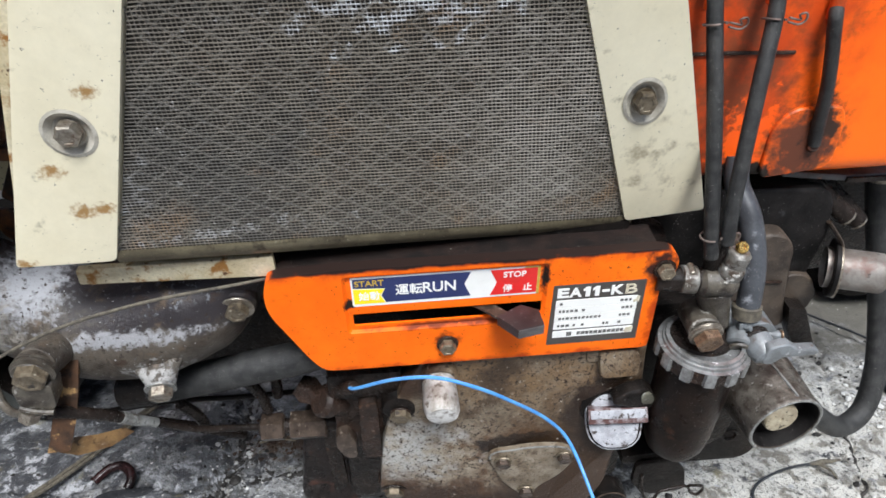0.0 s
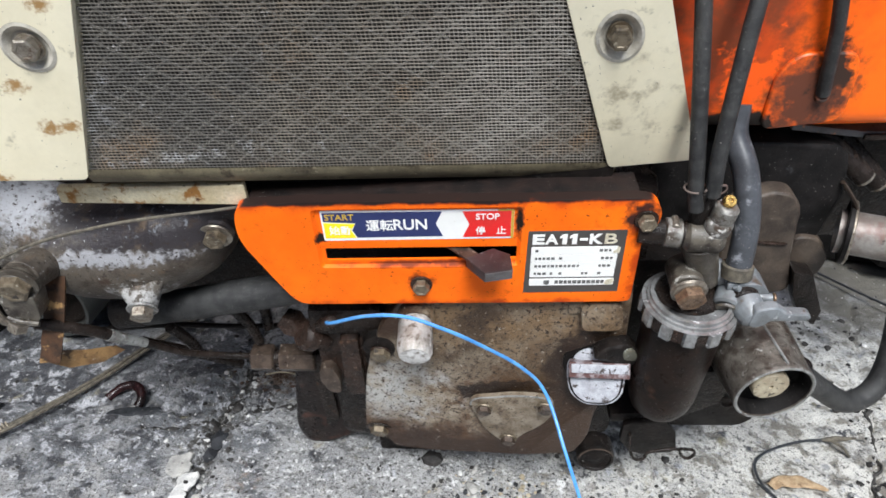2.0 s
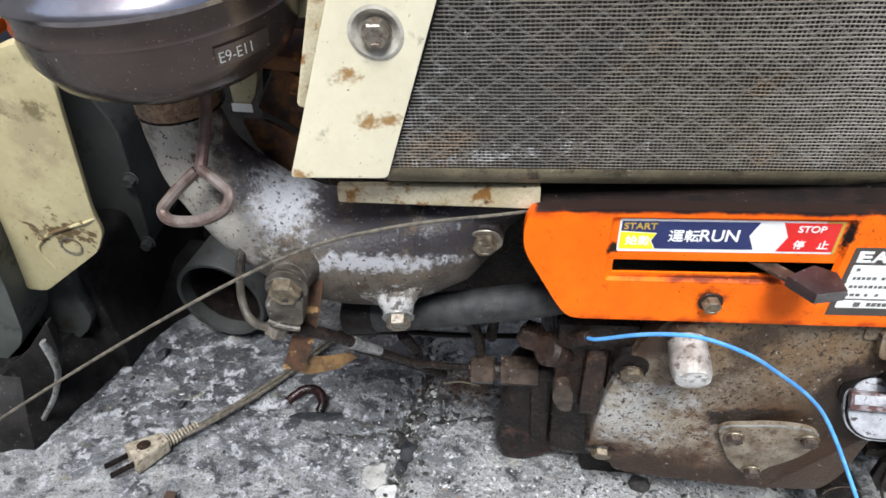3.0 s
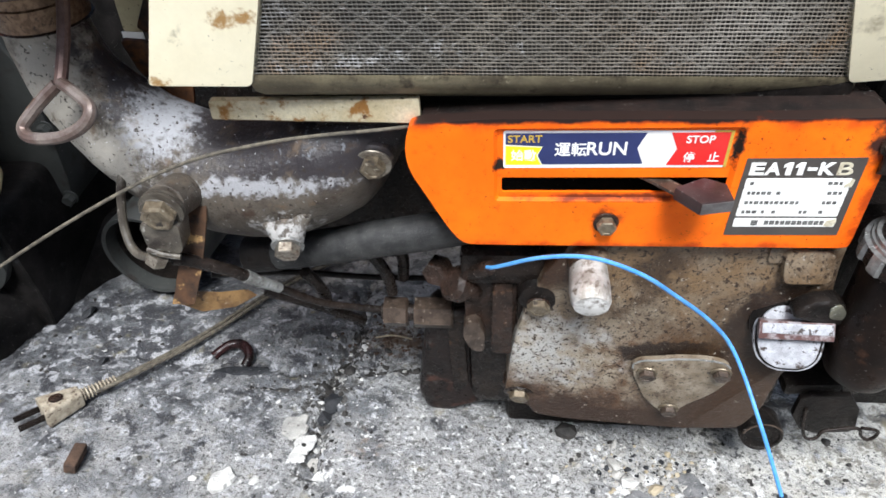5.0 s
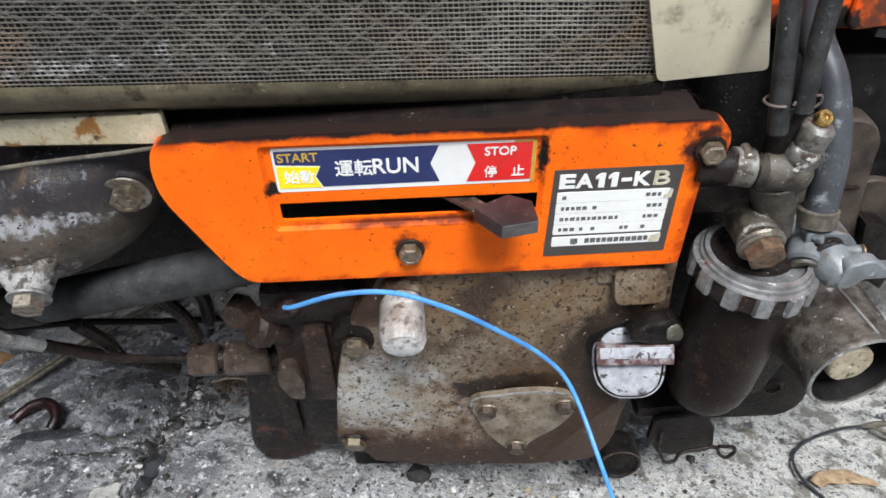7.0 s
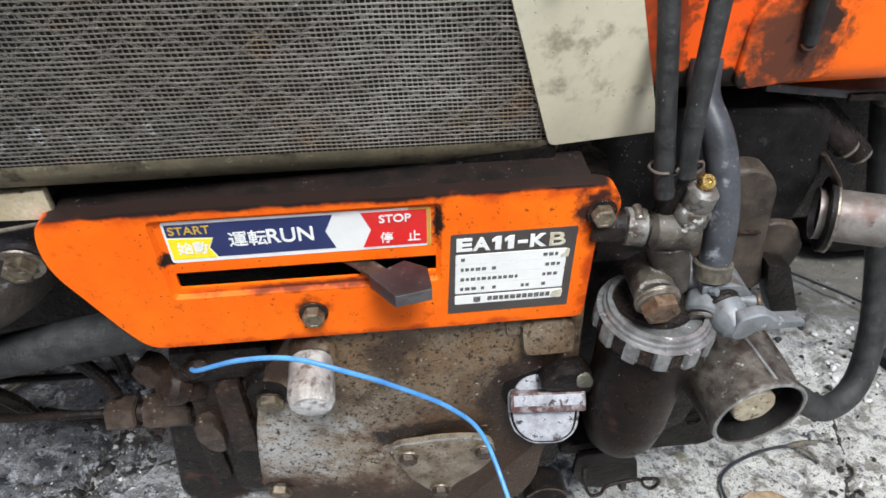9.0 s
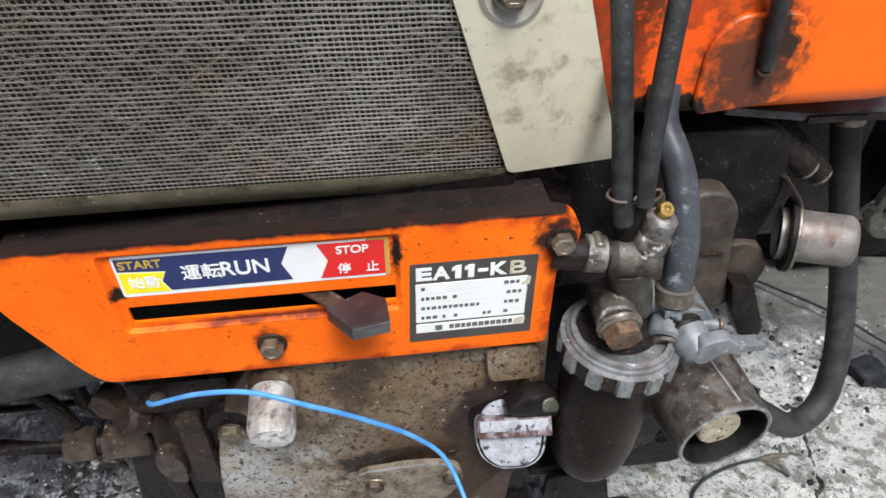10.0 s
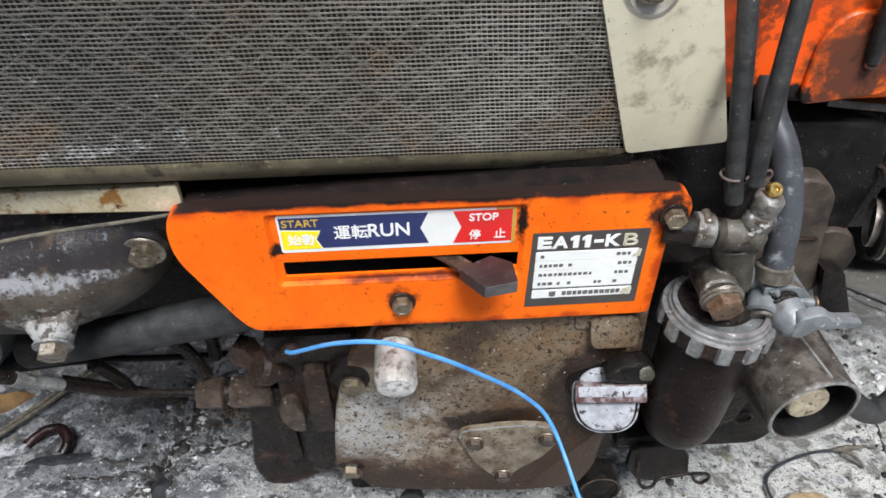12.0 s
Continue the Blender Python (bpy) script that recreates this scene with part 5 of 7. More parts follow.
# ---- engine block and gear case ----
block = thing("engine_block", (0.05, 0.16, -0.30), "oily dark cast-iron engine block standing on the concrete", "engine block")
part("crankcase", rough_up(box((0.045, 0.165, -0.12), (0.31, 0.24, 0.36), 0.02), 0.002, 30), DARK, block)
part("sump", rough_up(box((0.06, 0.15, -0.29), (0.26, 0.20, 0.10), 0.012), 0.002, 30), BLACK, block)
part("side_casting", rough_up(box((0.205, 0.095, -0.115), (0.070, 0.10, 0.19), 0.010), 0.0012, 50), BLACK, block)
part("radiator_seat", box((-0.03, 0.075, 0.075), (0.36, 0.09, 0.035), 0.005), BLACK, block)
part("cylinder_barrel", rough_up(box((-0.20, 0.19, -0.02), (0.22, 0.20, 0.18), 0.02), 0.002, 30), DARK, block)

case = thing("gear_case", CASE_BASE, "grey gear-case cover stained with brown oil", "gear case")
face = [(-0.0540, -0.1021), (-0.0600, -0.1300), (-0.0655, -0.1600), (-0.0700, -0.2060), (-0.0720, -0.2300), (-0.0640, -0.2440), (-0.0480, -0.2460), (-0.0440, -0.2600), (-0.0076, -0.2630), (0.10, -0.2540), (0.145, -0.2440), (0.1560, -0.2100), (0.1580, -0.1720),
        (0.1620, -0.1450), (0.1760, -0.1200), (0.1780, -0.0500), (0.1780, -0.012), (-0.015, -0.012), (-0.0270, -0.0447), (-0.0420, -0.0660)]
bm = slab(rounded(face, 0.010, 3), 0.012, 0.07, 0.005, 3)
part("cover", rough_up(bm, 0.0006, 60), CASE, case, "grey cast cover, brown with oil and painted-in shade")
part("rib", rough_up(slab(rounded([(0.136, -0.0625), (0.172, -0.0610), (0.170, -0.034), (0.133, -0.034)], 0.008), 0.004, 0.02, 0.004), 0.0008, 70), CASE, case)
part("step", rough_up(slab(rounded([(0.124, -0.0480), (0.177, -0.0460), (0.177, -0.014), (0.122, -0.014)], 0.004), 0.0095, 0.02, 0.0015), 0.0004, 70), CASE, case)
part("cylinder_boss", rough_up(lathe([(0.0145, 0), (0.0156, 0.024), (0.0154, 0.032), (0.0130, 0.0375), (0.0, 0.0390)], (-0.0090, 0.008, -0.0510), (0.0, -0.96, -0.22), 30), 0.0007, 120), SILVER, case, "silver-painted boss")
part("boss_root", rough_up(lathe([(0.0205, 0), (0.0165, 0.012), (0.0160, 0.02)], (-0.0080, 0.022, -0.050), (0, -1, -0.1), 22), 0.0008, 90), CASE, case)
part("bolt_boss", rough_up(lathe([(0.0165, 0), (0.0150, 0.008), (0.0130, 0.009)], (-0.0460, 0.020, -0.0965), (0, -1, 0), 24), 0.0008, 90), BLACK, case, "oily raised seat")
bolt(case, (-0.0450, 0.0115, -0.1010), (0, -0.95, -0.2), flats=0.0165, h=0.006, washer=0.0100, material=OILY_BOLT, washer_material=BROWN)
part("bolt_boss", rough_up(lathe([(0.0175, 0), (0.0165, 0.010), (0.0140, 0.012)], (-0.0570, 0.026, -0.2250), (0, -1, -0.1), 24), 0.0008, 90), BROWN, case, "oily round seat")
bolt(case, (-0.0580, 0.0150, -0.2320), (0, -0.95, -0.25), flats=0.0165, h=0.006, washer=0.0150, material=OILY_BOLT, washer_material=DARK)


def on_cover(u, w):
    """The inspection cover's own plan, set on the case."""
    return 0.0515 + 1.07 * (u - 0.0483), -0.1705 + 1.07 * (w + 0.1520)


cover_pts = rounded([(0.0355, -0.1450), (0.0425, -0.1385), (0.0550, -0.1365), (0.0674, -0.1325), (0.0861, -0.1300), (0.1009, -0.1305), (0.1095, -0.1350), (0.1120, -0.1450), (0.1100, -0.1570), (0.1030, -0.1700), (0.0960, -0.1790), (0.0850, -0.1900), (0.0790, -0.2010), (0.0710, -0.2045), (0.0625, -0.2005), (0.0500, -0.1855), (0.0442, -0.1712), (0.0383, -0.1574)], 0.005, 3)
cover_pts = [on_cover(u, w) for u, w in cover_pts]
hatch = part("inspection_cover", slab(cover_pts, 0.0078, 0.014, 0.0008), HATCH, case, "three-cornered inspection cover")
for bu, bw in ((0.0483, -0.1520), (0.1035, -0.1430), (0.0720, -0.1975)):
    bu, bw = on_cover(bu, bw)
    bolt(hatch, (bu, 0.0080, bw), (0, -0.96, -0.2), flats=0.0122, h=0.0050, washer=0.0090, material=NUT, washer_material=OILY_BOLT)
part("worn_edge", hose([(cover_pts[k][0], 0.0082, cover_pts[k][1]) for k in range(0, 28, 2)], 0.0009, 4, 6), ALLOY_LIGHT, hatch, "edge scuffed bright")

# the case stands a little askew to the panel, more so lower down
for ob in case.children_recursive:
    for v in ob.data.vertices:
        u, w = v.co.x + CASE_BASE[0], v.co.z + CASE_BASE[2]
        v.co.y -= 0.11 * (u + 0.045) * max(0.0, min(1.0, (-0.035 - w) / 0.09))

filler = thing("oil_filler_cap", (0.150, 0.012, -0.106), "scuffed pale grey oil filler cap with a grip bar", "oil cap")
part("seat", rough_up(lathe([(0.0270, 0), (0.0260, 0.020)], (0.152, 0.020, -0.112), (-0.1, -0.9, 0.3), 32), 0.0008, 60), BLACK, filler, "oily black seat")
cap_out = Vector((-0.22, -0.80, 0.50)).normalized()
cap_side = (Vector((1, 0, 0)) - cap_out * cap_out.x).normalized()
cap_up = cap_out.cross(cap_side)
CAP = Matrix((cap_side, cap_up, cap_out)).transposed().to_4x4()
CAP.translation = (0.1532, -0.0080, -0.1140)


def on_cap(points, z0, z1, round_, rough=0.0004):
    """A flat form lying on the cap, from height z0 to z1 over its face."""
    bm = slab(points, -z0, -z1, round_, 3)
    bmesh.ops.transform(bm, matrix=CAP @ Matrix(((1, 0, 0, 0), (0, 0, 1, 0), (0, -1, 0, 0), (0, 0, 0, 1))), verts=bm.verts)
    return rough_up(bm, rough, 80)


def oval(rx, ry, power=2.5, n=40):
    out = []
    for a in (2 * math.pi * k / n for k in range(n)):
        c, q = math.cos(a), math.sin(a)
        out.append((rx * math.copysign(abs(c) ** (2 / power), c), ry * math.copysign(abs(q) ** (2 / power), q)))
    return out


part("rim", on_cap(oval(0.0262, 0.0292), 0.0, -0.006, 0.0015, 0.0009), CAP_GREY, filler, "scuffed outer rim")
part("groove", on_cap(oval(0.0246, 0.0276), 0.0008, -0.002, 0.0003), BLACK, filler, "black oily groove")
part("disc", on_cap(oval(0.0230, 0.0260), 0.0030, -0.002, 0.0016, 0.0010), CAP_GREY, filler)
part("grip", on_cap([(-0.0235, -0.0005), (0.0305, 0.0015), (0.0305, 0.0165), (-0.0235, 0.0145)], 0.0110, 0.0, 0.0016, 0.0006), CAP_BAR, filler, "worn maroon grip bar")
part("grip_front", on_cap([(-0.0210, 0.0048), (0.0292, 0.0068), (0.0292, 0.0152), (-0.0210, 0.0132)], 0.0118, 0.0100, 0.0007, 0.0003), CAP_GREY, filler, "front of the bar worn pale")
part("side_lug", rough_up(slab(rounded([(0.1480, -0.0880), (0.1500, -0.0780), (0.1637, -0.0700), (0.1775, -0.0690), (0.1870, -0.0790), (0.1870, -0.0930), (0.1780, -0.1010)], 0.007, 4), -0.0120, 0.004, 0.005, 3), 0.0016, 60), BLACK, filler, "oily lug beside the cap")
part("lug_face", rough_up(slab(rounded([(0.1720, -0.0740), (0.1790, -0.0725), (0.1855, -0.0800), (0.1845, -0.0890), (0.1740, -0.0870)], 0.004, 3), -0.0132, -0.009, 0.0015), 0.0008, 70), HUB, filler, "greyed end of the lug")
# foot bracket, clip with a hook, black foot
foot = thing("foot_bracket", (-0.115, 0.07, -0.325), "oily black bracket under the pump, on the concrete", "bracket")
part("web", rough_up(slab(rounded([(-0.147, -0.165), (-0.080, -0.165), (-0.079, -0.300), (-0.100, -0.314), (-0.136, -0.332), (-0.156, -0.326), (-0.166, -0.298)], 0.016, 5), 0.058, 0.095, 0.010, 4), 0.0014, 45), FOOT, foot)
part("rib", rough_up(slab(rounded([(-0.128, -0.170), (-0.112, -0.170), (-0.110, -0.270), (-0.126, -0.285)], 0.006), 0.052, 0.07, 0.004), 0.0012, 60), DARK, foot)

clip = thing("spring_clip", (0.215, 0.02, -0.275), "oily black clip with a bent wire hook", "clip")
part("plate", rough_up(slab([(0.1960, -0.2160), (0.2030, -0.2120), (0.2390, -0.2100), (0.2520, -0.2300), (0.2590, -0.2620), (0.2540, -0.2670), (0.2230, -0.2700), (0.2080, -0.2640), (0.1960, -0.2420)], 0.006, 0.012, 0.0015), 0.0006, 60), BLACK, clip, "bent oily plate")
part("web", rough_up(box((0.2075, 0.030, -0.2120), (0.050, 0.035, 0.016), 0.005, (0, -4, 0)), 0.0012, 60), BLACK, clip)
part("hook", hose([(0.2040, 0.004, -0.2280), (0.2070, 0.002, -0.2520), (0.2140, 0.000, -0.2690), (0.2230, 0.000, -0.2690), (0.2270, 0.001, -0.2590), (0.2400, 0.002, -0.2555), (0.2570, 0.002, -0.2540), (0.2640, 0.002, -0.2660), (0.2720, 0.002, -0.2720), (0.2770, 0.002, -0.2640), (0.2740, 0.002, -0.2560), (0.2600, 0.002, -0.2530)], 0.0017), DARK, clip, "bent wire hook")
part("drain_plug", rough_up(lathe([(0.0195, 0.022), (0.0200, 0.004), (0.0190, 0.0005), (0.0165, 0.0), (0.0155, 0.0020), (0.010, 0.0025), (0.006, 0.0), (0.0, -0.001)], (0.1715, -0.004, -0.2640), (0.05, 1, -0.12), 32, False), 0.0006, 70), BLACK, clip, "greasy round plug end")
# Paler arc over the plug's upper edge stands in for its highlight.
part("plug_rim", hose([Vector((0.1715, -0.0045, -0.2640)) + Vector((math.cos(a), 0.0, math.sin(a) * 0.92)) * 0.0190 + Vector((0, math.sin(a) * 0.0022, 0)) for a in (math.radians(d) for d in range(20, 165, 18))], 0.0008, 4, 6), NUT, clip, "edge highlight laid on as a pale arc")

part("mounting_foot", rough_up(slab(rounded([(0.250, -0.260), (0.332, -0.262), (0.348, -0.246), (0.346, -0.200), (0.33, -0.180), (0.27, -0.175)], 0.010), 0.035, 0.10, 0.006), 0.0015, 50), BLACK, block)
part("gusset", rough_up(slab([(0.23, -0.16), (0.31, -0.16), (0.30, -0.215), (0.25, -0.25)], 0.03, 0.09, 0.004), 0.0015, 50), DARK, block)
part("hole_rim", lathe([(0.0095, 0), (0.0070, 0.0015), (0.0050, -0.004)], (0.310, 0.034, -0.215), (0, -1, 0), 18, False), DARK, block)

# ---- injection pump, pipe and nuts ----
pump = thing("injection_pump", (-0.09, 0.06, -0.20), "oily brown injection pump beside the gear case", "pump")
part("body", rough_up(slab(rounded([(-0.108, -0.088), (-0.062, -0.088), (-0.062, -0.172), (-0.090, -0.172), (-0.108, -0.150)], 0.006, 3), 0.028, 0.075, 0.004), 0.0008, 70), BROWN, pump)
part("flange", rough_up(slab(rounded([(-0.083, -0.090), (-0.066, -0.090), (-0.066, -0.174), (-0.085, -0.172)], 0.004), 0.016, 0.05, 0.003), 0.0006, 70), BROWN, pump)
part("flange", rough_up(slab(rounded([(-0.062, -0.083), (-0.050, -0.083), (-0.056, -0.180), (-0.063, -0.180)], 0.003), 0.022, 0.05, 0.003), 0.0006, 70), DARK, pump)
part("lobe", rough_up(slab(rounded([(-0.109, -0.136), (-0.097, -0.132), (-0.090, -0.150), (-0.091, -0.174), (-0.102, -0.173), (-0.110, -0.155)], 0.006, 3), 0.018, 0.035, 0.0018), 0.0003, 70), NUT, pump)
part("fuel_screw", lathe([(0.012, 0), (0.012, 0.014), (0.015, 0.016), (0.015, 0.026), (0.011, 0.030), (0.0, 0.031)], (-0.100, 0.035, -0.108), (-0.55, -0.35, 0.55), 22), BROWN, pump)
part("plug_screw", hexa((-0.128, 0.045, -0.090), (-0.3, -0.9, 0.1), 0.021, 0.016), BROWN, pump)
part("spigot", rod((-0.112, 0.035, -0.092), (-0.084, 0.01, -0.058), 0.009, 0.006), BROWN, pump)
part("top_cover", rough_up(box((-0.075, 0.045, -0.072), (0.07, 0.05, 0.035), 0.008), 0.001, 60), DARK, pump)
injection_pipe = thing("injection_pipe", (-0.25, 0.05, -0.14), "oily steel injection pipe with two union nuts", "pipe")
part("nut", hexa((-0.1870, 0.056, -0.1625), (1, 0, -0.02), 0.0255, 0.0230, 0.0018), NUT, injection_pipe)
part("nut", hexa((-0.1580, 0.056, -0.1630), (1, 0, -0.02), 0.0265, 0.0370, 0.0018), NUT, injection_pipe)
part("coupling", rod((-0.19, 0.056, -0.1625), (-0.10, 0.056, -0.164), 0.0085), DARK, injection_pipe)
part("pipe", hose([(-0.1872, 0.0555, -0.1600), (-0.2165, 0.045, -0.1446), (-0.2401, 0.030, -0.1223), (-0.2624, 0.015, -0.0913), (-0.2853, -0.005, -0.0532), (-0.3098, -0.020, -0.0257), (-0.3270, -0.028, -0.0130)], 0.0036, 8, 12), DARK, injection_pipe, "bent steel pipe, wet with oil")
part("sleeve", rough_up(hose([(-0.2800, 0.000, -0.0620), (-0.2920, -0.0090, -0.0450), (-0.3098, -0.020, -0.0257), (-0.3200, -0.0255, -0.0180)], 0.0050, 6, 12), 0.0004, 90), DARK, injection_pipe, "thick dark sleeve")
part("taper", rough_up(hose([(-0.2640, 0.014, -0.0890), (-0.2740, 0.005, -0.0730), (-0.2820, -0.002, -0.0590)], 0.0050, 6, 12, [0.0042, 0.0050, 0.0056]), 0.0004, 90), ALLOY_LIGHT, injection_pipe, "scuffed pale taper")
# ---- manifold ----
manifold = thing("intake_manifold", MANIFOLD_BASE, "weathered grey cast intake elbow, patchy with white residue and a painted ridge highlight", "manifold")
bm = hose([(-0.3930, 0.058, 0.155), (-0.3945, 0.056, 0.125), (-0.3860, 0.053, 0.084), (-0.3540, 0.050, 0.040), (-0.3080, 0.048, 0.011), (-0.2550, 0.050, 0.004), (-0.2060, 0.054, 0.023), (-0.1700, 0.060, 0.049), (-0.13, 0.07, 0.070)],
          0.03, 8, 32, [0.0285, 0.0290, 0.0330, 0.0400, 0.0470, 0.0500, 0.0475, 0.0310, 0.024])
part("elbow", rough_up(bm, 0.0012, 45), MANIFOLD, manifold)
part("flange", rough_up(slab(rounded([(-0.300, -0.030), (-0.262, -0.042), (-0.225, -0.040), (-0.190, -0.014), (-0.155, 0.020), (-0.152, 0.050), (-0.180, 0.060), (-0.29, 0.03)], 0.012, 3), 0.045, 0.075, 0.006), 0.0008, 60), MANIFOLD, manifold)
part("bolt_lug", rough_up(rod((-0.1720, 0.062, 0.0400), (-0.1700, 0.0260, 0.0330), 0.0190, 0.0150, 28, 0.002), 0.0008, 80), MANIFOLD, manifold)
part("bolt_lug", rough_up(rod((-0.2480, 0.050, -0.0040), (-0.2375, -0.0060, -0.0200), 0.0230, 0.0122, 30, 0.002), 0.0016, 70), MANIFOLD, manifold, "whitened casting lug")
for du in (-0.024, 0.022):
    part("web", rough_up(hose([(-0.2385, -0.004, -0.0170), (-0.2400 + du * 0.55, 0.006, -0.0080), (-0.2420 + du, 0.016, 0.0040)], 0.006, 6, 12, [0.0085, 0.0065, 0.0075]), 0.0012, 80), MANIFOLD, manifold)
bolt(manifold, (-0.1699, 0.0245, 0.0326), (0.04, -0.96, -0.20), flats=0.0165, h=0.007, washer=0.0142, material=OILY_BOLT, washer_material=STEEL)
bolt(manifold, (-0.2374, -0.0070, -0.0204), (0.10, -0.92, -0.34), flats=0.0165, h=0.008, washer=0.0128, material=STEEL, washer_material=ALLOY_LIGHT)
for k, (u, w) in enumerate(((-0.2985, 0.0060), (-0.2900, 0.0025), (-0.2815, -0.0005))):
    mark = hose([(u - 0.002, 0.0075, w - 0.002), (u, 0.0068, w + 0.0025), (u + 0.002, 0.0072, w - 0.0015), (u + 0.004, 0.0068, w + 0.0015)], 0.0011, 4, 6)
    part("cast_mark", mark, MANIFOLD, manifold)
banjo = thing("banjo_union", (-0.313, -0.01, 0.03), "grimy steel union screwed into the elbow", "union")
part("boss", rough_up(rod((-0.3110, 0.020, 0.0160), (-0.3125, -0.0215, 0.0300), 0.0160, 0.0148, 28), 0.0008, 80), MANIFOLD, banjo)
for k, rr in ((0.0, 0.0152), (0.0034, 0.0158)):
    part("ring", lathe([(rr - 0.003, 0), (rr, 0.0006), (rr, 0.0026), (rr - 0.0020, 0.0032)], (-0.3125, -0.0215 - k, 0.0300 - 0.08 * k), (0, -1, -0.08), 28), TAN, banjo, "oily sealing ring")
part("cap_nut", hexa((-0.3128, -0.0285, 0.0290), (0.02, -1, -0.12), 0.0215, 0.0085, 0.0016), OILY_BOLT, banjo)
part("eye", rough_up(lathe([(0.0146, 0), (0.0150, 0.002), (0.0150, 0.009), (0.0140, 0.0105)], (-0.3140, -0.0180, 0.0270), (0.0, -1, -0.10), 28), 0.0005, 80), TAN, banjo)
part("block", rough_up(slab(rounded([(-0.3285, 0.0230), (-0.3005, 0.0210), (-0.3040, -0.0020), (-0.3080, -0.0070), (-0.3310, -0.0010)], 0.005, 3), -0.0340, -0.0160, 0.0035, 3), 0.0008, 80), TAN, banjo)
part("block_edge", rough_up(hose([(-0.3315, -0.0330, -0.0020), (-0.3200, -0.0345, -0.0060), (-0.3080, -0.0340, -0.0085)], 0.0022, 6, 8), 0.0003, 90), TAN, banjo, "grimy lower edge")
part("foot_nut", hexa((-0.3270, -0.0290, -0.0100), (-0.55, -0.15, -0.82), 0.0140, 0.010), STEEL, banjo)
strap = thing("strap", (-0.32, -0.01, -0.06), "rusty cream strap bent round under the elbow", "strap")
bm = bmesh.new()
rows = [[bm.verts.new(q + Vector((du, dv, 0))) for du, dv in ((-0.0092, -0.0012), (0.0092, -0.0012), (0.0092, 0.0012), (-0.0092, 0.0012))]
        for q in smooth_path([(-0.3030, 0.004, 0.0150), (-0.3065, -0.008, -0.0060), (-0.3110, -0.016, -0.0250), (-0.3180, -0.022, -0.0450), (-0.3275, -0.0255, -0.0670)], 6)]
for a, b in zip(rows, rows[1:]):
    for k in range(4):
        bm.faces.new((a[k], a[(k + 1) % 4], b[(k + 1) % 4], b[k]))
bm.faces.new(rows[0][::-1])
bm.faces.new(rows[-1])
part("upright", rough_up(bm, 0.0008, 70), STRAP_RUST, strap)
bm = bmesh.new()
corners = [(-0.3302, -0.0213, -0.0590), (-0.3355, -0.0255, -0.0655), (-0.3210, -0.0170, -0.0860), (-0.3000, -0.0050, -0.0930), (-0.2846, 0.0090, -0.0930), (-0.2900, 0.0070, -0.0840), (-0.3060, -0.0060, -0.0740), (-0.3170, -0.0140, -0.0650)]
f = bm.faces.new([bm.verts.new(q) for q in corners])
r = bmesh.ops.extrude_face_region(bm, geom=[f])
bmesh.ops.translate(bm, vec=(0.001, 0.0012, -0.0012), verts=[g for g in r["geom"] if isinstance(g, bmesh.types.BMVert)])
part("toe", bm, PEELED, strap, "peeling ochre-painted bent end")
solo("breather_tube", hose([(-0.3540, 0.024, 0.0420), (-0.3590, 0.010, 0.0270), (-0.3625, 0.002, 0.0080), (-0.3632, -0.004, -0.0060), (-0.3590, -0.012, -0.0165), (-0.3500, -0.020, -0.0195), (-0.3380, -0.026, -0.0165), (-0.3320, -0.028, -0.0140)], 0.0034, 8, 10), TAN, "thin browned tube looping beside the union", "tube", (-0.35, 0.0, -0.02))
black_hose = thing("intake_hose", (-0.2, 0.05, -0.06), "thick black rubber hose behind the panel", "hose")
part("hose", hose([(-0.2900, 0.045, -0.078), (-0.245, 0.040, -0.068), (-0.18, 0.036, -0.052), (-0.12, 0.036, -0.040), (-0.04, 0.05, -0.03)], 0.0155, 8, 20), RUBBER, black_hose)
part("collar", rod((-0.298, 0.046, -0.080), (-0.268, 0.043, -0.074), 0.0165), BLACK, black_hose)
clamps = thing("cable_bundle", (-0.23, 0.09, -0.14), "oily dark leads hanging under the elbow", "leads")
for a, b in (((-0.245, 0.03, -0.085), (-0.238, 0.05, -0.150)), ((-0.19, 0.05, -0.08), (-0.178, 0.06, -0.14)), ((-0.17, 0.06, -0.07), (-0.168, 0.07, -0.13)), ((-0.30, 0.06, -0.14), (-0.22, 0.09, -0.215))):
    part("lead", hose([a, ((a[0] + b[0]) / 2 + 0.004, (a[1] + b[1]) / 2, (a[2] + b[2]) / 2), b], 0.0055, 6, 10), DARK, clamps)
part("lead", hose([(-0.33, 0.03, -0.09), (-0.27, 0.06, -0.115), (-0.20, 0.08, -0.14), (-0.12, 0.1, -0.16)], 0.003, 6, 8), BLACK, clamps)
cable = solo("throttle_cable", hose([(-0.13, 0.016, 0.070), (-0.1504, 0.008, 0.0724), (-0.2366, -0.012, 0.0736), (-0.3142, -0.030, 0.0573), (-0.4493, -0.060, -0.0098), (-0.6456, -0.08, -0.1385), (-0.80, -0.09, -0.25)], 0.0013, 8, 8), CORD, "thin braided steel cable running from the panel", "cable", (-0.15, 0.01, 0.07))

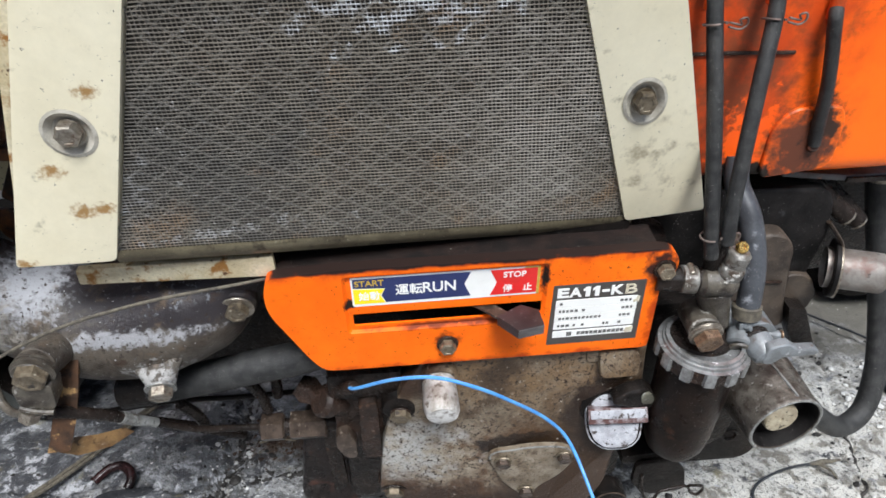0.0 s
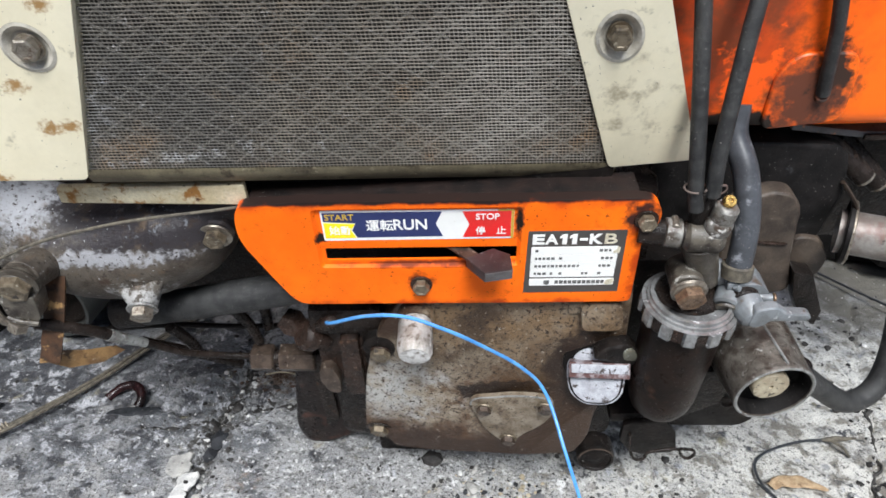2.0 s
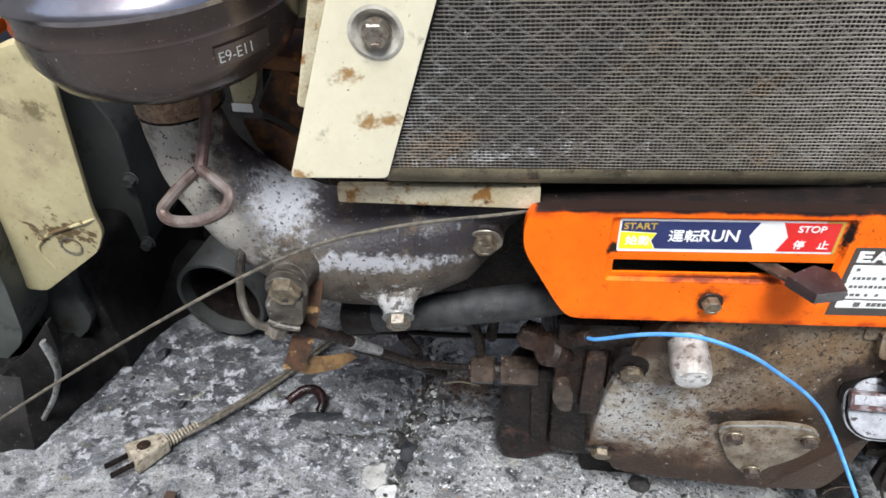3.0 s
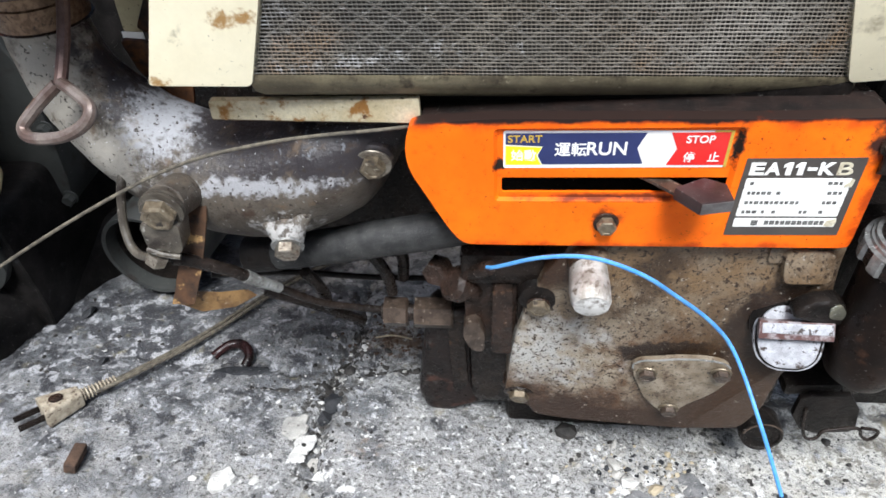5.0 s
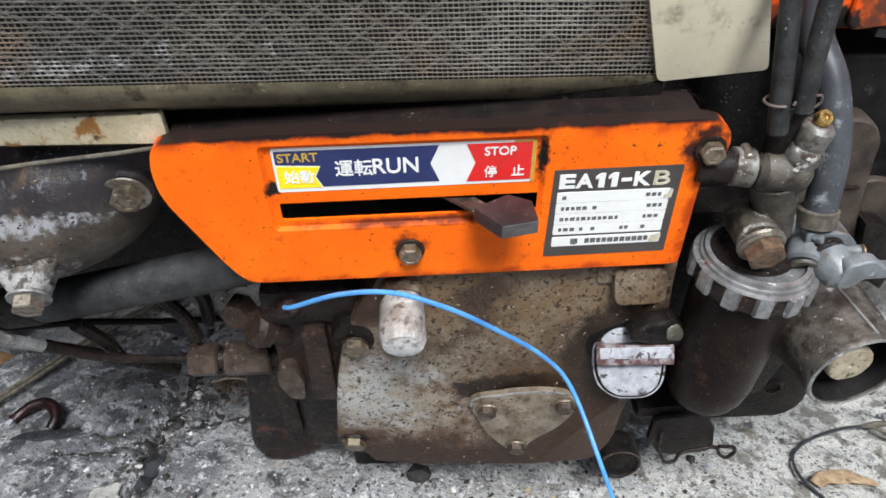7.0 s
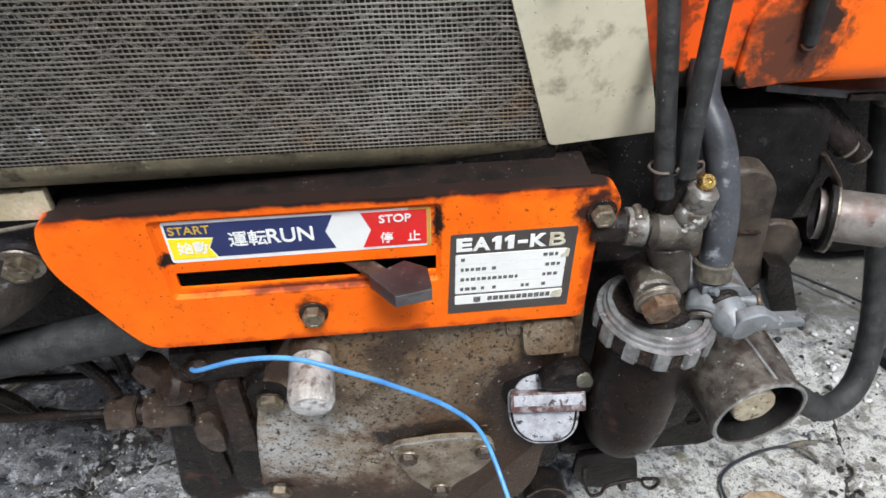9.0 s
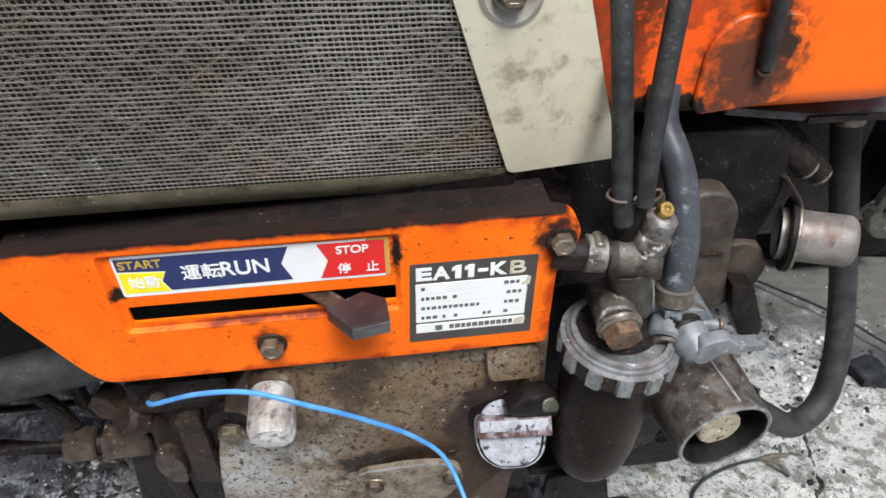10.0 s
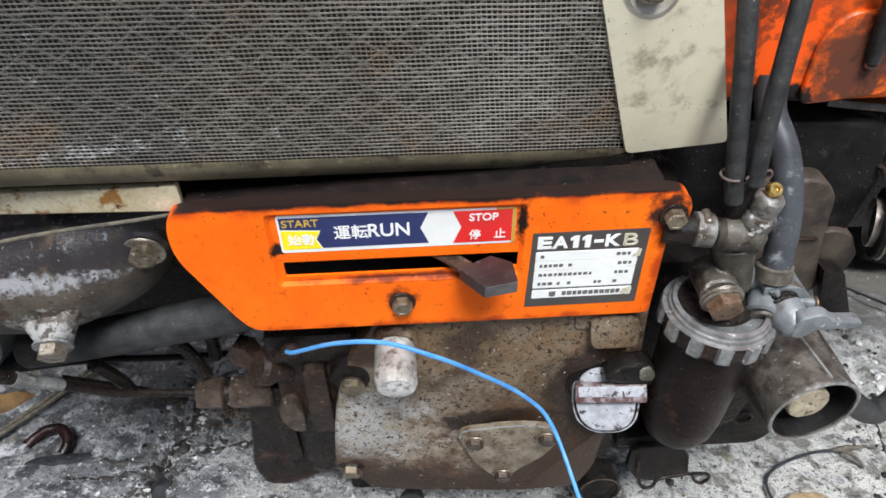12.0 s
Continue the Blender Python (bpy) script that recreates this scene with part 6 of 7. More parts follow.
# ---- air cleaner ----
cleaner = thing("air_cleaner", (-0.390, 0.050, 0.135), "dark brown air cleaner bowl with a bright band", "air cleaner")
AX = (-0.3770, 0.048, -0.0045)
part("neck", lathe([(0.0310, 0.134), (0.0310, 0.150), (0.0295, 0.151), (0.0295, 0.185)], (-0.392, 0.055, 0), (0, 0, 1), 32, False), BRONZE, cleaner, "brown clamped neck")
part("neck_bead", lathe([(0.0300, 0), (0.0325, 0.0015), (0.0300, 0.003)], (-0.392, 0.055, 0.1330), (0, 0, 1), 36, False), BROWN, cleaner)
part("bowl", lathe([(0.0, 0.1740), (0.050, 0.1745), (0.066, 0.1785), (0.079, 0.1880), (0.0865, 0.2020), (0.0885, 0.2200), (0.0897, 0.2230), (0.0885, 0.2255), (0.0890, 0.241)], AX, (0, 0, 1), 64, False), BOWL, cleaner, "dark brown lacquered bowl")
part("band", lathe([(0.0890, 0.238), (0.0945, 0.240), (0.0965, 0.2435), (0.0945, 0.2480), (0.0890, 0.2530), (0.0875, 0.258), (0.0875, 0.280)], AX, (0, 0, 1), 64, False), CHROME, cleaner, "bright clamped band")
part("lid", lathe([(0.093, 0.278), (0.093, 0.300), (0.080, 0.325), (0.0, 0.335)], AX, (0, 0, 1), 48, False), BOWL, cleaner)
a0 = math.radians(-49.0)
tag = bmesh.new()


def on_bowl(a, w, r=0.0886):
    return Vector((AX[0] + r * math.cos(a), AX[1] + r * math.sin(a), AX[2] + w))


N = 10
lo_ = [tag.verts.new(on_bowl(a0 + k / N * 0.43, 0.2022, 0.0870)) for k in range(N + 1)]
hi_ = [tag.verts.new(on_bowl(a0 + k / N * 0.43, 0.2146, 0.0890)) for k in range(N + 1)]
for k in range(N):
    tag.faces.new((lo_[k], lo_[k + 1], hi_[k + 1], hi_[k]))
tagp = part("label", tag, BOWL, cleaner, "dark label with pale print")
cu = bpy.data.curves.new("t", 'FONT')
cu.body, cu.size, cu.offset = "E9-E11", 0.0098, 0.0
tmp = bpy.data.objects.new("t", cu)
scene.collection.objects.link(tmp)
me = bpy.data.meshes.new_from_object(tmp.evaluated_get(bpy.context.evaluated_depsgraph_get()))
bpy.data.objects.remove(tmp)
bm = bmesh.new()
bm.from_mesh(me)
bpy.data.meshes.remove(me)
bmesh.ops.subdivide_edges(bm, edges=bm.edges, cuts=1)
for v in bm.verts:
    x, y = v.co.x, v.co.y
    q = on_bowl(a0 + 0.012 + x * 0.88 / 0.0886, 0.2048 + y, 0.0889 + 0.10 * (y - 0.007))
    v.co = q
part("lettering", bm, FADED, tagp, smooth=False)
loop = thing("wire_loop", (-0.334, 0.03, 0.15), "browned wire clamp handle hanging from the bowl", "handle")
part("stem", hose([(-0.3490, 0.036, 0.1860), (-0.3540, 0.032, 0.1660), (-0.3585, 0.022, 0.1420), (-0.3620, 0.010, 0.1230), (-0.3637, 0.001, 0.1120)], 0.0042, 8, 10), COPPER, loop)
part("loop", hose([(-0.3670, 0.002, 0.1115), (-0.3760, -0.003, 0.1050), (-0.3850, -0.008, 0.0975), (-0.3926, -0.014, 0.0890), (-0.3850, -0.020, 0.0847), (-0.3626, -0.022, 0.0868), (-0.3450, -0.0205, 0.0945), (-0.3400, -0.014, 0.1030), (-0.3504, -0.006, 0.1087), (-0.3630, 0.001, 0.1135)], 0.0042, 8, 10), WORN_WIRE, loop, "wire loop worn bright")
RUSTED = mat("rusted_iron", (0.17, 0.068, 0.022), (0.075, 0.034, 0.018), 40, 0.7, bump=0.7, layers=((GRIME, 24, 0.48, 0.62, 0.5), ((0.34, 0.14, 0.03), 60, 0.60, 0.68, 0.8)))
rb = thing("rusty_bracket", (-0.30, 0.12, 0.02), "rusted iron bracket between air cleaner and radiator", "bracket")
part("back_plate", rough_up(slab(rounded([(-0.400, -0.02), (-0.24, -0.02), (-0.20, 0.30), (-0.31, 0.30), (-0.36, 0.15)], 0.01), 0.168, 0.182, 0.002), 0.001, 40), DARK, rb)
part("shelf", rough_up(box((-0.305, 0.105, 0.150), (0.085, 0.05, 0.012), 0.003, (0, 8, 0)), 0.001, 60), RUSTED, rb)
part("gusset", rough_up(box((-0.310, 0.095, 0.110), (0.070, 0.012, 0.045), 0.004, (0, 32, 0)), 0.001, 60), RUSTED, rb)
part("tongue", rough_up(slab(rounded([(-0.3600, 0.1050), (-0.3419, 0.1051), (-0.3241, 0.0923), (-0.3128, 0.0797), (-0.3202, 0.0500), (-0.3420, 0.0590), (-0.3560, 0.0830)], 0.003), 0.080, 0.084, 0.001), 0.0012, 60), RUSTED, rb, "flaking rusted tongue")
part("top_plate", box((-0.275, 0.10, 0.205), (0.09, 0.05, 0.035), 0.003), GUARD, rb, "dirty cream plate")
part("hanging_plate", rough_up(slab(rounded([(-0.392, 0.140), (-0.397, 0.106), (-0.3986, 0.078), (-0.385, 0.0755), (-0.377, 0.086), (-0.370, 0.1055), (-0.366, 0.140)], 0.004), 0.152, 0.169, 0.001), 0.0006, 60), GUARD, rb, "yellowed painted plate")
solo("paper_scrap", box((-0.3910, 0.1512, 0.0755), (0.0185, 0.001, 0.0080), 0, (0, 4, 0)), WHITE, "small scrap of white paper stuck under the bowl", "paper", (-0.391, 0.1512, 0.0755))

# ---- fuel filter ----
ffilter = thing("fuel_filter", (0.2194, -0.007, -0.167), "alloy fuel filter with a dark bowl and ring nut", "fuel filter")
FX = (0.2194, -0.007, 0.0)
AXF = (0.035, 0.03, 1.0)
part("bowl", rough_up(lathe([(0.0, -0.154), (0.016, -0.153), (0.025, -0.148), (0.0290, -0.138), (0.0310, -0.122), (0.0330, -0.040), (0.0330, -0.020)], FX, AXF, 40, False), 0.0006, 60), BOWL_DARK, ffilter, "dark brown oily bowl")
ring_prof = [(0.032, -0.0340), (0.0383, -0.0335), (0.0396, -0.0320), (0.0396, -0.0205), (0.0385, -0.0180), (0.0352, -0.0172), (0.0347, -0.0150), (0.0330, -0.0146), (0.0326, -0.0120), (0.0296, -0.0115), (0.0285, -0.0150), (0.0250, -0.0165), (0.0, -0.0165)]
bm = lathe(ring_prof, FX, AXF, 120, False)
axn = Vector(AXF).normalized()
for v in bm.verts:
    d_ = v.co - Vector(FX)
    h_ = d_.dot(axn)
    d_ -= axn * h_
    if d_.length > 0.0378 and h_ < -0.019:
        k = (math.atan2(d_.y, d_.x) / (2 * math.pi) * 12 + 0.15) % 1.0
        if k < 0.45:
            v.co -= d_.normalized() * 0.0034
part("grime_band", lathe([(0.0350, -0.0330), (0.0368, -0.0325), (0.0368, -0.0200), (0.0350, -0.0195)], FX, AXF, 60, False), BROWN, ffilter, "brown grime in the notches")
part("ring_nut", bm, RING, ffilter, "wet grey notched ring nut")
part("head", rough_up(lathe([(0.0275, -0.0165), (0.0265, -0.0138), (0.0180, -0.0118), (0.0150, -0.006), (0.0125, 0.004), (0.0110, 0.02)], (0.2194, 0.002, 0), AXF, 36), 0.0006, 60), DARK, ffilter, "oily cast head")
part("inlet_arm", rough_up(rod((0.2125, 0.012, 0.0040), (0.2095, -0.0185, 0.0070), 0.0136, 0.0132, 28, 0.0014), 0.0005, 80), TAN, ffilter)
part("inlet_collar", lathe([(0.0125, 0), (0.0142, 0.0012), (0.0132, 0.0026), (0.0142, 0.0040), (0.0128, 0.0054)], (0.2095, -0.0180, 0.0070), (0.03, -0.92, -0.20), 30), STEEL, ffilter)
part("inlet_bolt", hexa((0.2097, -0.0230, 0.0058), (0.06, -0.92, -0.20), 0.0205, 0.0090, 0.0016), BRONZE, ffilter, "brown hex bolt")
part("stem", rough_up(rod((0.2300, 0.004, -0.004), (0.2150, -0.001, 0.042), 0.0118, 0.0138, 28), 0.0006, 70), TAN, ffilter)
part("tee", rough_up(rod((0.2000, -0.003, 0.0490), (0.2305, -0.006, 0.0478), 0.0116, edge=0.004), 0.0005, 70), TAN, ffilter)
part("tee_pipe", rough_up(rod((0.168, 0.005, 0.0490), (0.204, -0.001, 0.0490), 0.0102), 0.0004, 90), DARK, ffilter)
part("clamp", rough_up(lathe([(0.0100, 0), (0.0115, 0.0008), (0.0115, 0.0120), (0.0100, 0.0128)], (0.1868, 0.001, 0.0500), (1, -0.15, -0.06), 24), 0.0003, 150), SPOTTED, ffilter, "scuffed hose clamp")
part("clamp_screw", rod((0.1930, -0.006, 0.0595), (0.1945, 0.006, 0.0600), 0.0030), STEEL, ffilter)
part("riser", rough_up(lathe([(0.0085, -0.006), (0.0090, 0.002), (0.0104, 0.005), (0.0104, 0.0125), (0.0086, 0.0150), (0.0092, 0.018), (0.0092, 0.026), (0.0072, 0.0285), (0.0060, 0.0290)], (0.2225, -0.005, 0.0520), (0.14, -0.03, 1), 24), 0.0003, 120), SPOTTED, ffilter)
part("bleed_screw", lathe([(0.0048, 0), (0.0048, 0.003), (0.0040, 0.0042), (0.0020, 0.0042), (0.0016, 0.003)], (0.2256, -0.0060, 0.0835), (0.1, -0.65, 0.75), 18), BRASS, ffilter, "bright brass bleed screw")
for tu in (0.2055, 0.2135):
    part("hose_tail", rod((0.2100, 0.002, 0.052), (tu, -0.002, 0.092), 0.0056), BLACK, ffilter, "greasy black pipe tail")
part("tap_body", rough_up(rod((0.2600, 0.012, -0.0050), (0.2445, -0.018, -0.0155), 0.0125, 0.0118, 28, 0.0018), 0.0004, 70), TAP, ffilter, "pale alloy fuel tap")
part("tap_block", rough_up(slab(rounded([(0.2420, 0.0060), (0.2700, 0.0040), (0.2790, -0.0060), (0.2850, -0.0260), (0.2600, -0.0280), (0.2460, -0.0120)], 0.004, 3), -0.0120, 0.012, 0.003, 3), 0.0005, 70), TAP, ffilter)
part("block_ridge", rough_up(hose([(0.2490, -0.0120, 0.0040), (0.2570, -0.0130, -0.0060), (0.2640, -0.0130, -0.0130)], 0.0030, 6, 10), 0.0003, 90), TAP, ffilter)
part("tap_face", lathe([(0.0095, 0), (0.0088, 0.0020), (0.0062, 0.0024), (0.0058, 0.0008), (0.0, 0.0006)], (0.2442, -0.0190, -0.0158), (-0.30, -0.90, -0.30), 26), TAN, ffilter, "stained screwed face")
part("outlet", rough_up(rod((0.2300, 0.010, 0.004), (0.2500, 0.004, 0.000), 0.0105, 0.0110, 24), 0.0006, 70), TAP, ffilter)
part("tap_seat", lathe([(0.0126, 0), (0.0130, 0.0020), (0.0118, 0.0032), (0.0128, 0.0046), (0.0118, 0.0062)], (0.2575, -0.0105, -0.0100), (0.14, -0.95, -0.10), 28), DARK, ffilter, "oily gland ring")
part("tap_hub", rough_up(lathe([(0.0122, 0), (0.0124, 0.006), (0.0118, 0.0120), (0.0100, 0.0175), (0.0060, 0.0200), (0.0, 0.0206)], (0.2588, -0.0150, -0.0108), (0.20, -0.95, -0.24), 30), 0.0003, 90), TAP, ffilter, "lever hub")
lv = slab(rounded([(0.2585, -0.0005), (0.2690, 0.0030), (0.2750, 0.0028), (0.2830, -0.0040), (0.3000, -0.0050), (0.3035, -0.0085), (0.3020, -0.0122), (0.2720, -0.0125), (0.2690, -0.0170), (0.2620, -0.0205), (0.2560, -0.0170)], 0.003, 3), -0.0365, -0.0270, 0.0032, 3)
part("tap_lever", lv, TAP, ffilter, "pale alloy tap lever")
part("tap_pin", rod((0.2660, -0.010, -0.0105), (0.2815, -0.0125, -0.0108), 0.0048, 0.0042), TAP, ffilter)
part("pin_end", rod((0.2815, -0.0125, -0.0108), (0.2838, -0.0129, -0.0108), 0.0050), BRONZE, ffilter, "brown pin end")
# hollow cylinder beside the filter
canister = thing("hollow_cylinder", (0.31, 0.02, -0.16), "oily metal cylinder with an open end and ivory disc", "cylinder")
c0, ax = Vector((0.2962, -0.0450, -0.0932)), Vector((-0.10, 1.0, 0.0)).normalized()
# Bore and floor are coloured black for the shade inside.
part("bore", lathe([(0.0308, 0.026), (0.0310, 0.0015), (0.0312, 0.0010)], c0, ax, 48, False), SHADED_BLACK, canister, "bore blackened to carry its inner shade")
part("shell", rough_up(lathe([(0.0313, 0.010), (0.0313, 0.0), (0.0338, -0.0006), (0.0346, 0.001), (0.0346, 0.004), (0.0340, 0.007), (0.0358, 0.030), (0.0375, 0.060), (0.0375, 0.125)], c0, ax, 56, False), 0.0004, 60), ALLOY, canister, "worn metal shell with a turned rim")
part("worn_rim", lathe([(0.0316, -0.0004), (0.0330, -0.0012), (0.0344, -0.0002)], c0, ax, 56, False), ALLOY_LIGHT, canister, "rim worn bright")
part("floor_disc", lathe([(0.0, 0.018), (0.0310, 0.018), (0.0310, 0.024)], c0, ax, 36, False), SHADED_BLACK, canister)
part("ivory_disc", rough_up(lathe([(0.0, 0.0085), (0.0020, 0.0085), (0.0022, 0.0065), (0.0090, 0.0060), (0.0150, 0.0064), (0.0160, 0.0080), (0.0160, 0.020)], c0, ax, 40, False), 0.0004, 140), IVORY, canister, "stained ivory disc with a pin hole")
part("seam", hose([c0 + ax * 0.004 + Vector((0.003, 0, 0.0345)), c0 + ax * 0.030 + Vector((0.001, 0, 0.0360)), c0 + ax * 0.055 + Vector((-0.001, 0, 0.0374))], 0.0013, 6, 8), ALLOY_LIGHT, canister, "bright raised seam")
part("spout", rough_up(rod(c0 + ax * 0.06 + Vector((0.02, 0, -0.01)), (0.352, 0.01, -0.132), 0.012), 0.0006, 60), DARK, canister)

# ---- hoses ----
drain = thing("drain_hose", (0.43, 0.06, -0.2), "thick grey-black rubber hose looping down and up", "hose")
part("hose", hose([(0.326, 0.004, -0.118), (0.3454, 0.004, -0.1280), (0.3782, 0.012, -0.1620), (0.4252, 0.025, -0.2040), (0.4590, 0.04, -0.1992), (0.4706, 0.06, -0.1592), (0.4724, 0.09, -0.1052), (0.4598, 0.11, -0.0452), (0.4373, 0.13, 0.0416), (0.433, 0.135, 0.075)], 0.0112, 8, 18), RUBBER, drain)
part("hose_clamp", lathe([(0.0115, 0), (0.0128, 0.0008), (0.0128, 0.008), (0.0115, 0.0088)], (0.4370, 0.1305, 0.045), (-0.1, 0.1, 1), 24), STEEL, drain)


def fuel_hose(points, label, tip=None, material=RUBBER, r=0.0056):
    h = thing("fuel_hose", points[-1], label, "hose", "fuel hoses")
    part("hose", hose(points, r, 8, 16), material, h)
    return h


def wire_clip(h, p, d, r):
    """A sprung wire hose clip with an eye."""
    x, y, z = basis(d)
    p = Vector(p)
    part("clip", hose([p + (x * math.cos(a) + y * math.sin(a)) * r for a in (k * math.pi / 5 for k in range(10))], 0.0008, 4, 6), WORN_WIRE, h, "sprung wire clip")
    q = p + Vector((r, -r * 0.5, 0))
    part("clip_ear", hose([q + Vector((0.0, 0, -0.001)), q + Vector((0.008, 0, -0.003)), q + Vector((0.0125, 0, 0.0)), q + Vector((0.0115, 0, 0.0045)), q + Vector((0.007, 0, 0.0035)), q + Vector((0.0085, 0, 0.0)), q + Vector((0.0, 0, 0.002))], 0.0008, 4, 6), WORN_WIRE, h)


h1 = fuel_hose([(0.1840, 0.046, 0.262), (0.1856, 0.040, 0.2436), (0.1909, 0.020, 0.1866), (0.1970, 0.006, 0.130), (0.2015, -0.003, 0.0900), (0.2040, -0.005, 0.0760)], "weathered black fuel hose from tank to filter")
wire_clip(h1, (0.1858, 0.039, 0.243), (0.08, -0.3, -1), 0.0078)
wire_clip(h1, (0.2010, -0.002, 0.0935), (0.08, -0.1, -1), 0.0078)
h2 = fuel_hose([(0.2270, 0.046, 0.262), (0.2272, 0.040, 0.2455), (0.2185, 0.020, 0.1978), (0.2118, 0.0, 0.127), (0.2132, -0.005, 0.0888)], "weathered black fuel hose from tank to filter")
wire_clip(h2, (0.2272, 0.040, 0.244), (-0.1, -0.3, -1), 0.0078)
fuel_hose([(0.2795, 0.055, 0.244), (0.2785, 0.050, 0.2357), (0.2897, 0.050, 0.1886), (0.2994, 0.055, 0.1351)], "black fuel hose down the tank's front", r=0.0050)
h4 = fuel_hose([(0.2421, 0.06, 0.1250), (0.2416, 0.05, 0.1050), (0.2492, 0.03, 0.0832), (0.2527, 0.01, 0.0488), (0.2513, -0.004, 0.0060)], "grey plastic hose into the fuel tap", material=RUBBER_GREY, r=0.0098)
part("end_band", lathe([(0.0110, 0), (0.0122, 0.001), (0.0122, 0.011), (0.0110, 0.012)], (0.2513, -0.0035, 0.0050), (0.02, 0.3, 1), 22), CORD, h4, "dirty beige end band")

blue = thing("blue_wire", (-0.08, 0.0, -0.047), "bright blue insulated wire hanging before the engine", "wire")
part("wire", hose([(-0.0870, 0.002, -0.0500), (-0.0796, -0.0044, -0.0435), (-0.0472, -0.0194, -0.0193), (-0.0140, -0.0301, -0.0089), (0.0177, -0.0389, -0.0145), (0.0460, -0.0334, -0.0401), (0.0826, -0.0279, -0.0774), (0.1054, -0.0338, -0.1082), (0.1215, -0.0773, -0.1410), (0.1375, -0.1122, -0.1813)], 0.0016, 8, 10), BLUE, blue)
part("sleeve", hose([(0.1365, -0.1105, -0.178), (0.145, -0.118, -0.197), (0.158, -0.122, -0.228), (0.170, -0.124, -0.262)], 0.0038, 6, 12), BLACK_PVC, blue, "black sleeve on the end")

# ---- fuel tank ----
tank = thing("fuel_tank", TANK_BASE, "glossy orange steel fuel tank with dark fuel stains and a painted shadow", "fuel tank")
outline = rounded([(0.165, 0.105), (0.2475, 0.0985), (0.405, 0.0990), (0.436, 0.126), (0.428, 0.30), (0.42, 0.40), (0.165, 0.40)], 0.028, 6)
part("shell", slab(outline, 0.060, 0.30, 0.024, 6), TANK, tank, "orange painted steel shell")
part("pressed_pad", slab(rounded([(0.262, 0.103), (0.262, 0.150), (0.275, 0.1665), (0.316, 0.1665), (0.322, 0.150), (0.322, 0.110)], 0.010, 4), 0.0565, 0.070, 0.003, 3), TANK, tank, "pressed pad dark with fuel")
part("weld_seam", hose([(0.165, 0.0595, 0.2135), (0.21, 0.0595, 0.2130), (0.262, 0.0595, 0.2110)], 0.0016, 4, 8), BROWN, tank)
for a, b, r in (((0.184, 0.046, 0.250), (0.1835, 0.055, 0.30), 0.0055), ((0.227, 0.046, 0.252), (0.2275, 0.055, 0.30), 0.0055), ((0.2795, 0.055, 0.236), (0.280, 0.058, 0.30), 0.0052)):
    part("spigot", rod(a, b, r), TANK, tank, "orange-painted pipe stub")
part("lower_spigot", rod((0.299, 0.053, 0.1345), (0.3005, 0.066, 0.127), 0.0048), TANK, tank)

# ---- rear of the engine, right of the filter ----


def upright_plate(points, w0, w1):
    """A polygon in (u, v), from height w0 up to w1."""
    bm = bmesh.new()
    f = bm.faces.new([bm.verts.new((u, v, w0)) for u, v in points])
    r = bmesh.ops.extrude_face_region(bm, geom=[f])
    bmesh.ops.translate(bm, vec=(0, 0, w1 - w0), verts=[g for g in r["geom"] if isinstance(g, bmesh.types.BMVert)])
    return bm


shelf = thing("tank_shelf", (0.47, 0.16, 0.06), "dark steel shelf under the tank with worn orange paint", "shelf")
part("plate", slab([(0.30, 0.0885), (0.36, 0.0800), (0.72, 0.0760), (0.72, 0.0830), (0.36, 0.0860), (0.30, 0.0945)], 0.080, 0.30, 0.001), PLATE_STEEL, shelf)
part("front_edge", rough_up(slab([(0.36, 0.0795), (0.72, 0.0755), (0.72, 0.0800), (0.36, 0.0840)], 0.0775, 0.080), 0.0003, 90), BROWN, shelf, "rusty front edge")
part("worn_strip", upright_plate([(0.4810, 0.1310), (0.4821, 0.0842), (0.4470, 0.0891)], 0.0838, 0.0852), PEACH, shelf, "worn orange primer")
part("worn_strip", upright_plate([(0.5099, 0.1216), (0.5260, 0.1248), (0.5296, 0.0926), (0.5202, 0.0789), (0.5070, 0.0807), (0.5082, 0.1059)], 0.0838, 0.0852), PEACH, shelf, "worn orange primer")
part("upright", box((0.448, 0.15, 0.105), (0.012, 0.05, 0.05), 0.002, (0, 12, 0)), PEACH, shelf)
part("rear_rail", box((0.60, 0.305, 0.125), (0.30, 0.03, 0.07), 0.004, (0, 2, 0)), TUBE_ORANGE, shelf, "orange steel rail")
bolt(shelf, (0.4922, 0.1155, 0.0850), (0, 0, 1), 0.0170, 0.010, 0.0115, DARK)
orange_tube = thing("orange_tube", (0.52, 0.2, 0.09), "orange-painted steel tube with a dark open end", "tube")
part("tube", lathe([(0.0105, 0.004), (0.0110, 0.0), (0.0132, 0.0), (0.0137, 0.001), (0.0137, 0.12)], (0.5213, 0.1389, 0.0985), (-0.60, 0.68, 0.42), 28, False), TUBE_ORANGE, orange_tube)
part("bore", lathe([(0.0, 0.010), (0.0110, 0.010), (0.0110, 0.003)], (0.5213, 0.1389, 0.0985), (-0.60, 0.68, 0.42), 28, False), BLACK, orange_tube)
solo("rear_machine", rough_up(box((0.84, 0.50, -0.16), (0.22, 0.10, 0.58), 0.05), 0.002, 20), SHADED_BLACK, "near-black machine behind the engine", "machine", (0.84, 0.50, -0.38))
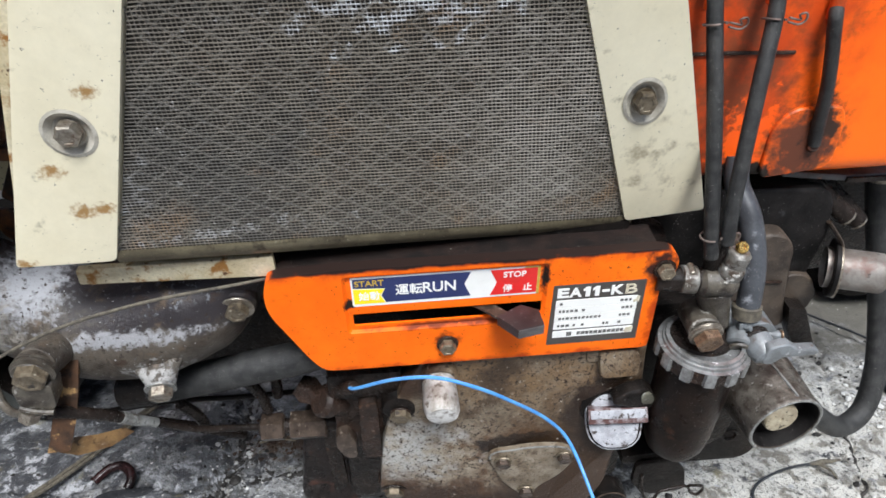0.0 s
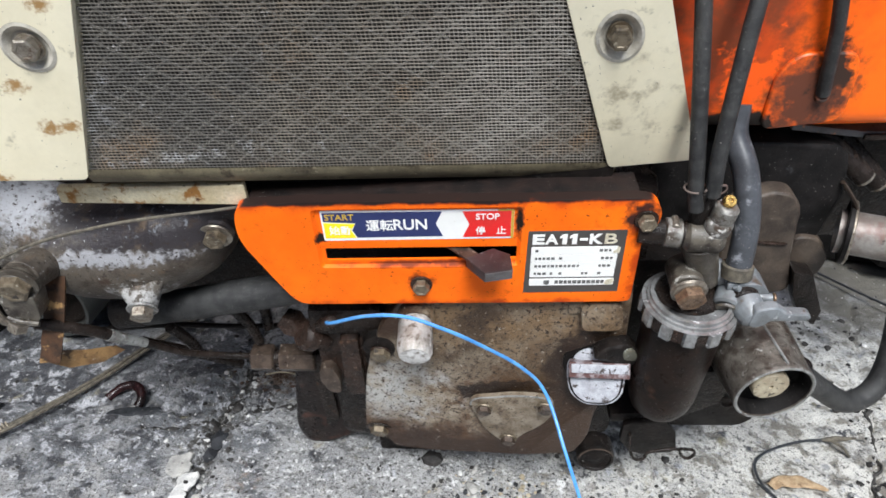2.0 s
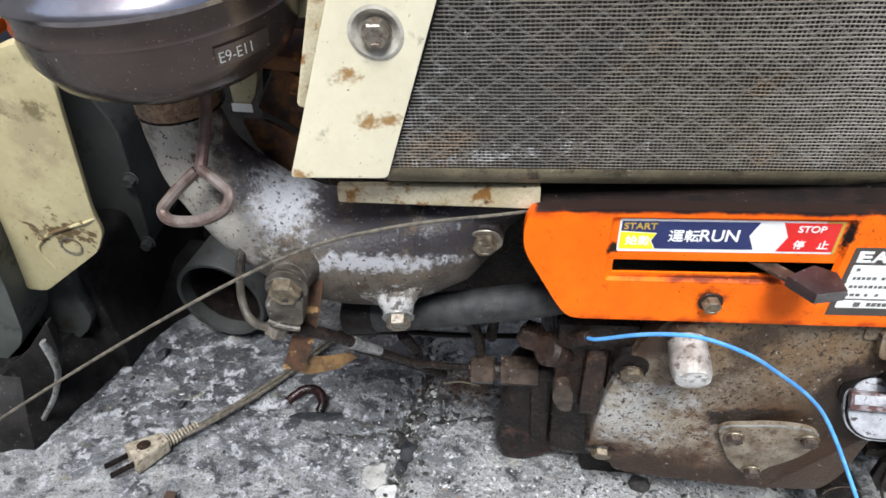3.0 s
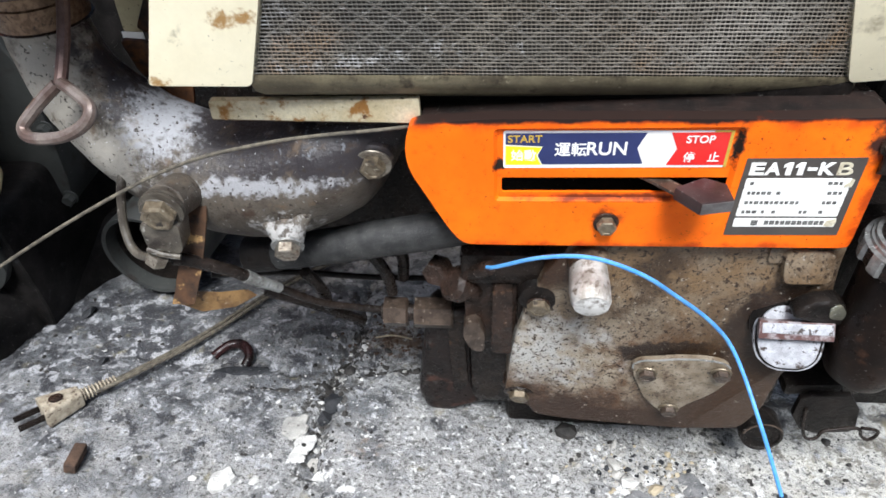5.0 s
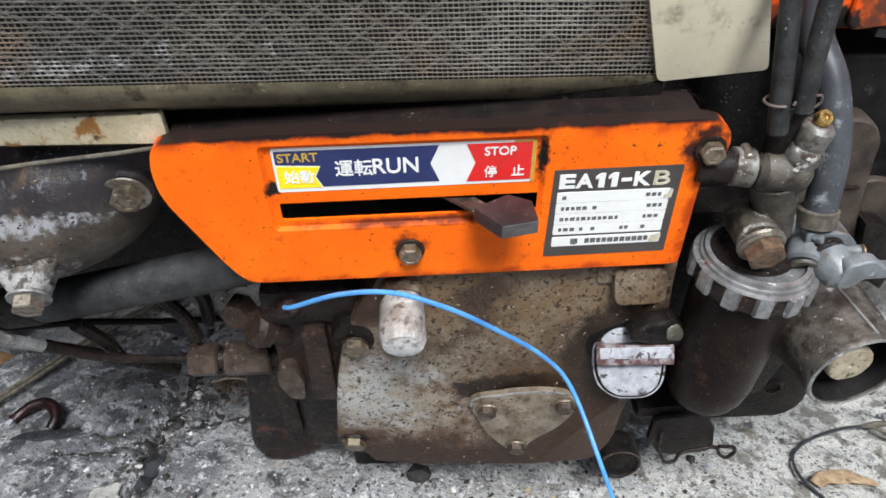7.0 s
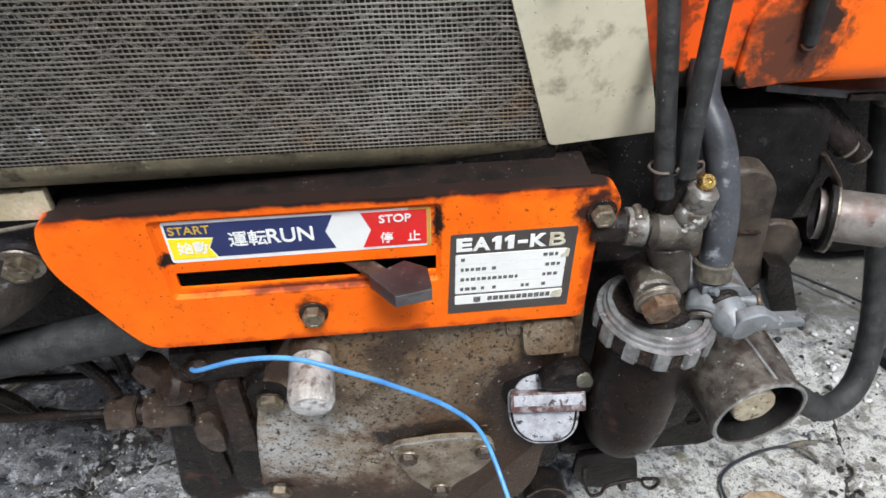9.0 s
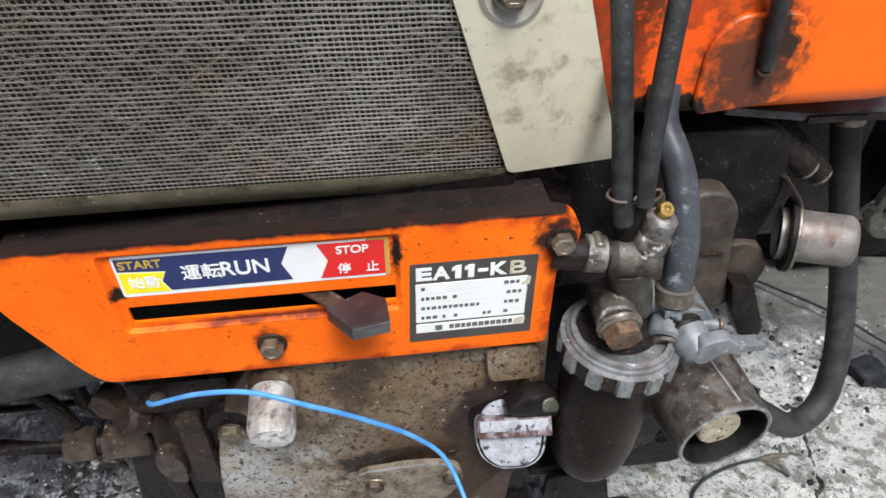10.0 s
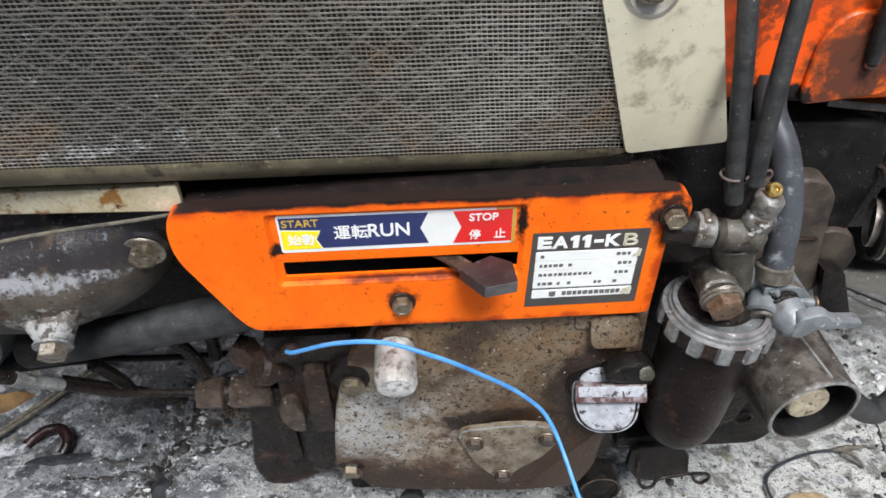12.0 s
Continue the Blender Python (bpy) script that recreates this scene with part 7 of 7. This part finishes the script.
# The near-black colour carries the shade under the shelf.
solo("rear_block", rough_up(slab(rounded([(0.19, 0.086), (0.352, 0.076), (0.362, 0.02), (0.352, -0.035), (0.335, -0.075), (0.27, -0.09), (0.19, -0.09)], 0.02, 3), 0.074, 0.24, 0.014, 3), 0.0012, 40), SHADED_BLACK, "casting below the tank, blackened for the shade there", "casting", (0.28, 0.15, -0.08))
casting = thing("brown_casting", (0.29, 0.09, -0.08), "brown-grey oily casting behind the hoses", "casting")
part("body", rough_up(slab(rounded([(0.262, 0.030), (0.279, 0.040), (0.296, 0.044), (0.311, 0.039), (0.321, 0.023), (0.3235, -0.005), (0.330, -0.040), (0.340, -0.072), (0.314, -0.078), (0.270, -0.085), (0.262, -0.04)], 0.012, 4), 0.056, 0.10, 0.009, 3), 0.0012, 50), BLOCK, casting)
part("seam", rough_up(hose([(0.268, 0.0555, -0.006), (0.292, 0.0550, -0.010), (0.318, 0.0555, -0.013)], 0.0016, 6, 6), 0.0005, 90), BROWN, casting, "greasy seam across the face")
bolt(casting, (0.277, 0.056, -0.058), flats=0.009, h=0.004, washer=0.007, material=DARK)
solo("brown_lobe", rough_up(slab(rounded([(0.330, -0.015), (0.354, -0.018), (0.371, -0.045), (0.366, -0.066), (0.343, -0.071), (0.328, -0.06)], 0.012, 4), 0.068, 0.11, 0.006, 3), 0.001, 50), BLOCK, "dark brown lobe of the engine casting", "casting", (0.35, 0.09, -0.07))
tubeflange = thing("flanged_tube", (0.36, 0.03, 0.0), "bare metal tube on a dark flange", "tube")
TUBE_METAL = mat("handled_dull_steel", (0.24, 0.225, 0.205), (0.14, 0.115, 0.10), 30, 0.42, 0.3, bump=0.25, bscale=500, vary=0.8, layers=(((0.13, 0.075, 0.06), 40, 0.52, 0.70, 0.4), (GRIME, 120, 0.60, 0.70, 0.5)))
TU = Vector((0.90, -0.42, 0.08)).normalized()
TE = Vector((0.4120, 0.0500, -0.0070))
TF = TE - TU * 0.046
part("tube", lathe([(0.0, -0.002), (0.0155, -0.002), (0.0175, -0.0005), (0.0192, 0.002), (0.0196, 0.050)], TE, -TU, 36, False), TUBE_METAL, tubeflange, "dull bare metal tube")
part("flange", rough_up(lathe([(0.001, 0.001), (0.0275, 0.001), (0.0285, 0.0020), (0.0285, 0.0060), (0.0275, 0.007), (0.001, 0.007)], TF, TU, 44), 0.0005, 60), SHADED_BLACK, tubeflange, "black flange")
part("ear", hose([(0.3740, 0.066, 0.0120), (0.3700, 0.068, 0.0220), (0.3640, 0.070, 0.0300), (0.3540, 0.072, 0.0420)], 0.0040, 6, 8, None, 0.45), NUT, tubeflange, "bent lug")
part("worn_rim", lathe([(0.0278, 0.0050), (0.0288, 0.0054), (0.0290, 0.0068), (0.0278, 0.0075), (0.0278, 0.0050)], TF, TU, 44, False), STEEL, tubeflange, "rim worn bright")
studs = thing("stud_pair", (0.37, 0.09, 0.05), "two oily steel stud ends below the tank", "studs")
part("stud", rod((0.327, 0.10, 0.082), (0.3760, 0.080, 0.0400), 0.0095, n=18), DARK, studs)
part("stud", rod((0.350, 0.11, 0.072), (0.3980, 0.090, 0.0260), 0.0095, n=18), DARK, studs)
part("stud_end", lathe([(0.0085, 0), (0.0085, 0.002), (0.0070, 0.003), (0, 0.003)], (0.3760, 0.080, 0.0400), (0.74, -0.30, -0.62), 18), STEEL, studs)
part("stud_end", lathe([(0.0085, 0), (0.0085, 0.002), (0.0070, 0.003), (0, 0.003)], (0.3980, 0.090, 0.0260), (0.74, -0.30, -0.68), 18), STEEL, studs)

# round pump with a pierced end plate
gear = thing("pierced_hub", (0.57, 0.2, -0.1), "oily grey hub with a pierced round end plate", "hub")
gc, gax = Vector((0.612, 0.187, -0.080)), Vector((0.22, -0.968, -0.08)).normalized()
gx, gy, gz = basis(gax)
bm = bmesh.new()
NR = 48
outer = [bm.verts.new(gc + (gx * math.cos(a) + gy * math.sin(a)) * 0.063) for a in (2 * math.pi * k / NR for k in range(NR))]
loops = [outer]
for k in range(5):
    a = 2 * math.pi * (k + 0.25) / 5
    m_ = gc + (gx * math.cos(a) + gy * math.sin(a)) * 0.041
    loops.append([bm.verts.new(m_ + ((gx * math.cos(a) + gy * math.sin(a)) * math.cos(b) * 0.0105 + (gy * math.cos(a) - gx * math.sin(a)) * math.sin(b) * 0.015)) for b in (2 * math.pi * j / 14 for j in range(14))])
es = [bm.edges.new((c[i], c[(i + 1) % len(c)])) for c in loops for i in range(len(c))]
bmesh.ops.triangle_fill(bm, edges=es, use_beauty=True)
r = bmesh.ops.extrude_face_region(bm, geom=bm.faces[:])
bmesh.ops.translate(bm, vec=-gax * 0.008, verts=[g for g in r["geom"] if isinstance(g, bmesh.types.BMVert)])
part("end_plate", rough_up(bevel(bm, 0.0012), 0.0006, 60), HUB, gear, "round plate with five holes")
part("drum", rough_up(lathe([(0.059, -0.009), (0.062, -0.012), (0.064, -0.09), (0.055, -0.15)], gc, gax, 40), 0.0008, 40), DARK, gear)
part("boss", rough_up(lathe([(0.019, -0.002), (0.017, 0.004), (0.008, 0.006)], gc, gax, 26), 0.0005, 80), HUB, gear)
for k in range(4):
    a = 2 * math.pi * (k + 0.1) / 4
    bolt(gear, gc + (gx * math.cos(a) + gy * math.sin(a)) * 0.066 - gax * 0.006, gax, 0.014, 0.010, 0.012, HUB)
solo("dark_wedge", rough_up(slab([(0.330, -0.040), (0.350, -0.046), (0.372, -0.092), (0.371, -0.112), (0.352, -0.098), (0.338, -0.070)], 0.048, 0.066, 0.002), 0.0010, 60), BLACK, "black metal blade beside the fuel tap", "bracket", (0.352, 0.055, -0.10))
part("tail_block", rough_up(box((0.42, 0.24, -0.02), (0.16, 0.16, 0.16), 0.02), 0.002, 30), DARK, block)

solo("dark_sill", rough_up(box((1.15, 1.26, 0.16), (1.5, 0.26, 0.32), 0.03), 0.004, 12), SHADED_BLACK, "low near-black sill behind the machine", "sill", (1.15, 1.26, 0.0), space=WORLD)

# ---- machine left of the engine ----
guard = thing("guard_plate", (-0.60, 0.13, -0.13), "yellowed cream guard plate, chipped, with a bolt hole", "guard")
gp = rounded([(-0.6523, 0.0590), (-0.6555, 0.0245), (-0.6734, -0.0685), (-0.6783, -0.1289), (-0.6558, -0.1313), (-0.5729, -0.0726), (-0.5568, -0.0471), (-0.5564, -0.0171), (-0.5344, 0.1155), (-0.5489, 0.1349), (-0.5502, 0.1545), (-0.6316, 0.1289)], 0.006, 3)
part("plate", slab(gp, 0.118, 0.124, 0.002), GUARD, guard)
part("top_bend", rough_up(hose([(-0.6416, 0.123, 0.1209), (-0.5909, 0.123, 0.1397), (-0.5502, 0.123, 0.1525)], 0.0042, 6, 12), 0.0004, 60), GUARD, guard, "rolled top edge")
part("pressed_ridge", rough_up(hose([(-0.6311, 0.119, -0.0964), (-0.6363, 0.118, -0.0711), (-0.6244, 0.1175, -0.0554), (-0.6065, 0.1175, -0.0451), (-0.5713, 0.1175, -0.0331), (-0.5580, 0.119, -0.0280)], 0.0020, 8, 8), 0.0006, 60), GUARD, guard, "pressed ridge round the hole")
part("hole_rim", lathe([(0.0095, 0.002), (0.0115, 0.0025), (0.0110, 0.0)], (-0.5975, 0.119, -0.0640), (0, -1, 0), 22, False), STEEL, guard)
part("hole", lathe([(0.0, 0.0), (0.0098, 0.0005), (0.0098, 0.0018)], (-0.5975, 0.119, -0.0640), (0, -1, 0), 22, False), BLACK, guard)
footing = bmesh.new()
low = [(-1.05, 0.455), (-0.66, 0.455), (-0.612, 0.470), (-0.606, 0.520), (-0.601, 0.630), (-0.590, 0.70), (-0.56, 0.80), (-1.05, 0.80)]
rings_ = [[footing.verts.new((x - k * 0.35 * z_, y + k * 0.5 * z_, z_)) for x, y in low] for k, z_ in ((0, 0.0), (0.6, 0.030), (1.0, 0.075))]
for a, b in zip(rings_, rings_[1:]):
    for k in range(len(low)):
        footing.faces.new((a[k], a[(k + 1) % len(low)], b[(k + 1) % len(low)], b[k]))
footing.faces.new(rings_[-1])
bmesh.ops.subdivide_edges(footing, edges=footing.edges, cuts=2, use_grid_fill=True)
bmesh.ops.transform(footing, matrix=ENGINE.inverted(), verts=footing.verts)
machine = thing("gearbox", (-0.75, 0.30, -0.33), "dark grey-green gearbox with ribs and bolts", "gearbox")
part("footing", rough_up(footing, 0.003, 22), SHADED_BLACK, machine, "near-black cast footing")
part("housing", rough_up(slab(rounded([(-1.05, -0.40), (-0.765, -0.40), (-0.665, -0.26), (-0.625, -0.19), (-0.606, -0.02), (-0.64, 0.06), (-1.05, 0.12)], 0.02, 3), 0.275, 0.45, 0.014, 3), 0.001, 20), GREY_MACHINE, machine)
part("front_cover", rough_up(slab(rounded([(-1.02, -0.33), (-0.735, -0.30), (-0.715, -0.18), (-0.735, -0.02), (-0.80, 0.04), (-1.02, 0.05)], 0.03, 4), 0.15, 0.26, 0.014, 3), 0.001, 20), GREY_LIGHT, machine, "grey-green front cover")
part("base", rough_up(slab(rounded([(-1.05, -0.45), (-0.665, -0.45), (-0.640, -0.28), (-0.640, -0.14), (-1.05, -0.14)], 0.02, 3), 0.16, 0.60, 0.014, 3), 0.001, 20), SHADED_BLACK, machine, "near-black base behind the leg")
part("rear_casing", rough_up(slab(rounded([(-0.68, -0.45), (-0.05, -0.45), (-0.05, 0.25), (-0.68, 0.25)], 0.03, 3), 0.43, 0.62, 0.02, 3), 0.001, 20), SHADED_BLACK, machine, "dark casing behind")
part("side_cover", rough_up(slab(rounded([(-0.7087, 0.0462), (-0.6648, 0.0438), (-0.6556, 0.0315), (-0.6553, -0.0012), (-0.6623, -0.0513), (-0.6741, -0.1113), (-0.6872, -0.1696), (-0.7000, -0.1913), (-0.7741, -0.2554), (-0.8318, -0.2757), (-0.9147, -0.2967)], 0.006, 3), 0.09, 0.20, 0.006, 3), 0.0008, 20), GREY_LIGHT, machine, "grey-green side cover")
part("cover_rib", rough_up(slab(rounded([(-0.6686, -0.0443), (-0.6675, -0.0669), (-0.7454, -0.1459), (-0.7665, -0.1471), (-0.7565, -0.1287), (-0.7379, -0.1191)], 0.004, 3), 0.078, 0.094, 0.004, 2), 0.0006, 30), GREY_MACHINE, machine)
part("lower_plate", rough_up(slab(rounded([(-0.6867, -0.1334), (-0.6442, -0.1229), (-0.6505, -0.1679), (-0.6490, -0.2062), (-0.6622, -0.2272), (-0.6883, -0.2498), (-0.7040, -0.2508), (-0.7082, -0.2301), (-0.7000, -0.1799)], 0.006, 3), 0.146, 0.162, 0.003, 2), 0.0005, 30), GREY_MACHINE, machine, "rounded lower end of the plate")
part("strip", slab([(-0.718, -0.20), (-0.697, -0.195), (-0.690, -0.255), (-0.712, -0.262)], 0.15, 0.158, 0.001), GREY_LIGHT, machine)
part("rib", slab(rounded([(-0.700, 0.03), (-0.688, 0.02), (-0.700, -0.20), (-0.690, -0.27), (-0.702, -0.27), (-0.716, -0.2)], 0.003), 0.17, 0.26, 0.003), GREY_LIGHT, machine)
for p in ((-0.630, 0.27, -0.196), (-0.616, 0.27, -0.093), (-0.668, 0.27, -0.255), (-0.720, 0.27, -0.33)):
    bolt(machine, (p[0], 0.276, p[2]), flats=0.013, h=0.010, washer=0.010, material=GREY_MACHINE)
part("shaft", rough_up(rod((-0.7349, 0.085, -0.2312), (-0.7645, 0.060, -0.2386), 0.0100), 0.0005, 60), GREY_MACHINE, machine)
part("shaft_nut", lathe([(0.012, 0), (0.0155, 0.002), (0.0155, 0.006), (0.0140, 0.007), (0.0155, 0.009), (0.0155, 0.015), (0.011, 0.018)], (-0.7645, 0.060, -0.2386), (-0.70, -0.30, -0.66), 24), ZINC, machine, "bright threaded end")
leg = thing("curved_leg", (-0.69, 0.06, -0.31), "dark worn leg bracket with a bright edge", "leg")
part("web", rough_up(slab(rounded([(-0.622, -0.120), (-0.630, -0.170), (-0.658, -0.225), (-0.700, -0.286), (-0.752, -0.284), (-0.748, -0.250), (-0.715, -0.210), (-0.668, -0.172)], 0.010, 3), 0.064, 0.074, 0.003), 0.001, 40), SHADED_BLACK, leg, "oily black web")
part("edge", rough_up(hose([(-0.6180, 0.044, -0.128), (-0.6150, 0.040, -0.152), (-0.6220, 0.040, -0.178), (-0.6480, 0.042, -0.222), (-0.6750, 0.044, -0.257), (-0.696, 0.046, -0.287)], 0.0050, 8, 10, None, 0.6), 0.0006, 80), ALLOY_LIGHT, leg, "worn edge highlight laid on as a pale arc")
solo("orange_cover", rough_up(box((-0.70, 0.22, 0.20), (0.18, 0.20, 0.12), 0.02, (0, 15, 0)), 0.001, 20), TUBE_ORANGE, "orange painted cover behind the guard", "cover", (-0.70, 0.22, 0.14))
openpipe = thing("open_pipe", (-0.54, 0.30, -0.33), "grey pipe end lying behind the elbow", "pipe")
part("pipe", rough_up(lathe([(0.056, 0.02), (0.057, 0.0), (0.062, -0.001), (0.0635, 0.002), (0.0640, 0.22)], (-0.535, 0.235, -0.262), (0.15, 1, -0.05), 44, False), 0.0006, 30), GREY_MACHINE, openpipe)
part("bore", lathe([(0.056, 0.02), (0.055, 0.21), (0.0, 0.21)], (-0.535, 0.235, -0.262), (0.15, 1, -0.05), 44, False), BLACK, openpipe, "dark oily bore")
